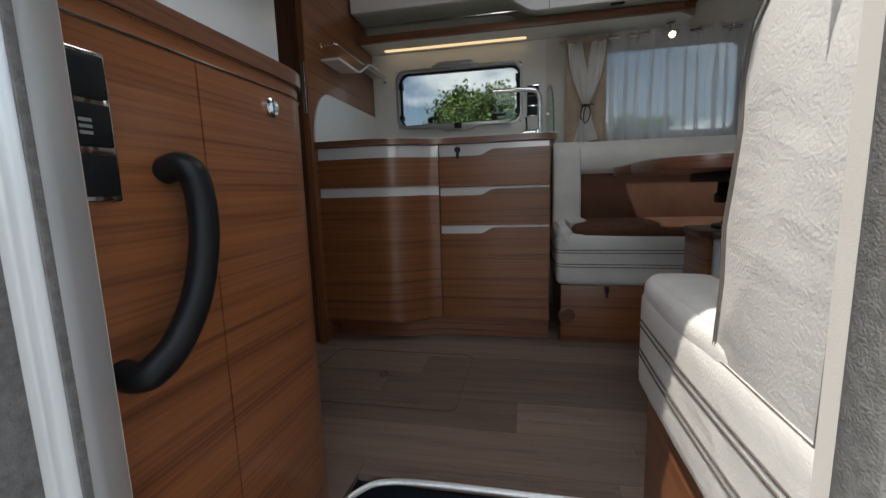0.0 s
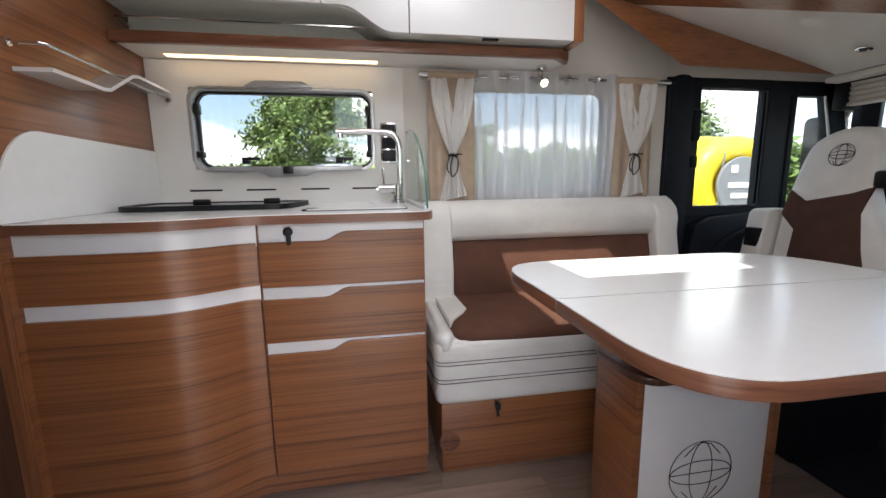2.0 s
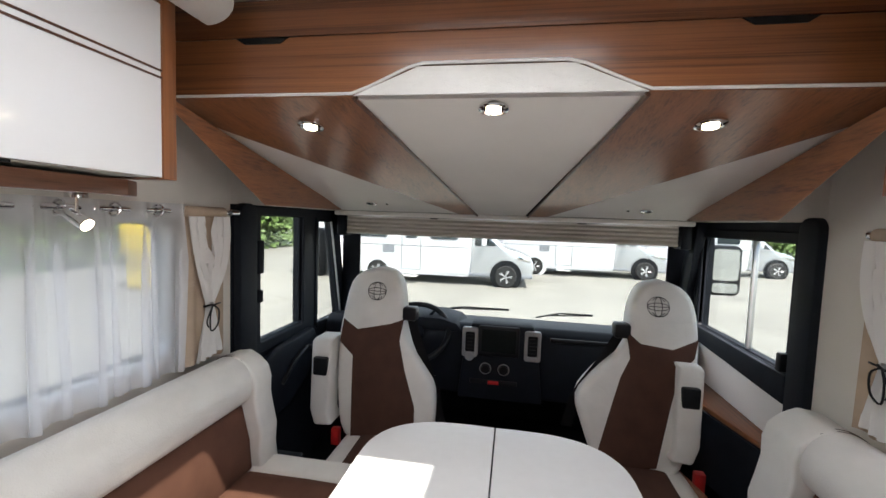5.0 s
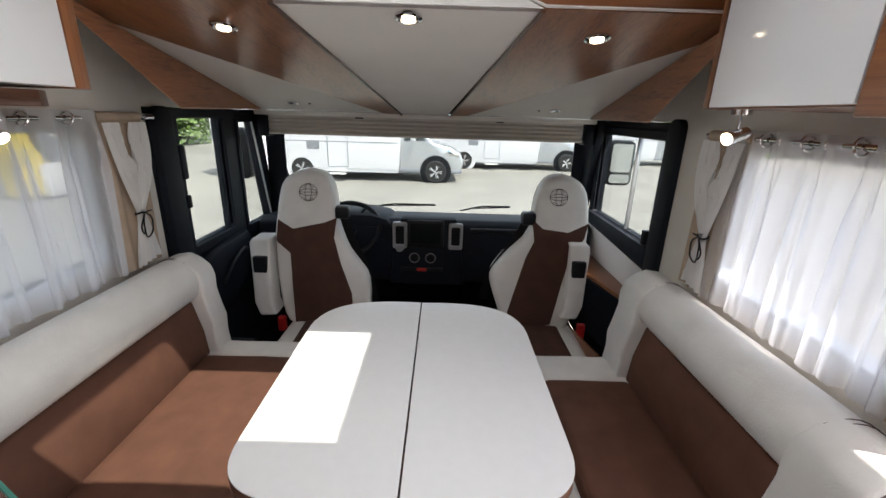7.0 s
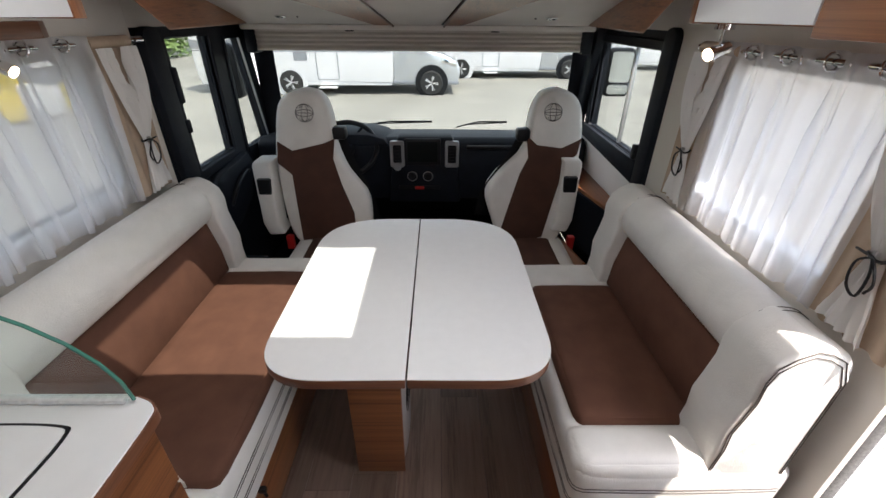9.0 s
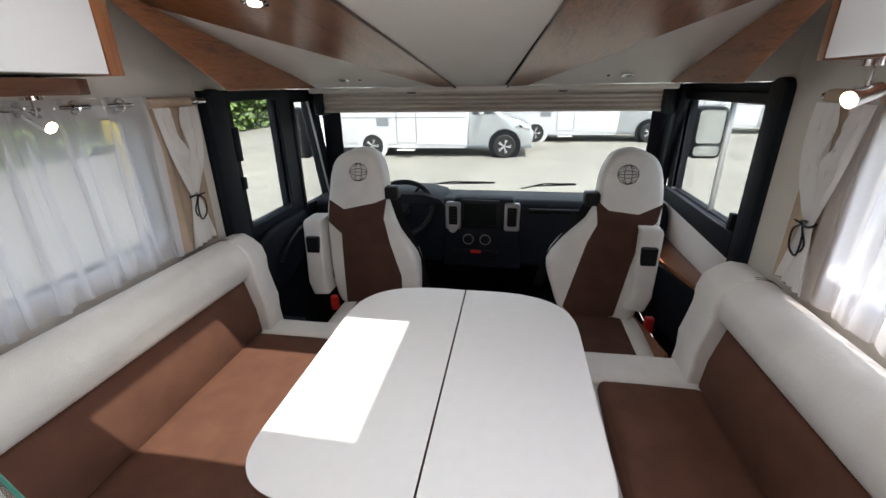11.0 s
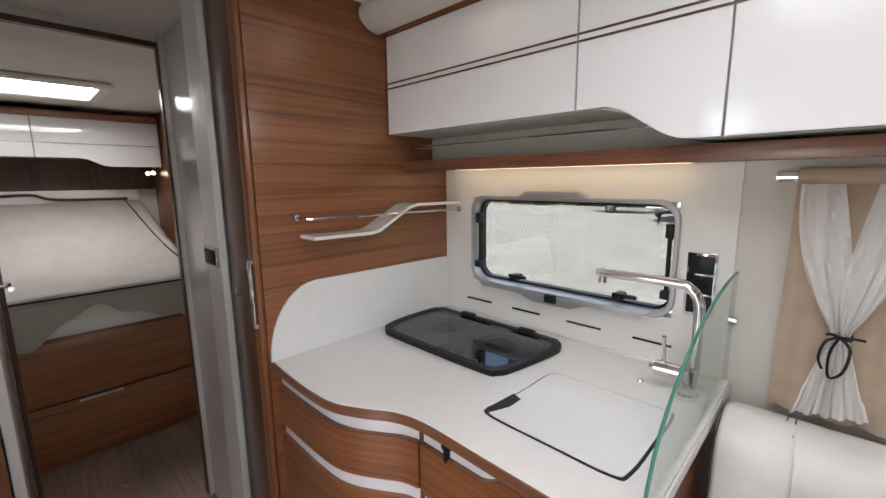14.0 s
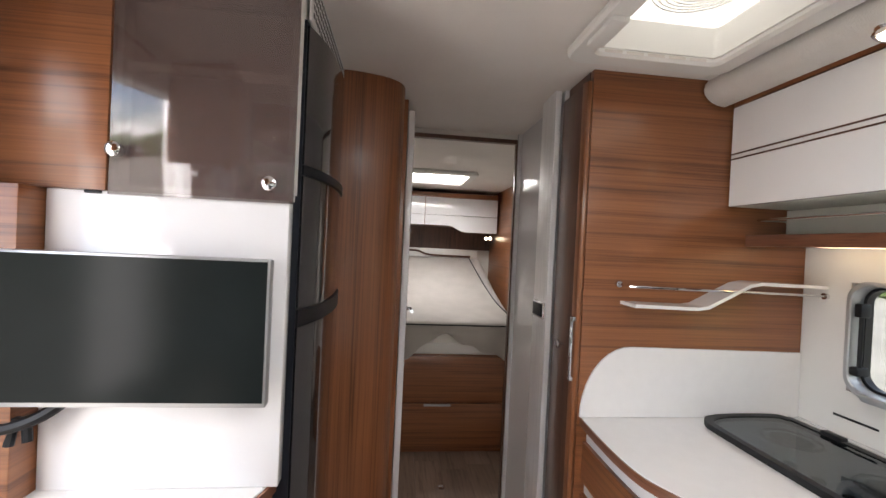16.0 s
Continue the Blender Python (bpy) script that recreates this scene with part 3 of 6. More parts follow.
for k in range(5):
    part("vent_slot", box(SKY2[0] + 0.004, SKY2[0] + 0.0125, SKY2[2] + 0.04 + k * 0.062, SKY2[2] + 0.09 + k * 0.062, ZC - 0.022, ZC - 0.014), WALL, rv)
roof_light("roof_light_3", SKY3, "bedroom roof light with cream frame", DOME)

# ---- kitchen ----
FRONT = [(-0.925, 1.70), (-0.80, 1.697), (-0.70, 1.697), (-0.62, 1.702), (-0.56, 1.722), (-0.50, 1.757), (-0.455, 1.785), (-0.41, 1.798), (-0.36, 1.80)]
FL = [tuple(p) for p in smooth_line([(x, y, 0) for x, y in FRONT[:-1]], 4)]
LEFTLINE = [(p[0], p[1]) for p in FL]


def notched(x0, x1, z0, z1, drop, xs=-0.20):
    """A drawer front whose top edge dips over its first half for the grip."""
    s = [(xs - 0.035 + 0.07 * i / 6, z1 - drop * (0.5 + 0.5 * math.cos(math.pi * i / 6))) for i in range(7)]
    return [(x0, z0), (x1, z0), (x1, z1)] + s[::-1] + [(x0, z1 - drop)]


unit = thing("kitchen_base_cabinet", (-0.42, 2.1, 0.0), "walnut kitchen base cabinet with curved door and white grip strips", "cabinet")
back = [(p[0], p[1] + 0.022) for p in LEFTLINE]
part("body", prism(back + [(0.062, 1.823), (0.062, YK - 0.002), (-0.918, YK - 0.002)], "z", 0.085, 0.862), WOOD_H, unit)
part("plinth", prism([(-0.915, 1.80), (-0.56, 1.80), (-0.45, 1.85), (0.06, 1.85), (0.06, 1.90), (-0.915, 1.90)], "z", 0.001, 0.084), WOOD_H, unit)
part("grip_strip", sheet([(p[0], p[1] + 0.012) for p in LEFTLINE], "z", 0.80, 0.861, 0.012), WHITE_GLOSS, unit, "white gloss grip strip")
part("grip_strip", sheet([(p[0], p[1] + 0.012) for p in LEFTLINE], "z", 0.645, 0.69, 0.012), WHITE_GLOSS, unit, "white gloss grip strip")
part("drawer_front", sheet(LEFTLINE, "z", 0.690, 0.811, 0.02), WOOD_H, unit)
part("door", sheet(LEFTLINE, "z", 0.106, 0.650, 0.02), WOOD_H, unit, "curved walnut door")
for z0, z1, d in ((0.681, 0.836, 0.026), (0.516, 0.670, 0.026), (0.102, 0.505, 0.026)):
    part("drawer_front", prism(notched(-0.405, 0.058, z0, z1, d), "y", 1.80, 1.82, 0.0015, 1), WOOD_H, unit)
    part("grip_strip", box(-0.405, 0.058, 1.813, 1.8225, z1 - 0.03, z1 + 0.016 if z1 < 0.8 else 0.861), WHITE_GLOSS, unit, "white gloss grip strip")
part("edge_strip", box(-0.4085, -0.4060, 1.802, 1.8225, 0.09, 0.84), WOOD_EDGE, unit)
part("drawer_lock", join(lathe([(0.0, -0.014), (0.010, -0.013), (0.013, -0.009), (0.013, 0.0)], (-0.325, 1.812, 0.838), (0, 1, 0), 16), box(-0.33, -0.318, 1.799, 1.812, 0.800, 0.838, 0.003)), BLACK, unit, "black lock knob")

TOP = smooth_line([(-0.919, 1.69, 0), (-0.80, 1.683, 0), (-0.68, 1.681, 0), (-0.588, 1.691, 0), (-0.513, 1.726, 0), (-0.449, 1.764, 0), (-0.367, 1.782, 0), (-0.2, 1.780, 0), (0.02, 1.778, 0), (0.066, 1.790, 0), (0.086, 1.83, 0)], 5)
top_poly = [(p.x, p.y) for p in TOP] + [(0.086, YK - 0.014), (-0.919, YK - 0.014)]
wt = thing("worktop", (-0.42, 2.1, 0.863), "white laminate kitchen worktop with walnut front edge", "worktop")
part("board", prism(top_poly, "z", 0.863, 0.8885, 0.0015, 1), WHITE_TOP, wt)
part("edge_band", sheet([(p.x, p.y) for p in TOP], "z", 0.8625, 0.8865, 0.004, -1.0), WOOD_EDGE, wt, "walnut edge band")
part("upstand", box(-0.915, 0.07, YK - 0.020, YK - 0.013, 0.8886, 0.894), WHITE_TOP, wt)

hob = thing("hob", (-0.63, 2.2, 0.889), "gas hob under a dark smoked glass lid", "hob")
hob_poly = [(-0.885, 2.08), (-0.905, 2.16), (-0.905, 2.33), (-0.88, 2.362), (-0.84, 2.375), (-0.42, 2.375), (-0.36, 2.362), (-0.335, 2.33), (-0.335, 2.27), (-0.36, 2.11), (-0.38, 2.065), (-0.43, 2.047), (-0.78, 2.047), (-0.85, 2.055)]
hob_poly = [(p.x, p.y) for p in smooth_line([(*p, 0) for p in hob_poly + hob_poly[:1]], 4)][:-1]
hc = (-0.62, 2.21)
inner = [(hc[0] + (x - hc[0]) * 0.92, hc[1] + (y - hc[1]) * 0.87) for x, y in hob_poly]
part("rim", ring_frame(hob_poly, inner, "z", 0.8888, 0.906, 0.003), BLACK, hob, "black rubber rim")
part("lid", prism(inner, "z", 0.8995, 0.9035), HOBGLASS, hob, "smoked glass lid")
part("tray", prism(inner, "z", 0.889, 0.8905), STEEL, hob)
for bx, by in ((-0.75, 2.24), (-0.50, 2.24)):
    part("burner", join(lathe([(0.05, 0.0), (0.05, 0.004), (0.03, 0.006), (0.03, 0.008), (0.0, 0.008)], (bx, by, 0.8905)), tube([(bx + 0.07 * math.cos(a * 0.524), by + 0.07 * math.sin(a * 0.524), 0.896) for a in range(12)], 0.0025, 6, True)), BLACK, hob)
for bx in (-0.74, -0.48):
    part("hinge", box(bx - 0.03, bx + 0.03, 2.352, 2.376, 0.9, 0.916, 0.004), BLACK, hob)
for bx in (-0.62, -0.55, -0.48):
    part("knob", lathe([(0.017, 0), (0.015, 0.007), (0.0, 0.008)], (bx, 2.10, 0.8905), n=14), CHROME, hob)

sink = thing("sink", (-0.14, 2.04, 0.889), "sink closed by a white cover with a black seal", "sink")
sp = [(-0.255, 2.188), (-0.10, 2.19), (0.005, 2.188), (0.025, 2.17), (0.027, 2.05), (0.024, 1.92), (0.0, 1.892), (-0.12, 1.892), (-0.275, 1.896), (-0.302, 1.915), (-0.298, 1.95), (-0.288, 2.03), (-0.285, 2.15), (-0.277, 2.178)]
sp = [(p.x, p.y) for p in smooth_line([(*p, 0) for p in sp + sp[:1]], 4)][:-1]
sc = (-0.14, 2.04)
part("seal", prism(sp, "z", 0.8887, 0.8905), BLACK, sink, "black rubber seal")
part("cover", prism([(sc[0] + (x - sc[0]) * 0.965, sc[1] + (y - sc[1]) * 0.965) for x, y in sp], "z", 0.8888, 0.8935, 0.0012, 1), WHITE_TOP, sink, "white sink cover")
part("finger_grip", prism([(-0.298, 1.905), (-0.285, 1.90), (-0.262, 1.955), (-0.262, 2.0), (-0.29, 2.01), (-0.294, 1.96)], "z", 0.8889, 0.8941), BLACK, sink, "dark finger recess")

tap = thing("tap", (0.028, 2.29, 0.889), "chrome kitchen tap with a long flat spout", "tap")
part("base", lathe([(0.026, 0), (0.026, 0.012), (0.02, 0.016), (0.02, 0.075), (0.017, 0.078), (0.0, 0.078)], (0.02, 2.285, 0.889)), CHROME, tap)
part("spout", tube(smooth_line([(0.03, 2.29, 0.95), (0.030, 2.29, 1.08), (0.028, 2.29, 1.125), (0.01, 2.29, 1.155), (-0.03, 2.29, 1.166), (-0.21, 2.275, 1.168)], 5), 0.014, 14, flat=0.85), CHROME, tap)
part("nozzle", lathe([(0.011, 0), (0.011, 0.018), (0.0, 0.018)], (-0.195, 2.276, 1.142), n=14), CHROME, tap)
part("mixer", join(tube([(0.03, 2.29, 0.945), (-0.055, 2.285, 0.945)], 0.02, 16), tube([(-0.056, 2.285, 0.945), (-0.066, 2.285, 0.945)], 0.012, 12)), CHROME, tap)
part("lever", tube([(-0.035, 2.285, 0.958), (-0.038, 2.285, 1.03)], 0.005, 8), CHROME, tap)
part("button", lathe([(0.009, 0), (0.008, 0.003), (0, 0.003)], (-0.09, 2.30, 0.889), n=12), CHROME, tap)

sg = thing("splash_guard", (0.075, 2.13, 0.889), "clear glass splash guard with green edge", "glass panel")
arc = [(1.826, 0.893)] + [(1.826 + 0.60 * (1 - math.cos(a)), 0.893 + 0.29 * math.sin(a)) for a in [math.pi / 2 * i / 10 for i in range(1, 11)]] + [(2.433, 1.18), (2.433, 0.893)]
part("pane", prism(arc, "x", 0.072, 0.077), GREENGLASS, sg)
part("edge", tube([(0.0745, y, z) for y, z in arc[:-1]], 0.0032, 6), GLASSEDGE, sg, "green polished glass edge")
part("channel", box(0.066, 0.083, 1.84, 2.434, 0.889, 0.899, 0.002), STEEL, sg)
part("clip", lathe([(0.012, -0.008), (0.012, 0.008), (0, 0.010)], (0.077, 2.425, 1.06), (1, 0, 0), 14), CHROME, sg)

socket = thing("socket_strip", (0.0, YK - 0.03, 1.06), "upright black socket strip with chrome frame", "socket")
part("frame", box(-0.037, 0.032, YK - 0.021, YK - 0.0125, 1.053, 1.222, 0.003), CHROME, socket)
for k in range(3):
    z = 1.061 + k * 0.053
    part("insert", box(-0.031, 0.026, YK - 0.025, YK - 0.0205, z, z + 0.048, 0.002), BLACK, socket)
part("outlet", lathe([(0.018, 0), (0.018, 0.003), (0.012, 0.003), (0.012, 0.001), (0, 0.001)], (-0.0025, YK - 0.025, 1.138), (0, -1, 0), 16), CABBLACK, socket)
for k, (a, b) in enumerate(((-0.806, -0.685), (-0.591, -0.476), (-0.375, -0.259), (-0.164, -0.058))):
    tagged(link("vent_slot", box(a, b, YK - 0.0145, YK - 0.0118, 0.9455, 0.9525, 0.001), BLACK), "narrow black vent slot in the splashback", "vent", "splashback vents")

# tall partition beside the hob
pt = thing("tall_cabinet", (-1.0, 2.05, 0.0), "tall walnut cabinet beside the kitchen, door closed", "cabinet")
part("side_panel", box(-0.945, -0.921, 1.678, YK - 0.001, 0.001, ZC - 0.001, 0.001), WOOD_H, pt)
part("edge_post", prism([(-0.945, 1.676), (-0.921, 1.676), (-0.915, 1.668), (-0.918, 1.658), (-0.945, 1.654)], "z", 0.001, ZC - 0.04, 0.001), WOOD_V, pt)
part("door", box(-1.10, -0.9455, 1.655, 1.675, 0.03, 1.925, 0.002), WOOD_DARK, pt, "dark walnut door")
part("body", box(-1.10, -0.946, 1.6755, YK - 0.001, 0.001, ZC - 0.001), WOOD_DARK, pt)
part("handle", join(box(-0.934, -0.922, 1.644, 1.652, 1.00, 1.20, 0.002), box(-0.934, -0.922, 1.65, 1.660, 1.0, 1.012), box(-0.934, -0.922, 1.65, 1.660, 1.188, 1.2)), CHROME, pt, "chrome strip handle")
part("knob", lathe([(0.006, 0), (0.006, 0.012), (0.013, 0.016), (0.013, 0.022), (0.0, 0.025)], (-1.0, 1.655, 1.098), (0, -1, 0), 16), CHROME, pt, "chrome push knob")
spl = [(1.682, 0.8895)] + [(1.682 + 0.16 * (1 - math.cos(a)), 0.8895 + 0.222 * math.sin(a)) for a in [math.pi / 2 * i / 10 for i in range(1, 11)]] + [(2.436, 1.104), (2.436, 0.8895)]
tagged(link("splashback", prism(spl, "x", -0.9205, -0.913, 0.001, 1), WHITE_TOP), "white rounded splashback on the walnut partition", "splashback")

rack = thing("wall_shelf", (-0.89, 2.1, 1.25), "white bent shelf with chrome rail on the partition", "shelf")
line = [(1.80, 1.246), (2.00, 1.243), (2.035, 1.248), (2.17, 1.318), (2.205, 1.325), (2.432, 1.322)]
part("shelf_board", sheet(line, "x", -0.9195, -0.835, 0.010), WHITE_GLOSS, rack)
part("rail", tube([(-0.919, 1.79, 1.308), (-0.85, 1.79, 1.308), (-0.84, 1.80, 1.308), (-0.84, 2.42, 1.300), (-0.85, 2.434, 1.300)], 0.004, 8), CHROME, rack, "chrome rail")
for p in ((-0.916, 1.79, 1.308), (-0.845, 2.434, 1.300)):
    part("rail_mount", lathe([(0.010, -0.004), (0.010, 0.006), (0, 0.007)], p, (1, 0, 0) if p[1] < 2 else (0, -1, 0), 14), CHROME, rack)

# overhead cabinets over the kitchen
oc = thing("overhead_cabinet", (-0.1, 2.3, 1.49), "white gloss overhead cabinet with stepped lower edge", "cabinet")
def step_line(x0, x1):
    pts = []
    for i in range(25):
        x = x0 + (x1 - x0) * i / 24
        t = max(0.0, min(1.0, (x + 0.165) / 0.175))
        pts.append((x, 1.570 - 0.080 * t * t * (3 - 2 * t)))
    return pts
for a, b in ((-0.915, -0.230), (-0.226, 0.066), (0.070, 0.69)):
    part("door", prism(step_line(a, b) + [(b, 1.885), (a, 1.885)], "y", 2.147, 2.167, 0.0012, 1), WHITE_GLOSS, oc, "white gloss flap door")
    for z in (1.717, 1.733):
        part("trim_line", box(a, b, 2.1445, 2.1475, z, z + 0.0045), WOOD_DARK, oc, "thin dark trim line")
part("end_panel", box(0.6905, 0.729, 2.143, YK - 0.001, 1.487, 1.93, 0.002), WOOD_V, oc, "walnut end panel")
part("body", prism(step_line(-0.915, 0.69) + [(0.69, 1.93), (-0.915, 1.93)], "y", 2.1675, YK - 0.001), GREYBACK, oc)
part("top_rail", box(-0.915, 0.69, 2.149, 2.1665, 1.889, 1.93), WOOD_H, oc)
part("catch", box(0.34, 0.40, 2.16, 2.18, 1.484, 1.489), BLACK, oc)
sh = thing("overhead_shelf", (-0.1, 2.3, 1.45), "white undershelf with walnut lip, rail and light strip", "shelf")
part("board", prism([(-0.918, 2.24), (0.66, 2.24), (0.715, 2.275), (0.735, 2.33), (0.735, YK - 0.001), (-0.918, YK - 0.001)], "z", 1.452, 1.464), WHITE_MATT, sh)
part("lip", prism([(-0.918, 2.215), (0.665, 2.215), (0.722, 2.25), (0.738, 2.30), (0.72, 2.30), (0.655, 2.239), (-0.918, 2.239)], "z", 1.4455, 1.482, 0.002), WOOD_EDGE, sh, "walnut lip")
part("back_panel", box(-0.918, 0.69, 2.36, 2.37, 1.465, 1.568), GREYBACK, sh, "grey-green back panel")
part("rail", tube([(-0.90, 2.34, 1.53), (-0.90, 2.24, 1.53), (-0.88, 2.235, 1.53), (0.0, 2.235, 1.53), (0.02, 2.24, 1.53), (0.02, 2.26, 1.50)], 0.0035, 8), CHROME, sh, "chrome gallery rail")
part("light_strip", box(-0.82, -0.04, 2.37, 2.405, 1.4495, 1.4515), LED_WARM, sh, "warm light strip")
va = thing("padded_pelmet", (-0.1, 2.07, 1.88), "cream padded pelmet along the ceiling", "pelmet")
vp = [(2.146, 1.905)] + [(2.115 - 0.075 * math.sin(a), 1.935 - 0.05 * math.cos(a)) for a in [math.pi * i / 10 for i in range(0, 8)]] + [(2.03, ZC - 0.002), (2.146, ZC - 0.002)]
part("roll", prism(vp, "x", -0.915, 0.80, 0.006), LEATHER, va)
for x in (-0.45, 0.3):
    part("downlight", lathe([(0.030, 0), (0.030, 0.006), (0.022, 0.008), (0.022, 0.004), (0, 0.004)], (x, 2.092, 1.892), (0, -0.5, -1), 20), CHROME, va)
    part("lamp", lathe([(0.020, 0), (0.020, 0.0055), (0, 0.0055)], (x, 2.092, 1.892), (0, -0.5, -1), 16), LED_SPOT, va, "lit lamp")

# entrance-side overhead cabinet over the sofa
oe = thing("overhead_cabinet", (0.3, 0.47, 1.49), "white gloss overhead cabinet with walnut ends over the sofa", "cabinet")
part("door", box(0.352, 0.73, 0.62, 0.64, 1.49, 1.885, 0.002), WHITE_GLOSS, oe, "white gloss flap door")
part("end_panel", box(0.7305, 0.75, YE, 0.642, 1.487, 1.93, 0.002), WOOD_V, oe)
part("body", box(-0.10, 0.73, YE, 0.6195, 1.487, 1.93), WOOD_H, oe)
part("door", box(-0.10, 0.348, 0.62, 0.64, 1.47, 1.93, 0.002), WOOD_H, oe, "walnut flap door")

# ---- sitting area ----
def side_curtains(y, s, xs, xa, xb, rod_label):
    """Rod, voile, beige drapes and tied gauze at one side window. s: -1 faces lower y, +1 higher y."""
    rod = thing("curtain_rod", (0.72, y, 1.413), rod_label, "curtain rod")
    part("tube", tube([(xa, y, 1.413), (xb, y, 1.413)], 0.0085, 12), CHROME, rod)
    for x in (xa, xb):
        part("end_cap", lathe([(0.013, -0.022), (0.013, 0.022), (0.009, 0.026), (0, 0.026)], (x, y, 1.413), (1, 0, 0), 16), CHROME, rod)
        part("bracket", box(x - 0.006, x + 0.006, min(y, y - s * 0.045), max(y, y - s * 0.045), 1.405, 1.421, 0.002), CHROME, rod)
    # voile with eyelets, waving round the rod
    bm = bmesh.new()
    n, m = 260, 24
    x0, x1 = 0.345, 1.045
    rows = []
    for j in range(m + 1):
        v = j / m
        z = 1.437 - v * (1.437 - 0.885)
        row = []
        for i in range(n + 1):
            u = i / n
            ph = u * 2 * math.pi * 5.0
            amp = 0.019 * (1 - 0.45 * v)
            fold = noise.noise(Vector((u * 9, v * 0.7, 8.0)))
            x = x0 + u * (x1 - x0) + 0.006 * v * math.sin(9 * u + 2) + min(1, v * 3) * (0.016 * math.sin(ph * 2.0 + 2.4 * fold) + 0.008 * math.sin(ph * 4.7 + 3 * fold))
            yy = y + amp * math.sin(ph) + min(1, v * 3) * (0.010 * math.cos(ph * 2.0 + 2.4 * fold) + 0.005 * math.cos(ph * 4.7 + 1.1)) + 0.006 * fold
            row.append(bm.verts.new((x, yy + s * 0.002, z)))
        rows.append(row)
    for j in range(m):
        for i in range(n):
            bm.faces.new((rows[j][i], rows[j][i + 1], rows[j + 1][i + 1], rows[j + 1][i]))
    voile = thing("voile_curtain", (0.70, y, 0.88), "sheer white voile curtain hung on chrome eyelets", "curtain")
    part("cloth", bm, SHEER, voile)
    for k in range(10):
        x = x0 + (k + 0.5) / 10 * (x1 - x0)
        part("eyelet", tube([(x + 0.003 * math.sin(a * 0.524), y + 0.019 * math.cos(a * 0.524), 1.413 + 0.019 * math.sin(a * 0.524)) for a in range(12)], 0.0035, 6, True), CHROME, voile)
    # beige drape behind, gauze in front, tied at mid height
    for c, w in ((xs[0], 0.10), (xs[1], 0.10)):
        dr = thing("side_drape", (c, y, 0.88), "beige side drape under a white gauze curtain tied with dark cord", "curtain")
        bm = bmesh.new()
        rows = []
        for j in range(13):
            v = j / 12
            row = []
            for i in range(25):
                u = i / 24
                x = c + (u - 0.5) * 2 * w * (1 + 0.04 * v)
                row.append(bm.verts.new((x, y + s * 0.004 + 0.008 * math.sin(u * 2 * math.pi * 3 + c) * (0.4 + 0.6 * v), 1.428 - v * 0.545)))
            rows.append(row)
        for j in range(12):
            for i in range(24):
                bm.faces.new((rows[j][i], rows[j][i + 1], rows[j + 1][i + 1], rows[j + 1][i]))
        part("drape", bm, BEIGE, dr)
        part("heading", tube([(c - w, y, 1.413), (c + w, y, 1.413)], 0.019, 12), BEIGE, dr)
        for half in (0, 1):
            bm = bmesh.new()
            rows = []
            for j in range(29):
                v = j / 28
                z = 1.398 - v * 0.50
                tie = 0.62
                if v < tie:
                    q = (v / tie) ** 2.2
                    wid = w * 0.92 * (1 - q) + 0.014 * q
                else:
                    q = min(1.0, (v - tie) / (1 - tie))
                    wid = 0.014 + (w * 0.62 - 0.014) * q ** 1.1
                row = []
                for i in range(13):
                    u = i / 12
                    if v < tie:
                        q = v / tie
                        gap = 0.26 * max(0.0, 1 - q / 0.62) - 0.16 * min(1, q)
                        lo, hi = (-1.0, -gap) if half == 0 else (gap, 1.0)
                        k = lo + (hi - lo) * u
                    else:
                        k = (-1.0 + 1.05 * u) if half == 0 else (-0.05 + 1.05 * u)
                    ruff = 0.009 * math.sin(k * 13 + half * 2 + 2 * v) * min(1, wid / 0.05) + 0.005 * math.sin(k * 29 + v * 4)
                    bump = 0.022 + 0.010 * math.sin(math.pi * min(1, v / tie)) + 0.004 * half
                    row.append(bm.verts.new((c + k * wid, y + s * (bump + ruff), z + 0.012 * k * (v > 0.9))))
                rows.append(row)
            for j in range(28):
                for i in range(12):
                    bm.faces.new((rows[j][i], rows[j][i + 1], rows[j + 1][i + 1], rows[j + 1][i]))
            part("gauze", bm, TIED, dr, "white gauze")
        yt = y + s * 0.036
        zt = 1.083
        part("tie_cord", join(
            tube([(c + 0.019 * math.cos(a * 0.524), y + s * 0.024 + 0.016 * math.sin(a * 0.524), zt + 0.004 * math.sin(a)) for a in range(12)], 0.0035, 6, True),
            tube(smooth_line([(c, yt, zt), (c - 0.02, yt + s * 0.01, zt - 0.01), (c - 0.028, yt, zt - 0.05), (c - 0.02, yt, zt - 0.075)], 4), 0.0028, 6),
            tube(smooth_line([(c, yt, zt), (c + 0.018, yt + s * 0.01, zt - 0.02), (c + 0.012, yt + s * 0.01, zt - 0.07), (c - 0.008, yt, zt - 0.09), (c - 0.012, yt, zt - 0.04), (c, yt, zt)], 4), 0.0028, 6),
            tube(smooth_line([(c, yt, zt), (c + 0.02, yt + s * 0.006, zt + 0.004), (c + 0.038, yt, zt + 0.002)], 4), 0.0028, 6)), BLACK, dr, "dark tie cord")


side_curtains(2.405, -1, (0.268, 1.130), 0.153, 1.289, "chrome curtain rod over the sitting-area window")
side_curtains(0.368, 1, (0.262, 1.015), 0.13, 1.114, "chrome curtain rod over the entrance-side window")


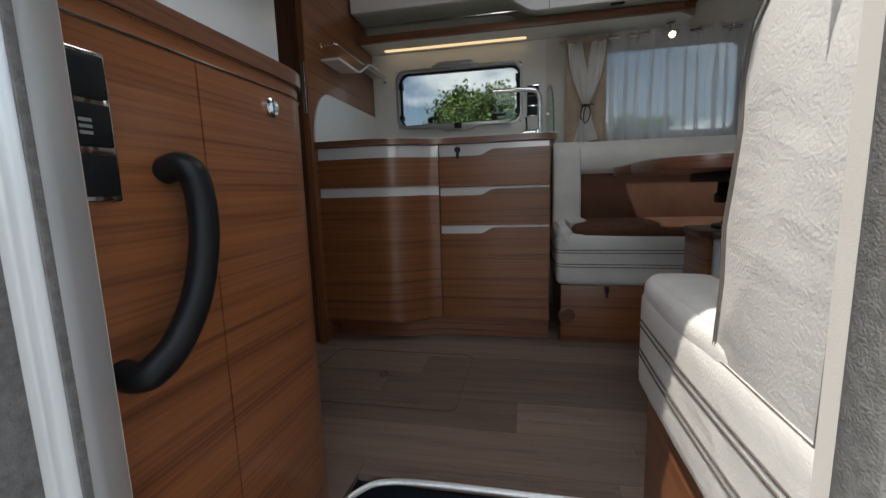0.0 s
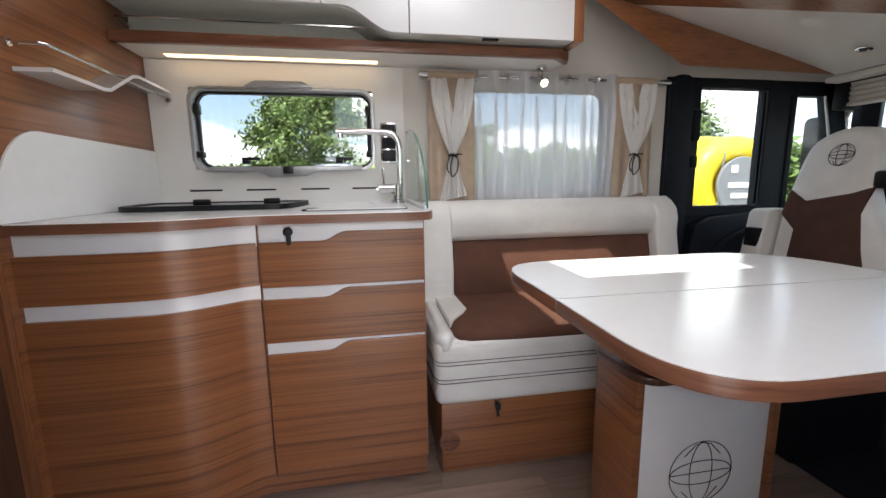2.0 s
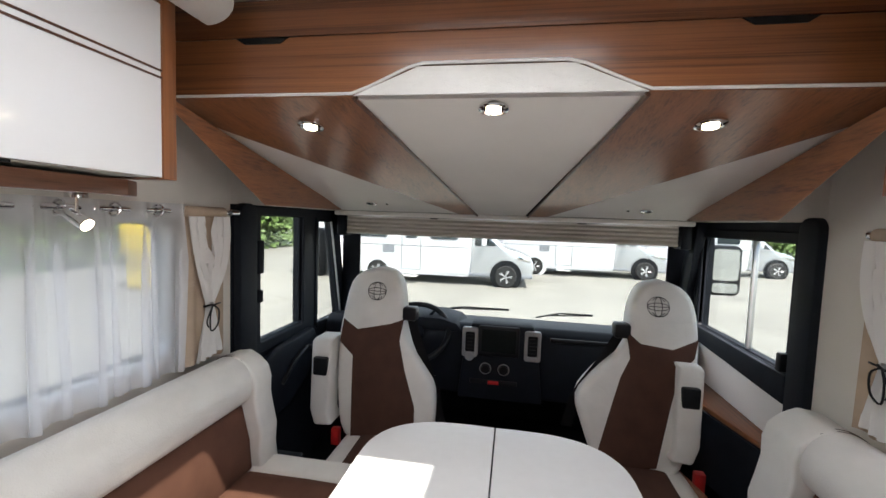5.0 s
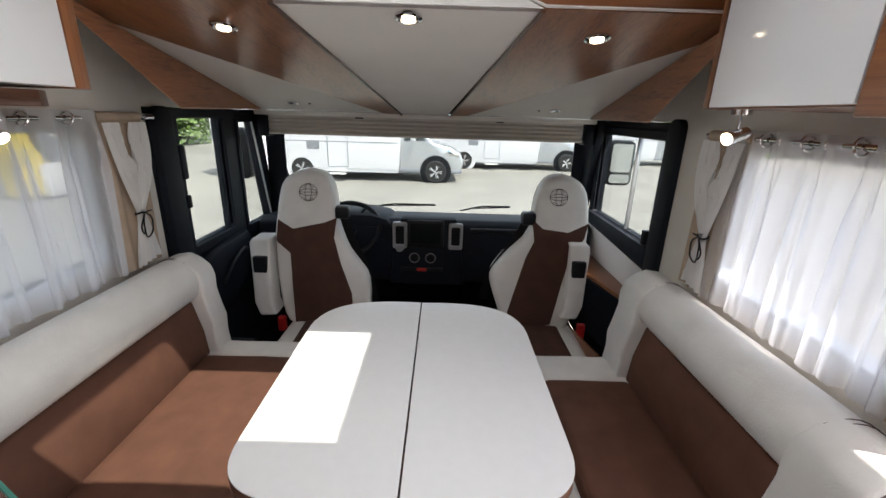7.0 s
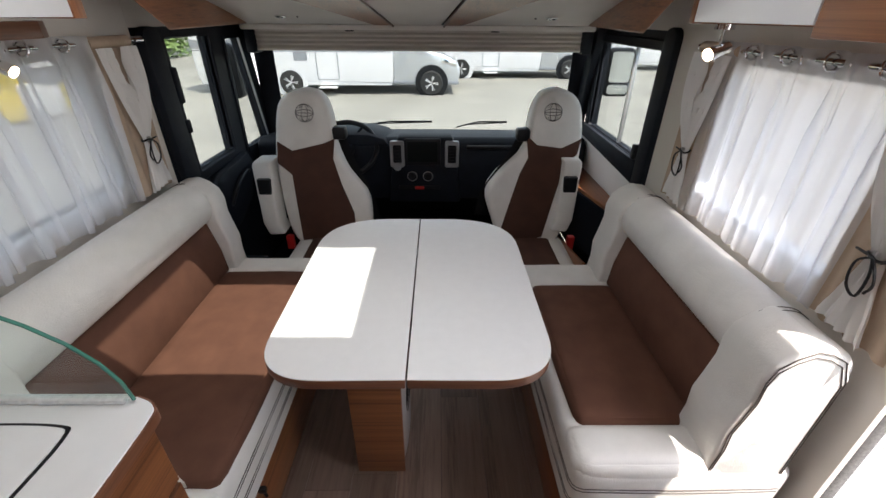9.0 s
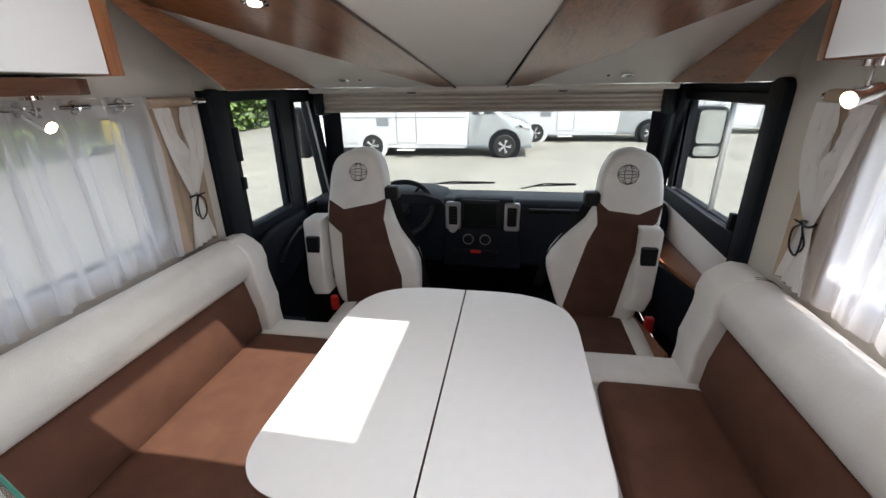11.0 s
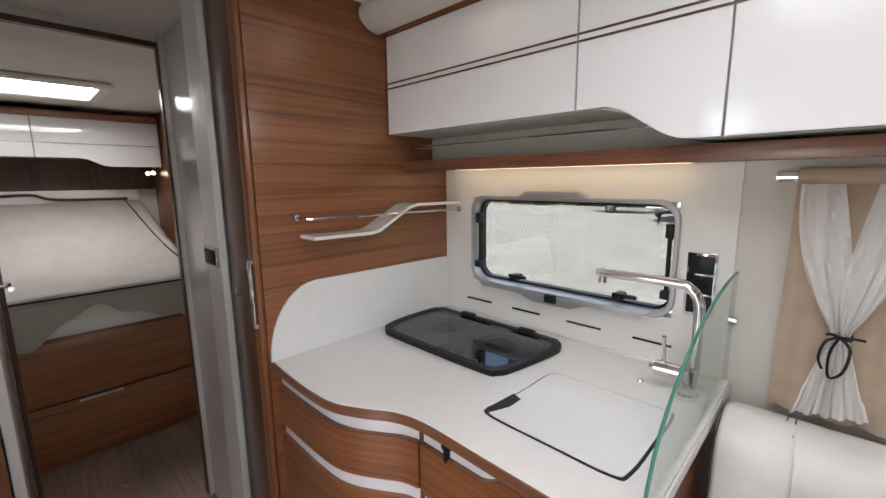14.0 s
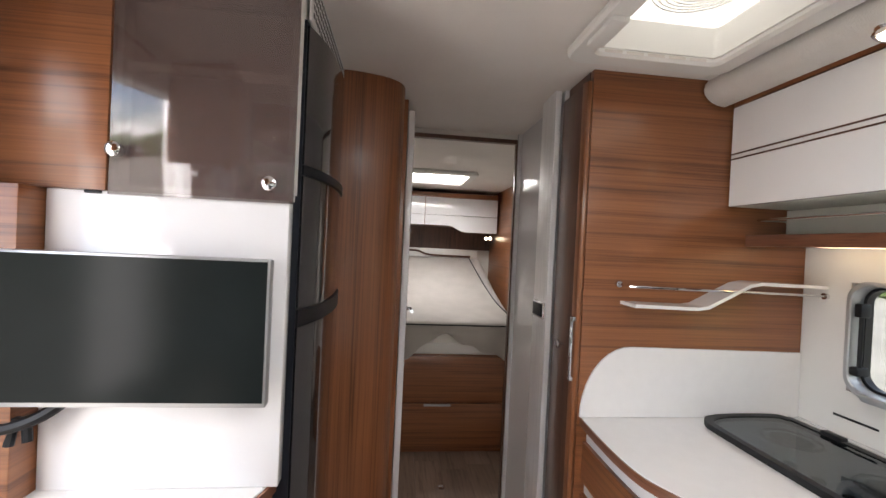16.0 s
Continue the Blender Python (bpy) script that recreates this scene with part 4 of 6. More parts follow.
def reading_spot(at, to):
    lamp = thing("reading_spot", at, "small chrome spotlight, lit, under the overhead cabinet", "spotlight")
    x, y, z = at
    d = (Vector(to) - Vector(at)).normalized()
    part("mount", lathe([(0.022, 0), (0.022, -0.012), (0, -0.012)], (x, y, z + 0.06), n=18), CHROME, lamp)
    part("arm", tube([(x, y, z + 0.05), (x, y, z)], 0.004, 8), CHROME, lamp)
    part("head", lathe([(0.0, -0.032), (0.014, -0.030), (0.017, 0.03), (0.0155, 0.032), (0.014, 0.022), (0, 0.022)], at, d, 18), CHROME, lamp)
    part("lamp", lathe([(0.0135, 0.024), (0.012, 0.028), (0, 0.029)], at, d, 16), LED_SPOT, lamp, "lit lamp")


reading_spot((0.645, 2.335, 1.388), (0.66, 1.9, 1.15))
reading_spot((0.70, 0.575, 1.427), (0.55, 1.0, 1.30))


def sofa(mirror):
    """Bench sofa with a rolled back. mirror maps a distance from the kitchen-side wall to y."""
    f = mirror
    def bx(x0, x1, d0, d1, z0, z1, r, puff=0.008, cuts=12):
        a, b = sorted((f(d0), f(d1)))
        return cushion(x0, x1, a, b, z0, z1, r, puff, cuts)
    def cyl(line, x0, x1):
        pts = [(f(d), z) for d, z in line]
        return prism(pts, "x", x0, x1, 0.012, 3)
    rear = 0.09 if f(0) > 1.4 else 0.195
    far = 1.255 if f(0) > 1.4 else 1.20
    roll = [(0.05, 0.70), (0.035, 0.80)] + [(0.130 - 0.095 * math.cos(a), 0.80 + 0.092 * math.sin(a)) for a in [math.pi * i / 12 for i in range(1, 12)]] + [(0.225, 0.79), (0.212, 0.745), (0.19, 0.728)]
    s = thing("sofa", ((rear + far) / 2, f(0.3), 0.0), "cream leather bench sofa with brown microfibre seat and back", "sofa", "bench sofas")
    b0, b1 = (0.233, 1.145) if f(0) > 1.4 else (0.36, 1.04)
    part("back_roll", cyl(roll, rear + 0.012, far), LEATHER, s)
    part("back_pad", cyl([(0.05, 0.49), (0.05, 0.725), (0.190, 0.730), (0.222, 0.60), (0.232, 0.49)], b0, b1), SUEDE, s, "brown microfibre back")
    endp = [(0.05, 0.44), (0.04, 0.80), (0.07, 0.865), (0.11, 0.888), (0.15, 0.896), (0.19, 0.876), (0.225, 0.845), (0.238, 0.80), (0.236, 0.74), (0.248, 0.68), (0.262, 0.62), (0.258, 0.55), (0.265, 0.49), (0.27, 0.44)]
    part("back_end", cyl(endp, rear + 0.005, b0 - 0.003), LEATHER, s, "cream leather back end")
    part("back_end", cyl(endp, b1 + 0.003, far), LEATHER, s, "cream leather back end")
    front = 0.64 if f(0) > 1.4 else 0.60
    part("seat_base", bx(rear, far, 0.02, front, 0.25, 0.475, 0.03, 0.006), LEATHER, s)
    pad0 = b0 - (0.075 if f(0) > 1.4 else 0.025)
    part("seat_pad", bx(pad0, b1 - 0.02, 0.22, front - (0.010 if f(0) > 1.4 else 0.04), 0.44, 0.507, 0.028, 0.010), SUEDE, s, "brown microfibre seat")
    part("seat_end", bx(rear + 0.004, pad0 - 0.002, 0.20, front - 0.004, 0.42, 0.498, 0.03, 0.006), LEATHER, s, "cream leather seat end")
    part("seat_end", bx(b1 - 0.018, far, 0.20, front - 0.004, 0.42, 0.498, 0.03, 0.006), LEATHER, s, "cream leather seat end")
    part("plinth", box(rear + 0.02, far - 0.02, min(f(0.02), f(front - 0.025)), max(f(0.02), f(front - 0.025)), 0.001, 0.249, 0.002), WOOD_H, s, "walnut plinth")
    for z in (0.405, 0.393, 0.345, 0.333):
        fz = ((z - 0.3625) / 0.1125) ** 2
        dm, dh = (0.02 + front) / 2, (front - 0.02) / 2
        end = [(rear - 0.001 - 0.006 * (1 - ((d - dm) / dh) ** 2) * (1 - fz), f(d), z) for d in [0.05 + k * (front - 0.08) / 12 for k in range(13)]]
        part("stitching", tube(end + [(rear + 0.004, f(front - 0.012), z), (rear + 0.012, f(front - 0.004), z), (rear + 0.03, f(front + 0.002), z), ((rear + far) / 2, f(front + 0.0075), z), (far - 0.04, f(front + 0.001), z)], 0.0016, 5), THREAD, s)
    for x in (b0 - 0.012, b0 - 0.026, b1 + 0.012, b1 + 0.026):
        part("stitching", tube([(x, f(d - 0.001 if d < 0.2 else d + 0.001), z + (0.0015 if z > 0.83 else 0)) for d, z in roll[2:]], 0.0013, 4), THREAD, s)
    # twin seams on the end of the back
    cd, cz = 0.15, 0.64
    for k in (0.90, 0.955):
        part("stitching", tube([(rear + 0.0042, f(cd + (d - cd) * (k - 0.05)), cz + (z - cz) * k) for d, z in endp], 0.0016, 5, True), THREAD, s)
    return s


sk = sofa(lambda d: YK - d)
part("seat_corner", prism([(0.152, YK - 0.222), (0.152, YK - 0.56), (0.172, YK - 0.53), (0.215, YK - 0.48), (0.240, YK - 0.43), (0.233, YK - 0.222)], "z", 0.486, 0.5125, 0.004, 3), LEATHER, sk, "cream leather corner of the seat")
part("air_vent", join(lathe([(0.035, 0), (0.035, 0.004), (0.028, 0.006), (0.028, 0.002), (0, 0.002)], (0.135, 1.834, 0.115), (0, -1, 0), 24), box(0.105, 0.165, 1.828, 1.831, 0.112, 0.118), box(0.132, 0.138, 1.828, 1.831, 0.085, 0.145)), WOOD_EDGE, sk, "round brown vent")
part("hook", join(box(0.287, 0.302, 1.80, 1.825, 0.225, 0.249, 0.004), tube([(0.294, 1.81, 0.225), (0.294, 1.805, 0.205)], 0.005, 8)), BLACK, sk)
se = sofa(lambda d: YE + d)

# table
table = thing("dining_table", (0.72, 1.36, 0.50), "white folding table with walnut edge on a black pillar", "table")
def half_top(y0, y1, sgn):
    """One leaf: straight on the joint, softly rounded on the outer side."""
    n = 14
    pts = []
    xa, xb, d = 0.267, 1.175, y1 - y0
    for i in range(n + 1):
        a = math.pi / 2 * i / n
        ex = abs(math.cos(a)) ** (2 / 2.6)
        ey = abs(math.sin(a)) ** (2 / 2.6)
        pts.append((xb - 0.235 + 0.235 * ex - 0.02 * (1 - ex), y0 + d - 0.30 + 0.30 * ey if d > 0 else 0))
    for i in range(n + 1):
        a = math.pi / 2 * (1 - i / n)
        ex = abs(math.cos(a)) ** (2 / 2.6)
        ey = abs(math.sin(a)) ** (2 / 2.6)
        pts.append((xa + 0.165 - 0.165 * ex, y0 + d - 0.18 + 0.18 * ey))
    pts = [(xb - 0.002, y0), ] + pts + [(xa + 0.002, y0)]
    c = []
    for x, y in pts:
        c.append((x, y) if sgn > 0 else (x, 2 * y0 - y))
    return c
for y0, y1, sgn in ((1.3585, 1.738, 1), (1.3535, 1.733, -1)):
    poly = half_top(y0, y1, sgn)
    leaf = part("leaf", prism(poly, "z", 0.7305, 0.7325), WHITE_TOP, table, "white laminate leaf")
    part("edge_band", prism([(0.72 + (x - 0.72) * 1.0025, y) for x, y in poly], "z", 0.702, 0.7303, 0.003), WOOD_EDGE, leaf, "walnut edge")
part("frame", box(0.52, 0.95, 1.20, 1.62, 0.672, 0.7015, 0.004), BLACK, table)
part("column", join(prism(rounded(0.635, 0.725, 1.445, 1.515, 0.02), "z", 0.52, 0.672)), BLACK, table)
part("foot_ring", join(lathe([(0.13, 0), (0.13, 0.008), (0.105, 0.012), (0.10, 0.022), (0.08, 0.024), (0.06, 0.035), (0.0, 0.035)], (0.68, 1.48, 0.5265), n=32)), BLACK, table)
part("lever", join(box(0.53, 0.56, 1.40, 1.43, 0.61, 0.672, 0.006), box(0.525, 0.565, 1.395, 1.435, 0.61, 0.64, 0.006)), BLACK, table)
ped = thing("table_pedestal", (0.72, 1.6, 0.0), "table pedestal with white front, walnut sides and round emblem", "pedestal")
part("top_plate", prism(rounded(0.485, 0.925, 1.365, 1.60, 0.06), "z", 0.507, 0.526, 0.003), WOOD_DARK, ped, "dark walnut top plate")
part("side", box(0.50, 0.52, 1.40, 1.575, 0.001, 0.506, 0.002), WOOD_H, ped)
part("side", box(0.89, 0.91, 1.40, 1.575, 0.001, 0.506, 0.002), WOOD_H, ped)
part("back", box(0.521, 0.889, 1.556, 1.574, 0.001, 0.506), WOOD_H, ped)
part("front_panel", sheet([(p.x, p.y) for p in smooth_line([(0.5205, 1.412, 0), (0.61, 1.398, 0), (0.705, 1.394, 0), (0.80, 1.398, 0), (0.8895, 1.412, 0)], 4)], "z", 0.001, 0.506, 0.012), WHITE_TOP, ped, "white front panel")


def emblem(c, r, u, v, off):
    """A ring with bowed lines across it."""
    c, u, v, off = Vector(c), Vector(u).normalized(), Vector(v).normalized(), Vector(off)
    def loop(a, b, t=0.0):
        return tube([c + off + u * a * math.cos(2 * math.pi * k / 28) + v * b * math.sin(2 * math.pi * k / 28) for k in range(28)], max(0.0013, r * 0.012), 4, True)
    return join(loop(r, r * 0.96), loop(r * 0.98, r * 0.36), loop(r * 0.36, r * 0.94), tube([c + off - u * r * 0.95, c + off + u * r * 0.95], max(0.0013, r * 0.012), 4),
                tube([c + off + u * r * 0.7 * math.cos(a) + v * (r * 0.92 * math.sin(a)) for a in (2.5, 1.9, 1.57, 1.2, 0.6)], max(0.0013, r * 0.012), 4), tube([c + off + u * r * 0.7 * math.cos(a) - v * (r * 0.92 * math.sin(a)) for a in (2.5, 1.9, 1.57, 1.2, 0.6)], max(0.0013, r * 0.012), 4))


part("emblem", emblem((0.685, 1.3945, 0.25), 0.088, (1, 0, 0), (0, 0, 1), (0, -0.001, 0)), BLACK, ped, "thin black emblem lines")

# ---- lowered ceiling over the cab: underside of the drop-down bed ----
def zs(x):
    return 1.717 - 0.2035 * (x - 0.84)
bed = thing("drop_down_bed", (1.5, YC, 1.46), "drop-down bed with walnut underside and padded centre over the cab", "bed")
beam = [(2.27, 1.722), (1.745, 1.722), (1.70, 1.738), (1.60, 1.782), (1.56, 1.792), (1.22, 1.792), (1.18, 1.782), (1.08, 1.738), (1.035, 1.722), (0.51, 1.722), (0.51, 1.868), (2.27, 1.868)]
part("front_board", prism(beam, "x", 0.842, 0.862, 0.001, 1), WOOD_H, bed, "walnut front board")
part("upper_board", box(0.847, 0.864, 0.51, 2.27, 1.872, 1.965, 0.001), WOOD_H, bed)
for c in (1.99, 0.79):
    part("grip", prism([(c - 0.075, 1.8675), (c + 0.075, 1.8675), (c + 0.05, 1.852), (c - 0.05, 1.852)], "x", 0.839, 0.8435), BLACK, bed, "dark finger grip")
part("board_edge", tube([(0.841, y, z + 0.001) for y, z in beam[:10]], 0.004, 6), LEATHER, bed, "pale edging")
def under(pts, thick, m, name, label="", lift=0.0):
    part(name, slab([(x, y, zs(x) + lift) for x, y in pts], thick, 0.0), m, bed, label)
CY = 1.39
for sg_ in (1, -1):
    q = lambda y: CY + sg_ * (y - CY)
    under([(0.8425, q(2.30)), (0.8425, q(1.742)), (2.15, q(1.533)), (2.15, q(1.63)), (0.985, q(2.285))], 0.012 * sg_, WOOD_X, "under_board", "walnut underside board")
    under([(0.994, q(2.285)), (2.15, q(1.635)), (2.15, q(2.335))], 0.012 * sg_, CEIL, "under_wedge", "pale lining wedge", 0.003)
    part("edge_rib", tube([(0.846, q(1.738), zs(0.846) - 0.004), (2.15, q(1.53), zs(2.15) - 0.004)], 0.006, 6), WOOD_DARK, bed)
    part("side_fascia", slab([(0.74, q(2.215), 1.715), (0.985, q(2.287), 1.686), (2.14, q(2.325), 1.462), (1.25, q(2.245), 1.455)], 0.008 * sg_, 0.0), WOOD_X, bed, "walnut side fascia")
    part("downlight", lathe([(0.038, 0), (0.038, 0.006), (0.030, 0.009), (0.027, 0.003), (0, 0.003)], (1.0, q(1.935), zs(1.0) - 0.002), (-0.2, 0, -1), 24), CHROME, bed)
    part("lamp", lathe([(0.019, 0), (0.019, 0.0095), (0, 0.0105)], (1.0, q(1.935), zs(1.0) - 0.003), (-0.2, 0, -1), 20), LED_SPOT, bed, "lit lamp")
    part("cab_light", lathe([(0.028, 0), (0.028, 0.005), (0.021, 0.006), (0.018, 0.002), (0, 0.002)], (1.945, q(2.075), zs(1.945) - 0.001), (-0.2, 0, -1), 20), CHROME, bed)
    part("cab_light_switch", lathe([(0.006, 0), (0.006, 0.004), (0, 0.004)], (1.96, q(1.995), zs(1.96) + 0.001), (-0.2, 0, -1), 10), BLACK, bed)
part("centre_pad", slab([(0.8625, 1.735, zs(0.8625) + 0.001), (0.8625, 1.045, zs(0.8625) + 0.001), (2.15, 1.268, zs(2.15) + 0.001), (2.15, 1.532, zs(2.15) + 0.001)], 0.02, 0.0), CEIL, bed, "padded pale centre panel")
part("centre_lip", slab([(0.845, 1.738, 1.7175), (0.85, 1.575, 1.786), (0.85, 1.205, 1.786), (0.845, 1.042, 1.7175)], -0.006), LEATHER, bed, "cream padded lip")
part("downlight", lathe([(0.038, 0), (0.038, 0.006), (0.030, 0.009), (0.027, 0.003), (0, 0.003)], (0.905, YC, zs(0.905) - 0.002), (-0.2, 0, -1), 24), CHROME, bed)
part("lamp", lathe([(0.019, 0), (0.019, 0.0095), (0, 0.0105)], (0.905, YC, zs(0.905) - 0.003), (-0.2, 0, -1), 20), LED_SPOT, bed, "lit lamp")
part("front_rail", box(2.15, 2.235, 0.40, 2.38, 1.425, 1.452, 0.008), CEIL, bed, "pale front rail")
part("top", box(0.866, 2.2, 0.42, 2.36, 1.74, 1.90), CEIL, bed)
bl = thing("windscreen_blind", (2.3, YC, 1.31), "folded beige pleated windscreen blind", "blind")
zz = []
for k in range(9):
    zz.append((2.262 + (0.012 if k % 2 else 0.0), 1.424 - k * 0.012))
part("pleats", prism(zz + [(2.30, 1.328), (2.30, 1.424)], "y", 0.44, 2.345), BLIND, bl)
part("bottom_rail", box(2.255, 2.305, 0.44, 2.345, 1.314, 1.3275, 0.003), BLIND, bl)
for y in (1.78, 0.96):
    part("catch", box(2.17, 2.20, y - 0.022, y + 0.022, 1.418, 1.4245, 0.002), BLACK, bl)
for y in (2.375, 0.405):
    part("cheek", box(2.24, 2.36, y - 0.028, y + 0.028, 1.30, 1.44, 0.01), CABBLACK, bl)

# ---- cab ----
def cab_door(name, y0, y1, holes, label, xe=2.06):
    d = thing(name, (1.8, (y0 + y1) / 2, 0.0), label, "door", kind="structure")
    part("panel", holed("y", y0, y1 - y0, 1.335, xe, 0.0, 1.45, holes[:1]), CABBLACK, d)
    a = holes[0]
    ya, yb = (y0 - 0.012, y0 + 0.02) if y0 > 1 else (y1 - 0.02, y1 + 0.012)
    part("window_surround", ring_frame(rounded(a[0] - 0.10, a[1] + 0.06, a[2] - 0.05, a[3] + 0.045, 0.05), rounded(a[0], a[1], a[2], a[3], 0.012), "y", ya, yb, 0.006), CABBLACK, d)
    part("pane", box(a[0], a[1], (y0 + y1) / 2 - 0.002, (y0 + y1) / 2 + 0.002, a[2], a[3]), GLASS, d).visible_shadow = False
    return d


dd = cab_door("door_1", 2.445, 2.495, [(1.515, 1.895, 0.83, 1.405)], "black driver's door with a large window")
part("rear_post", prism(rounded(1.335, 1.45, 0.45, 1.455, 0.045), "y", 2.405, 2.444, 0.01), CABBLACK, dd)
part("hinge_cover", box(1.46, 1.50, 2.405, 2.432, 1.15, 1.30, 0.01), CABBLACK, dd)
part("hinge_cover", box(1.47, 1.50, 2.41, 2.432, 1.02, 1.08, 0.008), CABBLACK, dd)
part("armrest", prism([(1.46, 0.46), (1.50, 0.74), (1.60, 0.78), (1.95, 0.80), (2.0, 0.72), (1.9, 0.55), (1.7, 0.46)], "y", 2.39, 2.444, 0.02), CABBLACK, dd, "moulded door armrest")
part("pull_strap", tube(smooth_line([(1.62, 2.39, 0.60), (1.70, 2.375, 0.68), (1.82, 2.375, 0.72), (1.90, 2.39, 0.70)], 5), 0.012, 8), BLACK, dd)
pd = cab_door("door_2", 0.255, 0.305, [(1.525, 2.27, 0.895, 1.372)], "black passenger-side panel with a sliding window", 2.36)
part("rear_post", prism(rounded(1.37, 1.47, 0.60, 1.465, 0.04), "y", 0.306, 0.345, 0.01), CABBLACK, pd)
part("slide_bar", box(1.825, 1.835, 0.268, 0.292, 0.895, 1.372, 0.002), SILVER, pd, "slim grey bar of the sliding pane")
part("sill_rail", slab([(1.48, 0.32, 0.79), (2.35, 0.32, 0.83), (2.35, 0.32, 0.90), (1.48, 0.32, 0.895)], -0.02, 0.004), CABBLACK, pd)
part("latch", box(1.50, 1.53, 0.31, 0.345, 0.90, 0.97, 0.006), BLACK, pd)
for y0, y1 in ((2.445, 2.495), (0.255, 0.305)):
    f = "driver" if y0 > 1 else "passenger"
    ym = (y0 + y1) / 2
    s_ = -1 if y0 > 1 else 1
    yi = y0 if y0 > 1 else y1
    xl = 2.061 if y0 > 1 else 2.361
    solid("wall_cab_low", box(xl, 2.95, y0, y1, 0.0, 0.775), CABBLACK, "black lower cab side", "wall")
    solid("wall_cab_header", box(xl, 2.50, y0, y1, 1.38, 1.45), CABBLACK, "black header over the quarter window", "wall")
    solid("pillar_front", slab([(2.40, yi + s_ * 0.0, 0.74), (2.52, yi, 0.74), (2.36, yi, 1.45), (2.24, yi, 1.45)], -0.05, 0.006), CABBLACK, "black windscreen pillar", "pillar")
    solid("pillar_trim", prism([(2.43, yi), (2.50, yi), (2.50, yi + s_ * 0.10), (2.44, yi + s_ * 0.125)], "z", 0.72, 1.45, 0.01), CABBLACK, "rounded inner pillar trim", "pillar")
    if y0 < 1:
        continue
    g = solid("window_quarter", slab([(2.06, ym, 0.775), (2.42, ym, 0.775), (2.26, ym, 1.38), (2.06, ym, 1.38)], 0.004), GLASS, "clear quarter window", "window")
    g.visible_shadow = False
    solid("trim_quarter", join(box(2.045, 2.075, y0 - 0.008, y1 + 0.008, 0.775, 1.40, 0.004), slab([(2.06, yi + s_ * 0.006, 0.765), (2.45, yi + s_ * 0.006, 0.745), (2.45, yi + s_ * 0.006, 0.775), (2.06, yi + s_ * 0.006, 0.795)], 0.01)), CABBLACK, "black quarter-window trim", "trim")
    solid("trim_chrome", tube([(2.405, yi + s_ * 0.004, 0.78), (2.245, yi + s_ * 0.004, 1.38)], 0.007, 6), SILVER, "silver edge on the windscreen pillar", "trim")
ws = solid("windscreen", slab([(2.80, 0.30, 0.70), (2.80, 2.45, 0.70), (2.46, 2.45, 1.50), (2.46, 0.30, 1.50)], 0.005), GLASS, "large clear windscreen", "windscreen")
ws.visible_shadow = False
solid("wall_front", join(box(2.80, 2.85, 0.25, 2.5, -0.3, 0.70), box(2.44, 2.52, 0.25, 2.5, 1.455, 1.93)), CABBLACK, "front panel below and above the windscreen", "wall")
for ya, yb in ((1.92, 1.33), (1.14, 0.75)):
    wp = thing("wiper", (2.83, ya, 0.75), "black windscreen wiper lying at the bottom of the glass", "wiper")
    part("arm", tube([(2.83, ya, 0.742), (2.83, (ya + yb) / 2 + 0.03, 0.783), (2.83, yb, 0.785)], 0.006, 6), BLACK, wp)
    part("blade", tube([(2.825, ya - 0.10, 0.765), (2.825, yb, 0.782)], 0.005, 6), BLACK, wp)

dash = thing("dashboard", (2.4, 1.4, 0.4), "dark blue-black dashboard with silver air vents and a screen", "dashboard")
part("body", prism([(2.16, 0.42), (2.13, 0.70), (2.145, 0.795), (2.20, 0.825), (2.40, 0.80), (2.79, 0.735), (2.79, 0.35), (2.35, 0.35)], "y", 0.34, 2.42, 0.02, 3), CABBLACK, dash)
part("hood", prism([(1.58, 0.78), (1.62, 0.83), (1.72, 0.855), (1.90, 0.855), (2.0, 0.83), (2.05, 0.78)], "x", 2.13, 2.45, 0.012), CABBLACK, dash)
part("console", prism([(1.13, 0.42), (1.16, 0.70), (1.19, 0.852), (1.53, 0.852), (1.57, 0.70), (1.60, 0.42)], "x", 2.09, 2.20, 0.015), CABBLACK, dash)
part("screen_frame", box(2.078, 2.10, 1.265, 1.49, 0.675, 0.845, 0.012), BLACK, dash)
part("screen", box(2.075, 2.079, 1.285, 1.47, 0.70, 0.825, 0.003), SCREEN, dash, "dark infotainment screen")
for y in (1.535, 1.195):
    v = part("air_vent", ring_frame([(a, b) for a, b in rounded(y - 0.044, y + 0.044, 0.665, 0.83, 0.015)], rounded(y - 0.026, y + 0.026, 0.69, 0.805, 0.008), "x", 2.07, 2.10, 0.004), SILVER, dash, "silver air vent frame")
    part("slats", join(box(2.085, 2.095, y - 0.026, y + 0.026, 0.69, 0.805), *[box(2.080, 2.086, y - 0.026, y + 0.026, 0.705 + 0.02 * k, 0.708 + 0.02 * k) for k in range(5)]), BLACK, v)
part("gauge", lathe([(0.026, 0), (0.026, 0.006), (0.02, 0.008), (0.019, 0.003), (0, 0.003)], (2.068, 1.535, 0.672), (-1, 0, 0), 20), SILVER, dash, "round silver gauge")
for y in (1.445, 1.345):
    part("knob", lathe([(0.033, 0), (0.033, 0.006), (0.024, 0.008), (0.022, 0.02), (0, 0.021)], (2.085, y, 0.605), (-1, 0, 0), 20), BLACK, dash, "black ventilation knob")
    part("knob_ring", tube([(2.079, y + 0.030 * math.cos(k * 0.2618), 0.605 + 0.030 * math.sin(k * 0.2618)) for k in range(24)], 0.0028, 6, True), SILVER, dash, "silver knob ring")
part("button_row", box(2.08, 2.092, 1.27, 1.53, 0.515, 0.54, 0.004), BLACK, dash)
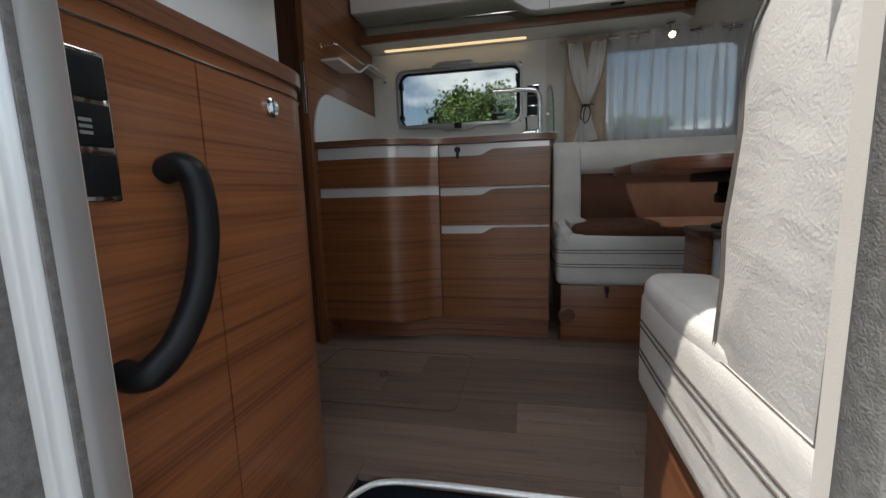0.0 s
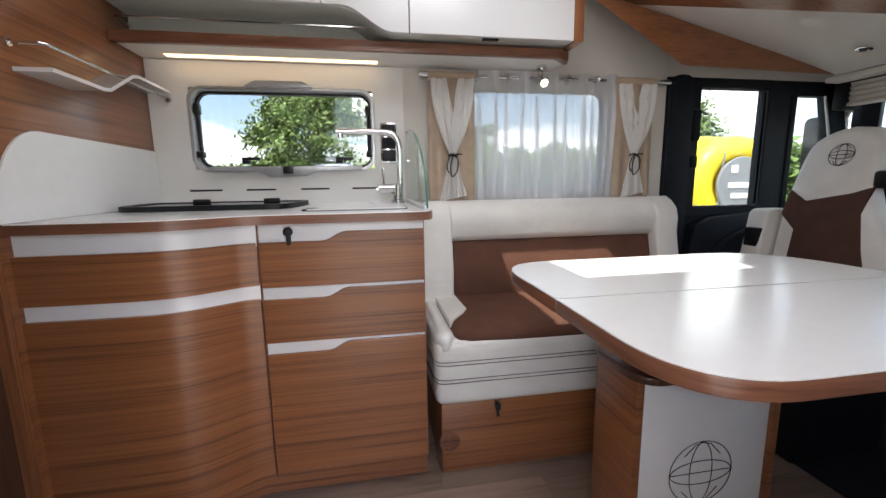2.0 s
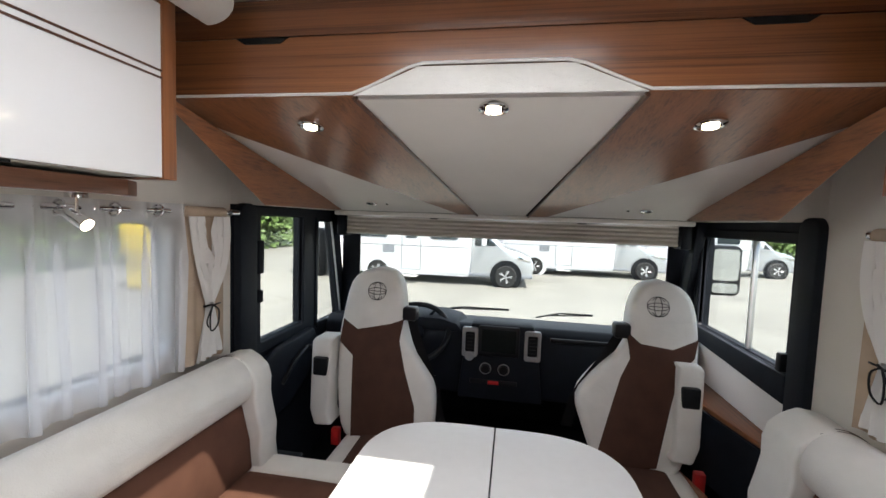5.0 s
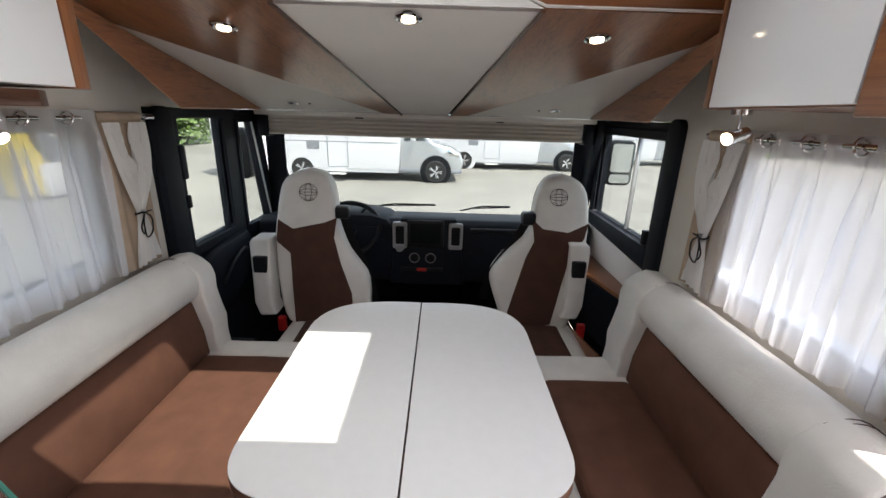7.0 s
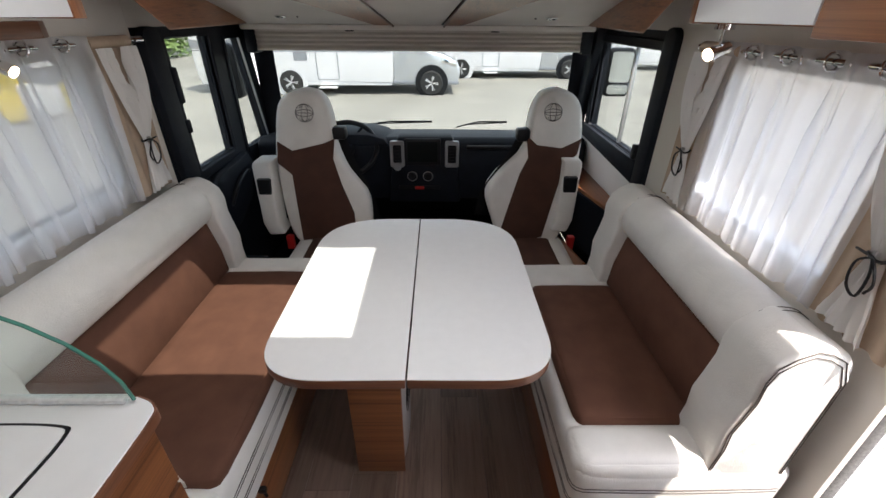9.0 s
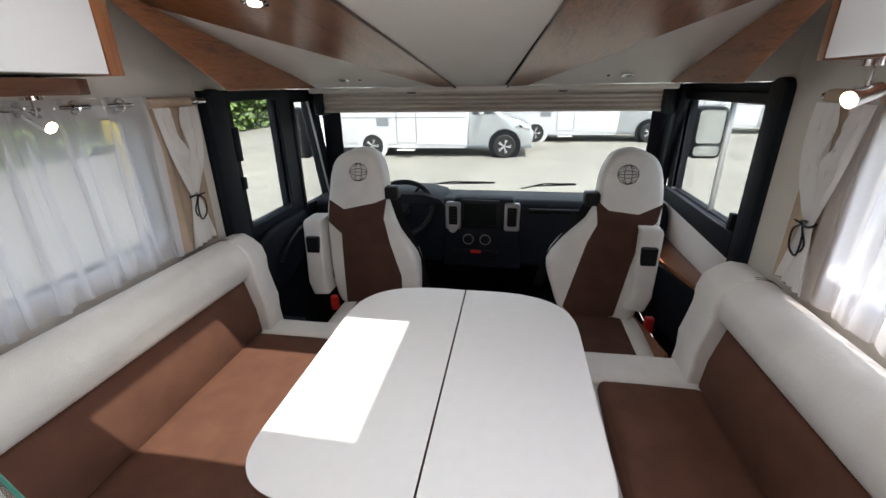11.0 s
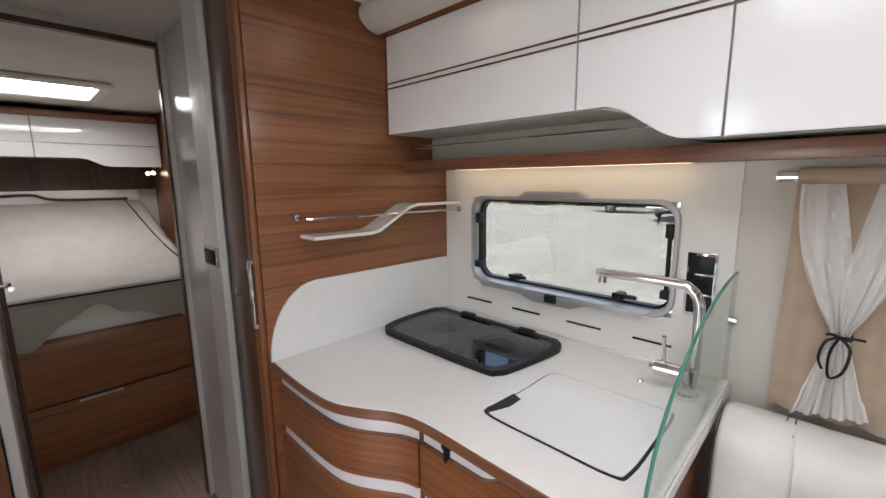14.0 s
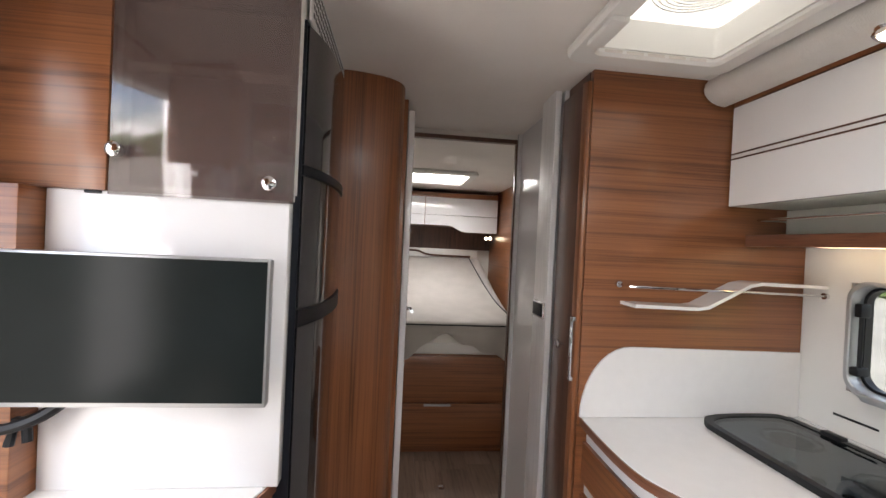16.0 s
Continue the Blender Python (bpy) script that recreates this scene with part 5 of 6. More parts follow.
part("hazard_button", box(2.076, 2.084, 1.37, 1.43, 0.517, 0.538, 0.003), RED, dash, "red button")
part("glovebox_slot", box(2.122, 2.14, 0.62, 1.10, 0.765, 0.79, 0.006), BLACK, dash)
wheel = thing("steering_wheel", (2.02, 1.78, 0.75), "black leather steering wheel", "steering wheel")
ax = Vector((-0.72, 0, 0.69)).normalized()
qx, qy = Vector((0.69, 0, 0.72)), Vector((0, 1, 0))
cw = Vector((2.12, 1.86, 0.77))
part("rim", tube([cw + qx * 0.185 * math.cos(a * math.pi / 18) + qy * 0.195 * math.sin(a * math.pi / 18) for a in range(36)], 0.016, 10, True), BLACK, wheel)
part("hub", lathe([(0.05, -0.03), (0.055, 0.0), (0.045, 0.012), (0, 0.015)], cw, ax, 20), CABBLACK, wheel)
for a in (0.0, 2.6, -2.6 + 6.283):
    part("spoke", tube([cw, cw + qx * 0.18 * math.sin(a - 1.57) + qy * 0.19 * math.cos(a - 1.57)], 0.014, 8, flat=0.5), CABBLACK, wheel)
part("column", tube([cw - ax * 0.02, cw - ax * 0.25], 0.045, 12), CABBLACK, wheel)

# swivelled cab seats
def xb(z):
    return 1.60 + (z - 0.40) * 0.255
def padded(outline, t0, t1, w):
    """An upright pad that leans back with the seat; the outline is in y and z."""
    bm = prism(outline, "x", t0, t1, w, 3)
    for v in bm.verts:
        v.co.x += xb(v.co.z)
    return bm
def cab_seat(outline, brown, arm, logo, label, belt, s):
    cy = sum(p[0] for p in outline) / len(outline)
    seat = thing("captain_chair", (1.5, cy, 0.0), label, "seat", "swivelled cab seats")
    sm = [(p.x, p.y) for p in smooth_line([(*p, 0) for p in outline + outline[:1]], 3)][:-1]
    part("backrest", padded(sm, 0.0, 0.13, 0.028), LEATHER, seat, "cream leather backrest")
    part("back_insert", padded(brown, -0.006, 0.02, 0.004), SUEDE_DARK, seat, "dark brown microfibre insert")
    part("emblem", emblem((xb(logo[1]) - 0.0035, logo[0], logo[1]), 0.046, (0, 1, 0), (0.25, 0, 1), (0, 0, 0)), BLACK, seat, "black embroidered emblem")
    c0 = 1.84 if s > 0 else 0.80
    part("seat_cushion", cushion(1.22, 1.70, c0 - 0.23, c0 + 0.23, 0.27, 0.40, 0.05, 0.012), LEATHER, seat, "cream leather seat cushion")
    part("seat_insert", cushion(1.26, 1.66, c0 - 0.15, c0 + 0.15, 0.33, 0.412, 0.03, 0.008), SUEDE_DARK, seat)
    part("pedestal", box(1.28, 1.66, c0 - 0.20, c0 + 0.20, 0.001, 0.268, 0.01), CABBLACK, seat, "black seat pedestal")
    pl = part("pedestal_label", box(1.274, 1.281, c0 - 0.02, c0 + 0.06, 0.16, 0.20, 0.003), SILVER, seat)
    a0, a1, b0, b1 = arm
    am = [(a1 + 0.02 * s, b1 - 0.02), (a1 + 0.004 * s, b1), (a0 - 0.01 * s, b1 + 0.002), (a0, b1 - 0.02), (a0 - 0.02 * s, b0 + 0.05), (a0 - 0.045 * s, b0), (a1 - 0.04 * s, b0 - 0.005), (a1 - 0.01 * s, b0 + 0.06)]
    bm = prism(am, "x", -0.045, 0.075, 0.022, 3)
    for v in bm.verts:
        v.co.x += xb(v.co.z)
    part("armrest", bm, LEATHER, seat, "cream leather folded armrest")
    ym = (a0 + a1) / 2
    zc = b0 + (b1 - b0) * 0.66
    part("armrest_hinge", box(xb(zc) - 0.056, xb(zc) + 0.02, ym - 0.036, ym + 0.036, zc - 0.045, zc + 0.045, 0.008), BLACK, seat, "black armrest hinge")
    bs = belt
    bm = bmesh.new()
    vs = [[bm.verts.new((xb(z) + 0.02 + dx, y + k * 0.024, z)) for k in (-1, 1)] for y, z, dx in bs]
    for p, q in zip(vs, vs[1:]):
        bm.faces.new((p[0], p[1], q[1], q[0]))
    bmesh.ops.solidify(bm, geom=bm.faces, thickness=0.004)
    part("seat_belt", bm, BLACK, seat, "black seat belt")
    part("belt_guide", box(xb(bs[0][1]) - 0.01, xb(bs[0][1]) + 0.06, bs[0][0] - 0.035, bs[0][0] + 0.035, bs[0][1] - 0.03, bs[0][1] + 0.035, 0.012), BLACK, seat)
    part("buckle", box(1.60, 1.635, c0 + s * 0.27 - 0.02, c0 + s * 0.27 + 0.02, 0.34, 0.42, 0.006), RED, seat, "red belt buckle")
    return seat


cab_seat([(1.975, 1.165), (1.90, 1.145), (1.853, 1.077), (1.825, 0.93), (1.81, 0.84), (1.72, 0.72), (1.655, 0.616), (1.66, 0.42), (1.76, 0.36), (1.95, 0.36), (2.07, 0.40), (2.12, 0.55), (2.145, 0.80), (2.14, 0.93), (2.115, 1.09), (2.05, 1.148)],
         [(2.128, 0.917), (2.051, 0.871), (1.891, 0.906), (1.828, 0.93), (1.838, 0.83), (1.80, 0.70), (1.74, 0.55), (1.73, 0.40), (2.03, 0.39), (2.05, 0.60), (2.062, 0.75), (2.135, 0.81)],
         (2.158, 2.240, 0.45, 0.83), (1.972, 1.056), "cream leather driver's seat with brown insert, turned to the table", [(1.80, 0.955, 0.0), (1.76, 0.82, 0.03), (1.70, 0.70, 0.04), (1.66, 0.60, 0.05), (1.62, 0.45, 0.06)], 1)
cab_seat([(0.655, 1.175), (0.74, 1.15), (0.79, 1.06), (0.81, 0.93), (0.85, 0.86), (0.95, 0.76), (1.02, 0.655), (0.99, 0.53), (0.94, 0.42), (0.84, 0.36), (0.70, 0.35), (0.60, 0.42), (0.55, 0.60), (0.525, 0.80), (0.515, 0.95), (0.53, 1.085), (0.58, 1.15)],
         [(0.812, 0.953), (0.755, 0.905), (0.624, 0.890), (0.522, 0.937), (0.54, 0.86), (0.60, 0.80), (0.64, 0.66), (0.70, 0.42), (0.88, 0.40), (0.935, 0.45), (0.89, 0.60), (0.84, 0.76), (0.80, 0.84)],
         (0.618, 0.535, 0.47, 0.845), (0.682, 1.066), "cream leather passenger seat with brown insert, turned to the table", [(0.83, 0.95, 0.0), (0.89, 0.83, 0.03), (0.97, 0.72, 0.04), (1.02, 0.64, 0.05), (1.05, 0.50, 0.08)], -1)

ledge = thing("cab_ledge", (1.85, 0.42, 0.0), "walnut storage ledge under the passenger window", "ledge")
part("board", prism([(1.30, 0.31), (2.3, 0.31), (2.3, 0.50), (1.95, 0.47), (1.60, 0.40), (1.42, 0.36)], "z", 0.60, 0.622, 0.004), WOOD_X, ledge)
part("lining", slab([(1.475, 0.311, 0.625), (2.30, 0.311, 0.625), (2.30, 0.321, 0.83), (1.475, 0.321, 0.79)], -0.006), CEIL, ledge, "pale padded lining")
part("front", prism([(1.30, 0.36), (1.60, 0.41), (1.95, 0.48), (2.3, 0.51), (2.3, 0.49), (1.95, 0.46), (1.60, 0.39), (1.30, 0.34)], "z", 0.30, 0.60), CABBLACK, ledge)
part("side_board", slab([(1.26, 0.58, 0.25), (1.95, 0.56, 0.25), (1.95, 0.56, 0.30), (1.26, 0.58, 0.46)], 0.012), WOOD_X, ledge)
tagged(link("kick_panel", box(1.262, 1.30, 2.10, 2.44, 0.0, 0.48, 0.01), CABBLACK), "black lower panel behind the driver's seat", "panel")
mir = thing("wing_mirror", (2.65, 0.02, 1.0), "large black wing mirror outside the passenger window", "mirror")
part("shell", prism(rounded(-0.055, 0.13, 1.01, 1.32, 0.04), "x", 2.60, 2.68, 0.015), BLACK, mir)
MIRROR = mat("mirror", (0.62, 0.66, 0.66), 0.02, metal=1.0, vary=0.01)
for z0, z1 in ((1.105, 1.298), (1.028, 1.088)):
    part("mirror_glass", prism(rounded(-0.034, 0.108, z0, z1, 0.02), "x", 2.596, 2.599), MIRROR, mir, "mirror glass")
part("arm", tube([(2.66, 0.10, 1.28), (2.50, 0.28, 1.41)], 0.02, 8), BLACK, mir)
mir2 = thing("wing_mirror", (2.55, 2.75, 1.0), "large black wing mirror outside the driver's window", "mirror")
part("shell", prism(rounded(2.64, 2.83, 0.98, 1.33, 0.04), "x", 2.60, 2.70, 0.015), BLACK, mir2)
part("arm", tube([(2.66, 2.66, 1.28), (2.50, 2.47, 1.41)], 0.02, 8), BLACK, mir2)

# ---- entrance-side cabinet, television, fridge ----
low = thing("entrance_cabinet", (-0.7, 0.6, 0.0), "walnut cabinet beside the entrance with black grab handle", "cabinet")
cl = [(p.x, p.y) for p in smooth_line([(-0.45, 0.322, 0), (-0.45, 0.52, 0), (-0.45, 0.70, 0), (-0.457, 0.762, 0), (-0.482, 0.81, 0), (-0.53, 0.846, 0), (-0.60, 0.862, 0)], 5)]
split = [p for p in cl if p[1] < 0.512]
rest = [p for p in cl if p[1] > 0.516]
part("front", sheet(split + [(-0.45, 0.5125)], "z", 0.003, 0.848, 0.018), WOOD_H, low, "walnut front panel")
part("door", sheet([(-0.45, 0.5155)] + rest, "z", 0.003, 0.848, 0.018), WOOD_H, low, "curved walnut door")
part("rail", sheet([(x + 0.0, y) for x, y in cl], "z", 0.8505, 0.871, 0.018), WOOD_H, low)
part("edge_line", tube([(x + 0.001, y + 0.0005, 0.8495) for x, y in cl], 0.002, 5), CHROME, low, "thin bright edge line")
part("top", prism([(x - 0.002, y) for x, y in cl] + [(-0.95, 0.862), (-0.95, 0.322)], "z", 0.8715, 0.898, 0.003), WHITE_TOP, low, "white top")
part("top_edge", sheet([(x + 0.002, y + 0.001) for x, y in cl], "z", 0.8712, 0.8965, 0.006, -1.0), WOOD_EDGE, low)
part("lock", join(lathe([(0.016, 0), (0.016, 0.006), (0.012, 0.009), (0.011, 0.005), (0, 0.005)], (-0.45, 0.669, 0.818), (1, 0, 0), 20), box(-0.446, -0.440, 0.667, 0.671, 0.810, 0.826)), CHROME, low, "chrome push lock")
part("lock", lathe([(0.005, 0), (0.005, 0.012), (0.010, 0.016), (0.010, 0.02), (0, 0.022)], (-0.535, 0.853, 0.861), (0.4, 1, 0), 16), CHROME, low)
hp = smooth_line([(-0.452, 0.449, 0.706), (-0.430, 0.450, 0.712), (-0.416, 0.453, 0.700), (-0.412, 0.456, 0.665), (-0.410, 0.450, 0.615), (-0.411, 0.431, 0.558), (-0.413, 0.400, 0.514), (-0.420, 0.372, 0.492), (-0.434, 0.364, 0.487), (-0.452, 0.364, 0.490)], 5)
gh = part("grab_handle", tube(hp, 0.019, 14, flat=0.85), BLACK, low, "black curved grab handle")
sw = part("switch_panel", box(-0.4495, -0.441, 0.325, 0.384, 0.672, 0.818, 0.003), CHROME, low, "chrome-framed switch panel")
for k, z in enumerate((0.678, 0.726, 0.772)):
    part("switch", box(-0.442, -0.437, 0.329, 0.379, z, z + 0.041, 0.002), BLACK, sw)
for z in (0.737, 0.743, 0.749):
    part("usb_port", box(-0.4375, -0.4362, 0.346, 0.358, z, z + 0.003), SILVER, sw)

tvw = thing("media_wall", (-0.56, 0.6, 0.926), "white media wall behind the television", "wall panel")
part("panel", box(-0.585, -0.555, 0.432, 0.878, 0.8985, 1.478, 0.002), WHITE_GLOSS, tvw)
part("walnut_strip", box(-0.57, -0.50, 0.322, 0.43, 0.8985, 1.478, 0.002), WOOD_H, tvw, "walnut strip")
tv = thing("television", (-0.5, 0.6, 1.08), "flat television on a bracket, switched off", "television")
part("casing", box(-0.512, -0.488, 0.33, 0.866, 1.085, 1.362, 0.004), SILVER, tv, "slim silver casing")
part("screen", box(-0.4878, -0.4862, 0.335, 0.861, 1.095, 1.357), SCREEN, tv, "dark screen")
part("bracket", box(-0.555, -0.513, 0.48, 0.60, 1.15, 1.30, 0.006), BLACK, tv)
part("cable", tube(smooth_line([(-0.505, 0.34, 1.055), (-0.50, 0.40, 1.04), (-0.51, 0.46, 1.055), (-0.525, 0.50, 1.085), (-0.53, 0.52, 1.12)], 5), 0.011, 8), BLACK, tv, "black cable hose")
part("plug", join(tube([(-0.51, 0.43, 1.06), (-0.505, 0.425, 1.01)], 0.008, 8), tube([(-0.515, 0.445, 1.06), (-0.51, 0.452, 1.015)], 0.008, 8)), BLACK, tv)

gc = thing("display_cabinet", (-0.6, 0.6, 1.478), "wall cabinet with smoked glass door and chrome knobs", "cabinet")
part("glass_door", box(-0.556, -0.55, 0.542, 0.885, 1.472, 1.96, 0.001), SMOKE, gc, "smoked glass door")
part("back", box(-0.90, -0.88, 0.545, 0.88, 1.48, 1.965), WHITE_MATT, gc)
part("floor_board", box(-0.88, -0.558, 0.545, 0.88, 1.479, 1.492), WHITE_MATT, gc)
part("shelf", box(-0.88, -0.57, 0.545, 0.88, 1.72, 1.735), WHITE_MATT, gc)
part("side", box(-0.88, -0.557, 0.545, 0.557, 1.492, 1.965), WHITE_MATT, gc)
part("side", box(-0.88, -0.557, 0.87, 0.884, 1.492, 1.965), WHITE_MATT, gc)
for y, z in ((0.565, 1.554), (0.846, 1.507)):
    part("knob", lathe([(0.007, 0), (0.007, 0.008), (0.013, 0.010), (0.014, 0.028), (0.010, 0.031), (0, 0.031)], (-0.55, y, z), (1, 0, 0), 18), CHROME, gc, "chrome knob")
for y, z in ((0.67, 1.84), (0.78, 1.83), (0.66, 1.66)):
    part("glass_holder", lathe([(0.008, 0), (0.008, 0.02), (0.012, 0.022), (0, 0.024)], (-0.86, y, z), (1, 0, 0), 12), STEEL, gc)
wc = thing("wall_cabinet", (-0.6, 0.43, 1.478), "walnut wall cabinet next to the glass cabinet", "cabinet")
part("door", box(-0.565, -0.547, 0.325, 0.5405, 1.478, 1.96, 0.002), WOOD_H, wc)
part("body", box(-0.88, -0.566, 0.325, 0.5405, 1.478, 1.96), WOOD_H, wc)
part("catch", box(-0.58, -0.55, 0.50, 0.53, 1.472, 1.4775, 0.002), BLACK, wc)
part("shelf_end", slab([(-0.545, 0.322, 1.85), (-0.30, 0.322, 1.85), (-0.30, 0.40, 1.85), (-0.545, 0.45, 1.85)], 0.015), WOOD_H, wc)

fr = thing("fridge", (-0.83, 0.62, 0.0), "tall black fridge with curved glossy doors", "fridge")
def fcurve(b):
    return [(p.x, p.y) for p in smooth_line([(-1.088, 0.895, 0), (-0.97, 0.895 + b, 0), (-0.83, 0.895 + b * 1.35, 0), (-0.69, 0.895 + b, 0), (-0.592, 0.895, 0)], 5)]
for z0, z1 in ((0.18, 1.215), (1.255, 1.535), (1.560, 1.85)):
    part("door", sheet(fcurve(0.026), "z", z0, z1, 0.03, -1.0), FRIDGE, fr, "glossy black curved door")
for z0, z1 in ((1.217, 1.253), (1.537, 1.558)):
    part("door_handle", sheet(fcurve(0.030), "z", z0, z1, 0.03, -1.0), BLACK, fr, "dark handle strip")
part("body", box(-1.09, -0.588, 0.34, 0.89, 0.001, 1.86), CABBLACK, fr)
grid = [box(-1.088, -0.592, 0.892, 0.897, 1.862, 1.966)]
part("vent_panel", grid[0], STEEL, fr, "perforated grey vent panel")
vh = []
for i in range(24):
    for j in range(5):
        x, z = -1.07 + i * 0.0195, 1.878 + j * 0.0175
        vh.append(box(x, x + 0.011, 0.8968, 0.8978, z, z + 0.010))
part("vent_holes", join(*vh), BLACK, fr)
tagged(fr.children[-1], kind="stuff")

col = thing("curved_cabinet", (-1.17, 1.0, 0.0), "tall curved walnut cabinet at the corridor", "cabinet")
cc = [(p.x, p.y) for p in smooth_line([(-1.092, 0.80, 0), (-1.095, 0.90, 0), (-1.105, 0.97, 0), (-1.13, 1.04, 0), (-1.17, 1.085, 0), (-1.215, 1.10, 0)], 5)]
part("door", sheet(cc, "z", 0.001, ZC - 0.002, 0.02), WOOD_V, col, "curved walnut door")
part("post", box(-1.24, -1.216, 1.06, 1.115, 0.001, ZC - 0.04, 0.004), WOOD_V, col)
part("body", box(-1.70, -1.245, 0.33, 1.09, 0.001, ZC - 0.002), WOOD_DARK, col)
wd = thing("door_3", (-1.45, 1.13, 0.0), "white washroom door folded against the wall, chrome handle", "door", kind="structure")
part("leaf", box(-1.69, -1.246, 1.118, 1.142, 0.02, 1.90, 0.003), WHITE_GLOSS, wd)
part("door_handle", join(tube([(-1.62, 1.142, 1.10), (-1.62, 1.175, 1.10)], 0.008, 10), tube([(-1.62, 1.172, 1.10), (-1.55, 1.175, 1.10)], 0.008, 10), lathe([(0.02, 0), (0.02, 0.005), (0, 0.005)], (-1.62, 1.142, 1.10), (0, 1, 0), 14)), CHROME, wd, "chrome lever handle")

# corridor, shower side
solid("wall_corridor", join(box(-1.72, -1.30, 1.69, 1.72, 0.0, ZC), box(-1.72, -1.70, 1.672, 1.69, 0.0, ZC)), WHITE_GLOSS, "white shower wall along the corridor", "wall")
ap = thing("aluminium_panel", (-1.18, 1.63, 0.0), "brushed aluminium corner panel with a black switch", "panel")
part("panel", sheet([(p.x, p.y) for p in smooth_line([(-1.30, 1.66, 0), (-1.27, 1.64, 0), (-1.20, 1.632, 0), (-1.11, 1.632, 0)], 4)], "z", 0.001, ZC - 0.002, 0.02), STEEL, ap)
part("back", box(-1.298, -1.101, 1.662, 1.689, 0.001, ZC - 0.002), STEEL, ap)
part("switch_frame", box(-1.225, -1.06 - 0.055, 1.622, 1.6315, 1.155, 1.215, 0.003), CHROME, ap)
part("switch", box(-1.215, -1.125, 1.618, 1.623, 1.162, 1.208, 0.002), BLACK, ap, "black rocker switch")
solid("wall_bedroom", holed("x", -1.74, 0.018, YE, YK, 0.0, ZC, [(1.15, 1.672, -0.1, 1.935)]), WHITE_MATT, "partition with the bedroom doorway", "wall")
solid("trim_doorway", join(box(-1.745, -1.715, 1.142, 1.156, 0, 1.945), box(-1.745, -1.715, 1.666, 1.678, 0, 1.945), box(-1.745, -1.715, 1.156, 1.666, 1.925, 1.945)), WOOD_DARK, "dark walnut doorway edging", "trim")

# ---- bedroom ----
bd = thing("island_bed", (-3.2, 1.45, 0.0), "island bed under a pale cover with dark piping", "bed")
part("base", box(-4.2, -2.46, 0.95, 1.95, 0.001, 0.66, 0.004), WOOD_H, bd, "walnut bed base")
for z0, z1 in ((0.03, 0.335), (0.345, 0.655)):
    part("drawer", box(-2.46, -2.44, 0.98, 1.92, z0, z1, 0.003), WOOD_H, bd)
part("grip", box(-2.4405, -2.436, 1.32, 1.50, 0.318, 0.334, 0.002), SILVER, bd)
part("slat_frame", box(-4.1, -2.47, 0.97, 1.93, 0.661, 0.74, 0.01), WHITE_MATT, bd)
bm = bmesh.new()
rows = []
prof = [(-2.415, 0.60), (-2.405, 0.70), (-2.41, 0.80), (-2.425, 0.865), (-2.47, 0.89), (-2.7, 0.905), (-3.0, 0.95), (-3.4, 1.05), (-3.8, 1.18), (-4.05, 1.265), (-4.20, 1.26)]
pl_ = smooth_line([(x, 0, z) for x, z in prof], 4)
for j, p in enumerate(pl_):
    row = []
    for i in range(41):
        u = i / 40
        y = 0.88 + u * 1.14
        z = p.z + 0.012 * noise.noise(Vector((p.x * 4, y * 4, 0))) + 0.006 * noise.noise(Vector((p.x * 13, y * 13, 5)))
        edge = min(u, 1 - u) * 1.14
        z -= 0.10 * max(0, 1 - edge / 0.08) ** 2
        if p.x > -2.43 and p.z < 0.82:
            hem = 0.05 + 0.15 * math.exp(-((u - 0.52) / 0.16) ** 2) + 0.022 * math.sin(u * 19) + 0.012 * math.sin(u * 41)
            z += hem * (0.82 - p.z) / 0.22
        row.append(bm.verts.new((p.x + 0.012 * math.sin(u * 22) * (1 if p.z < 0.86 else 0), y, z)))
    rows.append(row)
for a, b in zip(rows, rows[1:]):
    for i in range(40):
        bm.faces.new((a[i], a[i + 1], b[i + 1], b[i]))
bmesh.ops.solidify(bm, geom=bm.faces, thickness=0.02)
part("cover", bm, DUVET, bd, "pale bed cover")
part("piping", tube([(-2.412, 0.90 + 0.04 * k, 0.872) for k in range(28)], 0.005, 6), BLACK, bd, "dark piping")
part("piping", tube(smooth_line([(-2.45, 1.93, 0.90), (-3.0, 1.92, 0.955), (-3.4, 1.90, 1.055), (-4.05, 1.86, 1.275)], 5), 0.005, 6), BLACK, bd, "dark piping")
part("headboard", box(-4.235, -4.205, 0.9, 1.98, 1.24, 1.36, 0.01), LEATHER, bd, "cream headboard")
part("headboard_trim", tube(smooth_line([(-4.20, 1.0, 1.315), (-4.20, 1.2, 1.33), (-4.20, 1.32, 1.33), (-4.20, 1.46, 1.29), (-4.20, 1.9, 1.285)], 4), 0.012, 6), WOOD_DARK, bd)
bc = thing("bedroom_cabinet", (-4.0, 1.4, 1.56), "white bedroom overhead cabinet with stepped lower edge", "cabinet")
def bstep(y0, y1):
    pts = []
    for i in range(17):
        y = y0 + (y1 - y0) * i / 16
        t = max(0.0, min(1.0, (y - 1.60) / 0.16))
        pts.append((y, 1.60 - 0.06 * t * t * (3 - 2 * t)))
    return pts
for a, b in ((0.8, 1.355), (1.36, 2.10)):
    part("door", prism(bstep(a, b) + [(b, 1.88), (a, 1.88)], "x", -3.86, -3.84, 0.002), WHITE_GLOSS, bc)
    part("trim_line", box(-3.842, -3.838, a, b, 1.70, 1.705), CHROME, bc)
part("body", box(-4.24, -3.861, 0.8, 2.10, 1.60, 1.90), WOOD_H, bc)
part("top_rail", box(-3.86, -3.842, 0.8, 2.10, 1.885, 1.93), WOOD_H, bc)
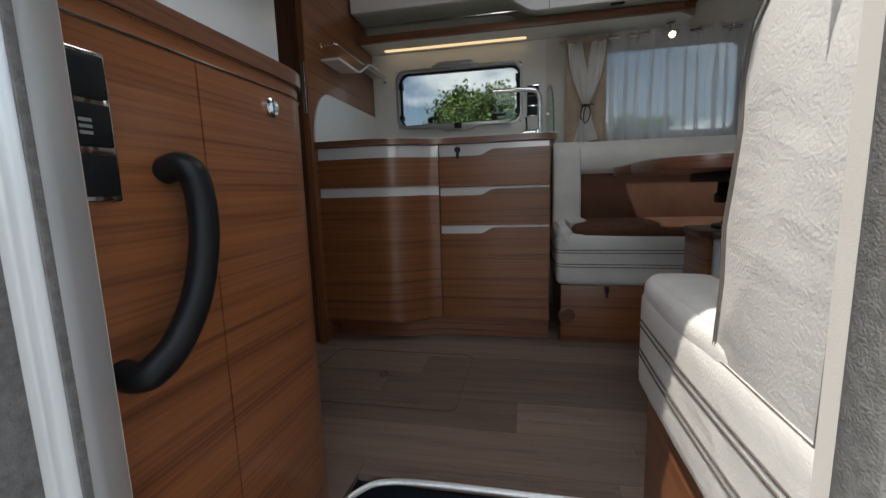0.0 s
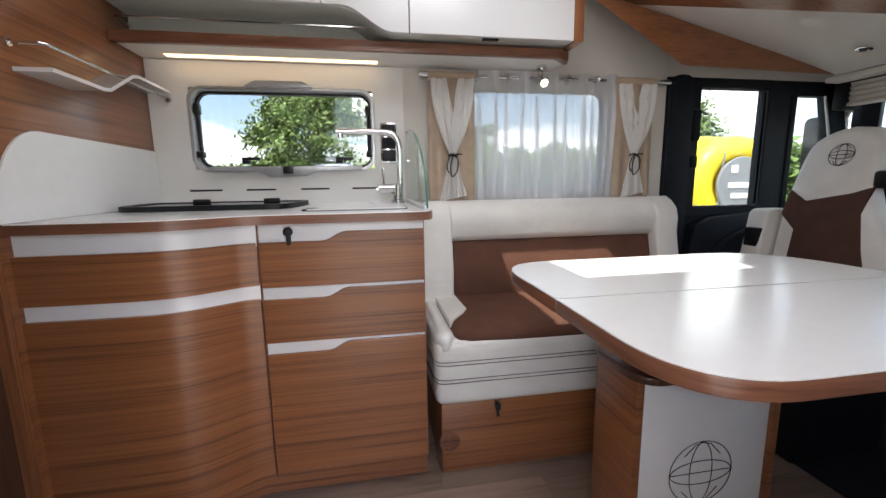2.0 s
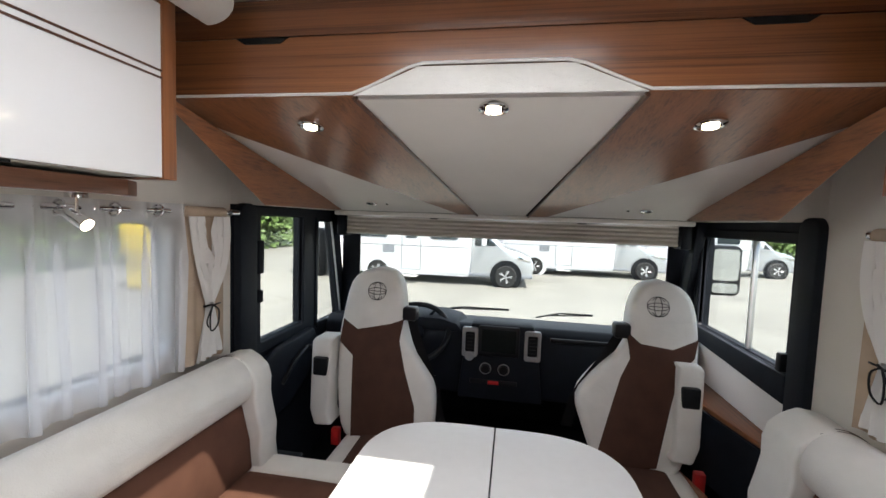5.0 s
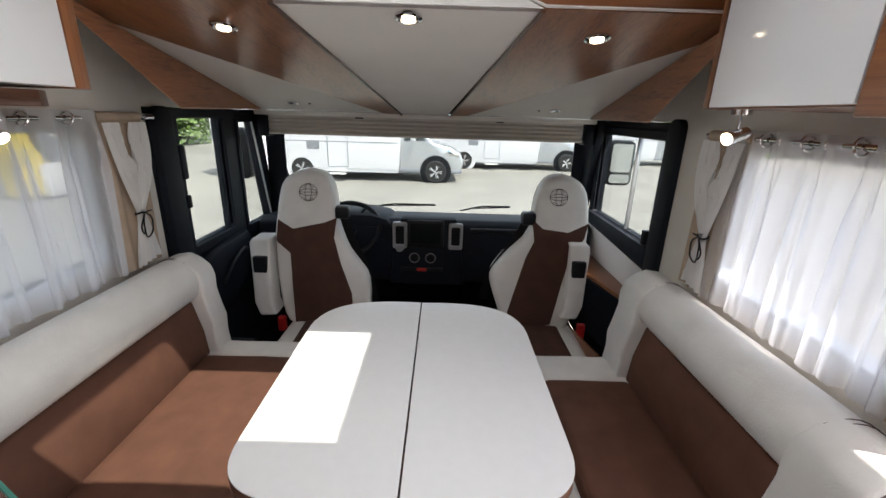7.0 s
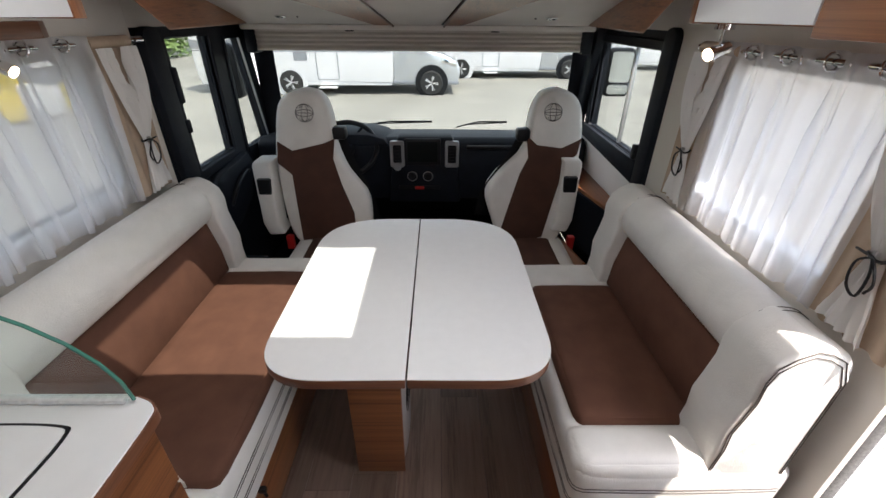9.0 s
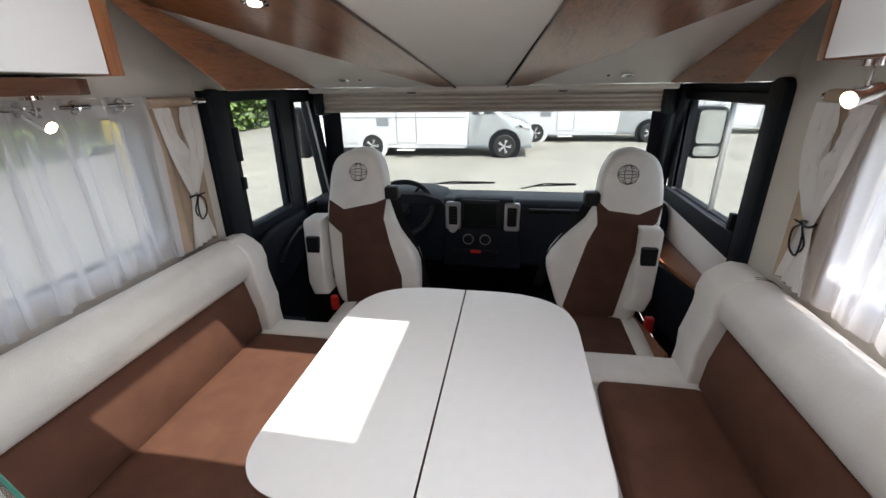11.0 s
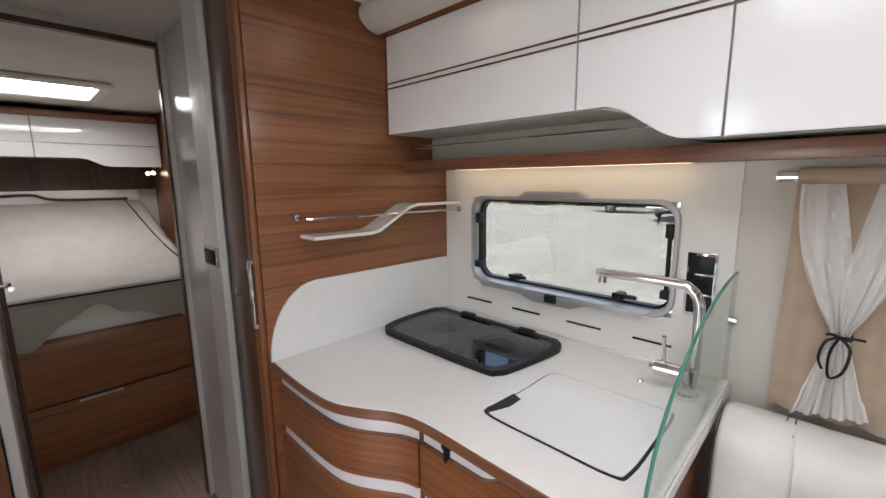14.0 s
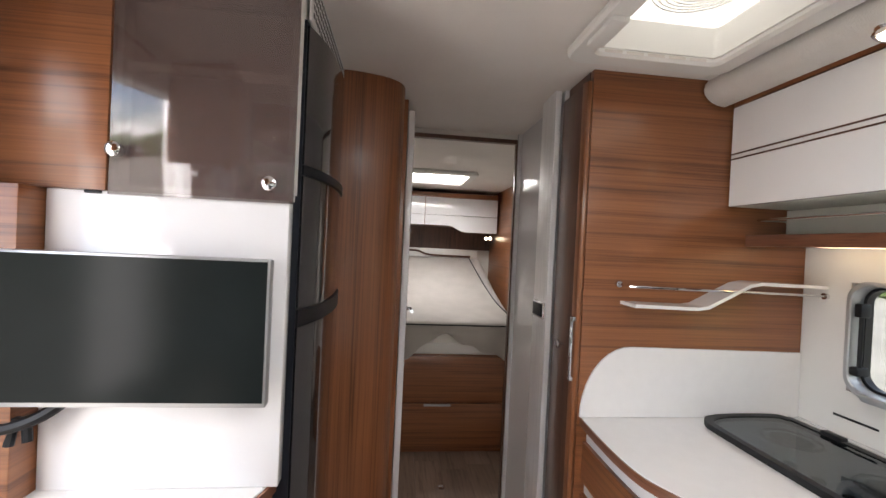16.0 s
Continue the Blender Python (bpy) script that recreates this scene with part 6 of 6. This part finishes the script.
solid("panel_bed_back", box(-4.249, -4.236, 0.8, 2.40, 1.36, 1.60), WOOD_DARK, "dark walnut panel behind the bed", "wall panel")
solid("wall_bed_side", box(-4.24, -3.3, 2.12, 2.14, 0.0, ZC), WOOD_H, "walnut wardrobe side by the bed", "wall panel")
for x, y, z in ((-3.95, 2.07, 1.50), (-4.15, 2.07, 1.50)):
    bl_ = thing("bed_spot", (x, y, z), "small lit bedside spotlight", "spotlight", "bedside spots")
    part("head", lathe([(0.018, 0), (0.022, 0.03), (0.018, 0.032), (0, 0.028)], (x, y, z), (0.8, -0.5, -0.2), 16), CHROME, bl_)
    part("lamp", lathe([(0.017, 0.029), (0.012, 0.034), (0, 0.035)], (x, y, z), (0.8, -0.5, -0.2), 14), LED_SPOT, bl_)

# ---- outside ----
GZ = -0.65
g = bmesh.new()
bmesh.ops.create_grid(g, x_segments=40, y_segments=40, size=1500)
for v in g.verts:
    v.co.z = GZ
solid("ground", g, ASPHALT, "pale worn asphalt of a large lot", "ground")


def leafy(pts, size, rnd):
    """Many small bent leaves at the given places."""
    vs, fs = [], []
    for p in pts:
        a = Vector((rnd.gauss(0, 1), rnd.gauss(0, 1), rnd.gauss(0, 1))).normalized()
        b = a.orthogonal().normalized()
        s = size * rnd.uniform(0.6, 1.4)
        i = len(vs)
        vs += [p - a * s, p + b * s * 0.55, p + a * s, p - b * s * 0.55]
        fs.append((i, i + 1, i + 2, i + 3))
    return vs, fs


def leaf_mesh(name, pts, size, rnd, m):
    vs, fs = leafy(pts, size, rnd)
    me = bpy.data.meshes.new(name)
    me.from_pydata(vs, [], fs)
    me.materials.append(m)
    return me


def tree(x, y, h, r, seed, m, label):
    rnd = random.Random(seed)
    t = thing("tree", (x, y, GZ), label, "tree", "trees behind the lot")
    limbs = []
    trunk = tube([(x, y, GZ), (x + 0.08, y, GZ + h * 0.25), (x, y + 0.1, GZ + h * 0.5), (x + 0.1, y, GZ + h * 0.82)], 0.14, 8)
    for k, v in enumerate(trunk.verts):
        f = 1 - 0.75 * (v.co.z - GZ) / h
        v.co.x, v.co.y = x + (v.co.x - x) * f, y + (v.co.y - y) * f
    pts = []
    for k in range(26):
        a = rnd.uniform(0, 6.283)
        zz = GZ + h * rnd.uniform(0.22, 0.95)
        rr = r * math.sin(math.pi * min(0.98, max(0.12, (zz - GZ) / h * 0.95))) ** 0.7 * rnd.uniform(0.55, 1.05)
        tip = Vector((x + rr * math.cos(a), y + rr * math.sin(a), zz))
        limbs.append(tube([(x, y, zz - 0.25 * h * 0.5), tuple((Vector((x, y, zz - 0.1 * h)) + tip) / 2), tuple(tip)], 0.03, 5))
        for c in range(5):
            q = tip + Vector((rnd.gauss(0, 0.35), rnd.gauss(0, 0.35), rnd.gauss(0, 0.3))) * r * 0.45
            for _ in range(130):
                pts.append(q + Vector((rnd.gauss(0, 1), rnd.gauss(0, 1), rnd.gauss(0, 0.8))) * r * 0.13)
    part("trunk", join(trunk, *limbs), BARK, t)
    me = leaf_mesh("crown", pts, 0.085 * h / 5, rnd, m)
    ob = new("crown", me)
    ob.parent = t
    ob.matrix_parent_inverse = Matrix.Translation(-t.location)
    tagged(ob, kind="stuff")


def hedge(x0, x1, y0, y1, h, seed, n, m, label):
    rnd = random.Random(seed)
    pts = []
    for _ in range(n):
        u, w = rnd.random(), rnd.random()
        x, y = x0 + u * (x1 - x0), y0 + w * (y1 - y0)
        top = h * (0.8 + 0.35 * noise.noise(Vector((x * 0.22, y * 0.22, seed))) + 0.12 * noise.noise(Vector((x * 0.9, y * 0.9, seed + 4))))
        pts.append(Vector((x, y, GZ + top * rnd.random() ** 0.75)))
    ob = new("hedge", leaf_mesh("hedge", pts, 0.17, rnd, m))
    tagged(ob, label, "hedge", kind="stuff")


def wheel_on(par, at, axis, r=0.34):
    t = part("wheel", lathe([(r * 0.66, -0.10), (r * 0.93, -0.10), (r, -0.07), (r, 0.07), (r * 0.93, 0.10), (r * 0.66, 0.10)], at, axis, 28), TYRE, par, "black tyre")
    sp = [lathe([(r * 0.62, 0.02), (r * 0.68, 0.095), (r * 0.62, 0.10), (r * 0.58, 0.05), (r * 0.58, 0.0)], at, axis, 28), lathe([(r * 0.16, 0.03), (r * 0.15, 0.085), (0, 0.09)], at, axis, 14)]
    ax_ = Vector(axis).normalized()
    for k in range(5):
        for d in (-0.13, 0.13):
            a = 2 * math.pi * k / 5 + d
            q = ax_.to_track_quat("Z", "Y")
            e = Vector(at) + q @ Vector((r * 0.61 * math.cos(a), r * 0.61 * math.sin(a), 0.07))
            sp.append(tube([Vector(at) + ax_ * 0.085, e + ax_ * 0.02], r * 0.052, 5))
    part("rim", join(*sp), RIM, t, "alloy rim with spokes")
    part("brake_disc", lathe([(r * 0.60, -0.02), (r * 0.60, 0.03), (0, 0.03)], at, axis, 20), BLACK, t)


def motorhome(x, y, flip, label):
    """A semi-integrated motorhome that lies along y, nose towards lower y; x is its near side."""
    m = thing("motorhome", (x + 1.1, y + 2.0, GZ), label, "motorhome", "parked motorhomes")
    z = GZ
    side = [(y + 0.55, z + 0.33), (y + 6.4, z + 0.40), (y + 6.45, z + 2.75), (y + 6.3, z + 2.85), (y + 1.5, z + 2.82), (y + 0.6, z + 2.62), (y + 0.35, z + 2.4), (y + 0.42, z + 1.9), (y + 0.50, z + 1.3)]
    part("body", prism(side, "x", x, x + 2.2, 0.05, 3), VANWHITE, m, "white living body")
    cabp = [(y + 0.54, z + 0.33), (y + 0.54, z + 2.0), (y + 0.25, z + 1.95), (y - 0.55, z + 1.22), (y - 1.05, z + 1.10), (y - 1.42, z + 0.92), (y - 1.50, z + 0.62), (y - 1.42, z + 0.33)]
    part("cab", prism(cabp, "x", x + 0.10, x + 2.1, 0.07, 3), VANSILVER, m, "silver cab")
    part("cab_window", prism([(y + 0.40, z + 1.28), (y + 0.40, z + 1.78), (y + 0.20, z + 1.78), (y - 0.32, z + 1.30)], "x", x + 0.085, x + 0.12, 0.01), DARKGLASS, m, "dark cab window")
    part("headlight", prism([(y - 0.88, z + 0.92), (y - 1.02, z + 1.08), (y - 1.40, z + 0.90), (y - 1.36, z + 0.80)], "x", x + 0.08, x + 0.25, 0.02), CHROME, m, "headlight")
    part("bumper_strip", box(x + 0.085, x + 0.2, y - 1.46, y + 5.0 - 4.4, z + 0.30, z + 0.42, 0.03), VANGREY, m)
    part("mirror", box(x - 0.12, x + 0.12, y + 0.02, y + 0.18, z + 1.30, z + 1.62, 0.03), VANWHITE, m)
    for wy, r in ((y - 0.62, 0.36), (y + 3.62, 0.36)):
        part("wheel_arch", lathe([(r + 0.14, 0.0), (r + 0.14, 0.035), (r + 0.03, 0.03), (0, 0.02)], (x + (0.11 if wy < y else 0.03), wy, z + 0.36), (-1, 0, 0), 28), BLACK if wy < y else VANWHITE, m, "wheel arch")
        wheel_on(m, (x + 0.04, wy, z + 0.345), (-1, 0, 0), 0.345)
    d0 = y + 2.15
    part("door", ring_frame(rounded(d0, d0 + 0.66, z + 0.42, z + 2.25, 0.05), rounded(d0 + 0.025, d0 + 0.635, z + 0.445, z + 2.225, 0.04), "x", x - 0.012, x + 0.01), VANGREY, m, "entrance door outline")
    part("door_window", prism(rounded(d0 + 0.14, d0 + 0.52, z + 1.45, z + 2.05, 0.04), "x", x - 0.015, x + 0.01), DARKGLASS, m)
    part("window", prism(rounded(y + 3.3, y + 4.4, z + 1.45, z + 2.05, 0.07), "x", x - 0.02, x + 0.01), DARKGLASS, m, "dark living window")
    part("window", prism(rounded(y + 0.95, y + 1.85, z + 1.45, z + 2.05, 0.07), "x", x - 0.02, x + 0.01), DARKGLASS, m, "dark living window")
    part("graphic", prism([(y + 0.8, z + 2.1), (y + 2.0, z + 2.25), (y + 3.2, z + 2.2), (y + 5.6, z + 1.4), (y + 6.42, z + 1.5), (y + 6.42, z + 1.25), (y + 5.2, z + 1.2), (y + 3.9, z + 1.75), (y + 3.0, z + 2.05), (y + 1.2, z + 2.0)], "x", x - 0.004, x + 0.005), VANGREY, m, "grey swoosh graphic")
    part("stripe", box(x - 0.004, x + 0.006, y + 0.6, y + 6.4, z + 1.19, z + 1.22), VANGREY, m)
    part("service_hatch", ring_frame(rounded(y + 4.75, y + 5.15, z + 0.75, z + 1.12, 0.04), rounded(y + 4.77, y + 5.13, z + 0.77, z + 1.10, 0.03), "x", x - 0.012, x + 0.01), VANGREY, m)
    part("vent_grille", prism(rounded(y + 3.05, y + 3.55 - 0.1, z + 0.95, z + 1.22, 0.02), "x", x - 0.012, x + 0.01), VANGREY, m)
    part("step", box(x - 0.28, x, d0 + 0.06, d0 + 0.6, z + 0.22, z + 0.25, 0.01), STEEL, m)
    part("rear_skirt", box(x + 0.02, x + 2.15, y + 0.6, y + 6.35, z + 0.27, z + 0.42, 0.02), VANWHITE, m)


motorhome(13.0, 2.12, 1, "white and silver motorhome with grey graphics, parked")
motorhome(17.0, -3.2, 1, "white motorhome parked behind another")
motorhome(20.0, -9.5, 1, "white motorhome parked far across the lot")


def caravan(x, y, label, turn=0.0):
    c = thing("silver_caravan", (x, y, GZ), label, "caravan", "silver caravans")
    bm = cushion(x - 1.2, x + 1.2, y, y + 5.5, GZ + 0.45, GZ + 2.55, 0.75, 0.05, 18)
    part("shell", bm, ALUCARAVAN, c, "polished rounded aluminium shell")
    for k in range(5):
        part("seam", tube([(x - 1.1 + 0.05 * abs(k - 2), y + 0.9 + k * 0.8, GZ + 2.2), (x, y + 0.9 + k * 0.8, GZ + 2.61), (x + 1.1 - 0.05 * abs(k - 2), y + 0.9 + k * 0.8, GZ + 2.2)], 0.01, 5), STEEL, c)
    part("window", prism(rounded(x - 0.62, x + 0.62, GZ + 1.45, GZ + 1.92, 0.10), "y", y - 0.055, y + 0.05, 0.01), DARKGLASS, c, "dark front window")
    part("number_plate", box(x - 0.3, x + 0.3, y - 0.06, y - 0.04, GZ + 1.05, GZ + 1.25, 0.01), WHITE_MATT, c)
    part("bumper", box(x - 0.9, x + 0.9, y - 0.06, y + 0.2, GZ + 0.55, GZ + 0.75, 0.04), ALUCARAVAN, c)
    part("roof_unit", box(x - 0.35, x + 0.35, y + 2.0, y + 2.9, GZ + 2.56, GZ + 2.85, 0.08), VANWHITE, c, "white roof unit")
    for sx in (-1, 1):
        wheel_on(c, (x + sx * 1.08, y + 2.6, GZ + 0.34), (sx, 0, 0))
    part("drawbar", join(tube([(x - 0.6, y, GZ + 0.5), (x, y - 1.1, GZ + 0.5)], 0.04, 6), tube([(x + 0.6, y, GZ + 0.5), (x, y - 1.1, GZ + 0.5)], 0.04, 6), tube([(x, y - 1.0, GZ + 0.5), (x, y - 1.0, GZ)], 0.04, 6)), BLACK, c)


caravan(-1.6, 18.6, "polished silver caravan with a dark end window")
caravan(-5.6, 22.0, "polished silver caravan standing farther back")
caravan(3.4, 20.0, "polished silver caravan seen past the curtains")

# yellow inflatable arch with a dark round panel
ya = thing("inflatable_arch", (9.8, 10.4, GZ), "bright yellow inflatable arch with a dark round sign", "inflatable")
part("arch", tube([(9.8 + 1.05 * math.cos(a), 10.6, GZ + 1.45 + 0.95 * math.sin(a)) for a in [2 * math.pi * k / 28 for k in range(28)]], 0.36, 14, True), YELLOW, ya)
part("pillow", box(8.7, 10.9, 10.3, 11.0, GZ, GZ + 0.85, 0.18, 4), YELLOW, ya)
part("tower", box(8.85, 9.75, 10.75, 11.35, GZ + 0.86, GZ + 2.75, 0.15, 4), YELLOW, ya, "yellow inflatable block")
part("skirt", box(8.95, 9.95, 10.16, 10.29, GZ + 0.05, GZ + 0.80, 0.03), WHITE_MATT, ya, "white lower panel")
part("sign", lathe([(0.74, -0.06), (0.76, 0.0), (0.74, 0.04), (0, 0.05)], (9.75, 10.2, GZ + 1.42), (0, -1, 0), 32), VANGREY, ya, "dark round sign")
part("sign_bars", join(box(9.3, 10.2, 10.135, 10.152, GZ + 1.36, GZ + 1.50), box(9.4, 10.1, 10.135, 10.152, GZ + 1.08, GZ + 1.22), box(9.35, 9.55, 10.135, 10.152, GZ + 1.75, GZ + 1.95)), WHITE_MATT, ya, "unreadable pale lettering bars")
part("strap", tube([(9.2, 10.25, GZ + 2.3), (9.1, 10.25, GZ + 0.6)], 0.03, 6), VANGREY, ya)

# white box trailer beside the caravans
bt = thing("box_trailer", (-9.6, 26.0, GZ), "white box trailer with dark mudguard beside the silver caravans", "trailer")
part("body", box(-11.2, -8.2, 26.0, 27.7, GZ + 0.48, GZ + 2.15, 0.08, 3), VANWHITE, bt)
part("lower_rail", box(-11.15, -8.25, 25.98, 26.02, GZ + 0.52, GZ + 0.64, 0.01), VANGREY, bt)
part("graphic", prism([(-10.2, GZ + 1.35), (-9.6, GZ + 1.42), (-9.3, GZ + 1.62), (-10.0, GZ + 1.58)], "y", 25.985, 26.003), VANGREY, bt, "dark painted motif")
part("mudguard", prism([(-9.75 + 0.45 * math.cos(a), GZ + 0.42 + 0.42 * math.sin(a)) for a in [math.pi * k / 10 for k in range(11)]], "y", 25.9, 26.02, 0.01), BLACK, bt, "black mudguard")
wheel_on(bt, (-9.75, 25.92, GZ + 0.31), (0, -1, 0), 0.31)
part("drawbar", tube([(-8.2, 26.85, GZ + 0.5), (-6.9, 26.85, GZ + 0.48), (-6.85, 26.85, GZ)], 0.05, 6), BLACK, bt)

# parked cars far off on the kitchen side
def car(x, y, m, label):
    c = thing("car", (x, y, GZ), label, "car", "far parked cars")
    z = GZ
    p = [(x - 2.1, z + 0.3), (x + 2.1, z + 0.3), (x + 2.15, z + 0.75), (x + 1.2, z + 0.95), (x + 0.55, z + 1.42), (x - 1.1, z + 1.45), (x - 1.9, z + 0.95), (x - 2.15, z + 0.8)]
    part("body", prism(p, "y", y, y + 1.7, 0.08, 3), m, c)
    part("window", prism([(x - 1.5, z + 0.98), (x + 0.95, z + 0.98), (x + 0.5, z + 1.34), (x - 1.05, z + 1.37)], "y", y - 0.01, y + 0.05), DARKGLASS, c)
    for wx in (-1.3, 1.3):
        wheel_on(c, (x + wx, y + 0.06, z + 0.31), (0, -1, 0), 0.31)


car(-24.0, 27.0, VANSILVER, "silver parked car far across the lot")
car(-18.5, 30.0, VANGREY, "dark parked car far across the lot")
car(-13.0, 31.0, VANWHITE, "white parked van far across the lot")

hedge(2, 26, 15.5, 18.0, 3.6, 3, 26000, LEAF, "dense green hedge along the lot")
hedge(-34, 3, 31.0, 35.0, 3.4, 5, 24000, LEAF2, "green hedge behind the caravans")
hedge(27, 31, -26, 18, 4.4, 7, 22000, LEAF, "tall green hedge beyond the motorhomes")
hedge(-30, 30, -26, -23, 4.0, 9, 14000, LEAF2, "green hedge on the entrance side of the lot")
tree(-2.9, 22.5, 6.6, 2.5, 11, LEAF2, "young leafy tree with a light green crown")
tree(6.5, 27.0, 5.2, 2.0, 12, LEAF, "leafy tree behind the hedge")
tree(15.5, 21.0, 6.0, 2.4, 13, LEAF, "leafy tree behind the hedge")
tree(29.0, 9.0, 7.0, 2.8, 14, LEAF, "tall leafy tree beyond the motorhomes")

# ---- floor planks ----
fl = thing("floor", (-0.9, 1.39, -0.02), "grey-brown oak-look vinyl plank floor", "floor", kind="structure")
part("underlay", holed("z", -0.05, 0.032, XR, 2.80, YE - 0.02, YK + 0.03, [(-0.43, 0.17, -1.0, 0.872)]), CABBLACK, fl)
meshes = {}
rnd = random.Random(4)
row = 0
y = 0.275
while y < YK:
    x = XR - rnd.uniform(0, 0.9)
    if abs(y - 1.6) < 0.05:
        x = -4.12 - 0.0
    while x < 1.30:
        x0, x1 = max(x, XR), min(x + 0.91, 1.30)
        ya_, yb_ = max(y, YE), min(y + 0.165, YK)
        spans = [(x0, x1)]
        if ya_ < 0.872:
            spans = []
            if x0 < -0.432:
                spans.append((x0, min(x1, -0.432)))
            if x1 > 0.172:
                spans.append((max(x0, 0.172), x1))
            if yb_ > 0.872 and x1 > -0.432 and x0 < 0.172:
                bm = box(max(x0, -0.4315), min(x1, 0.1715), 0.872, yb_ - 0.0006, -0.0175, 0.0)
                part("plank", bm, PLANK, fl)
        for a, b in spans:
            if b - a > 0.02:
                part("plank", box(a + 0.0006, b - 0.0006, ya_ + 0.0006, yb_ - 0.0006, -0.0175, 0.0), PLANK, fl)
        x += 0.91
    y += 0.165
solid("floor_cab", box(1.301, 2.80, YE - 0.01, YK, -0.0175, 0.002), CABBLACK, "black cab floor mat", "floor")
hp_ = rounded(-0.83, -0.245, 1.18, 1.615, 0.035)
solid("trim_hatch", ring_frame(hp_, [(-0.5375 + (x + 0.5375) * 0.994, 1.3975 + (y - 1.3975) * 0.992) for x, y in hp_], "z", -0.001, 0.0018), WOOD_DARK, "thin outline of a floor hatch", "trim")
hk = thing("hatch_ring", (-0.544, 1.393, 0.0), "round chrome pull ring set in the floor hatch", "pull ring")
part("cup", lathe([(0.022, 0.0), (0.022, 0.004), (0.015, 0.005), (0.014, 0.001), (0, 0.001)], (-0.544, 1.393, 0.0005), n=20), CHROME, hk)
part("bar", box(-0.562, -0.526, 1.390, 1.396, 0.003, 0.007, 0.001), CHROME, hk)
hk2 = thing("hatch_ring", (-2.05, 1.41, 0.0), "round chrome pull ring in the corridor floor", "pull ring")
part("cup", lathe([(0.022, 0.0), (0.022, 0.004), (0.015, 0.005), (0.014, 0.001), (0, 0.001)], (-2.05, 1.41, 0.0005), n=20), CHROME, hk2)
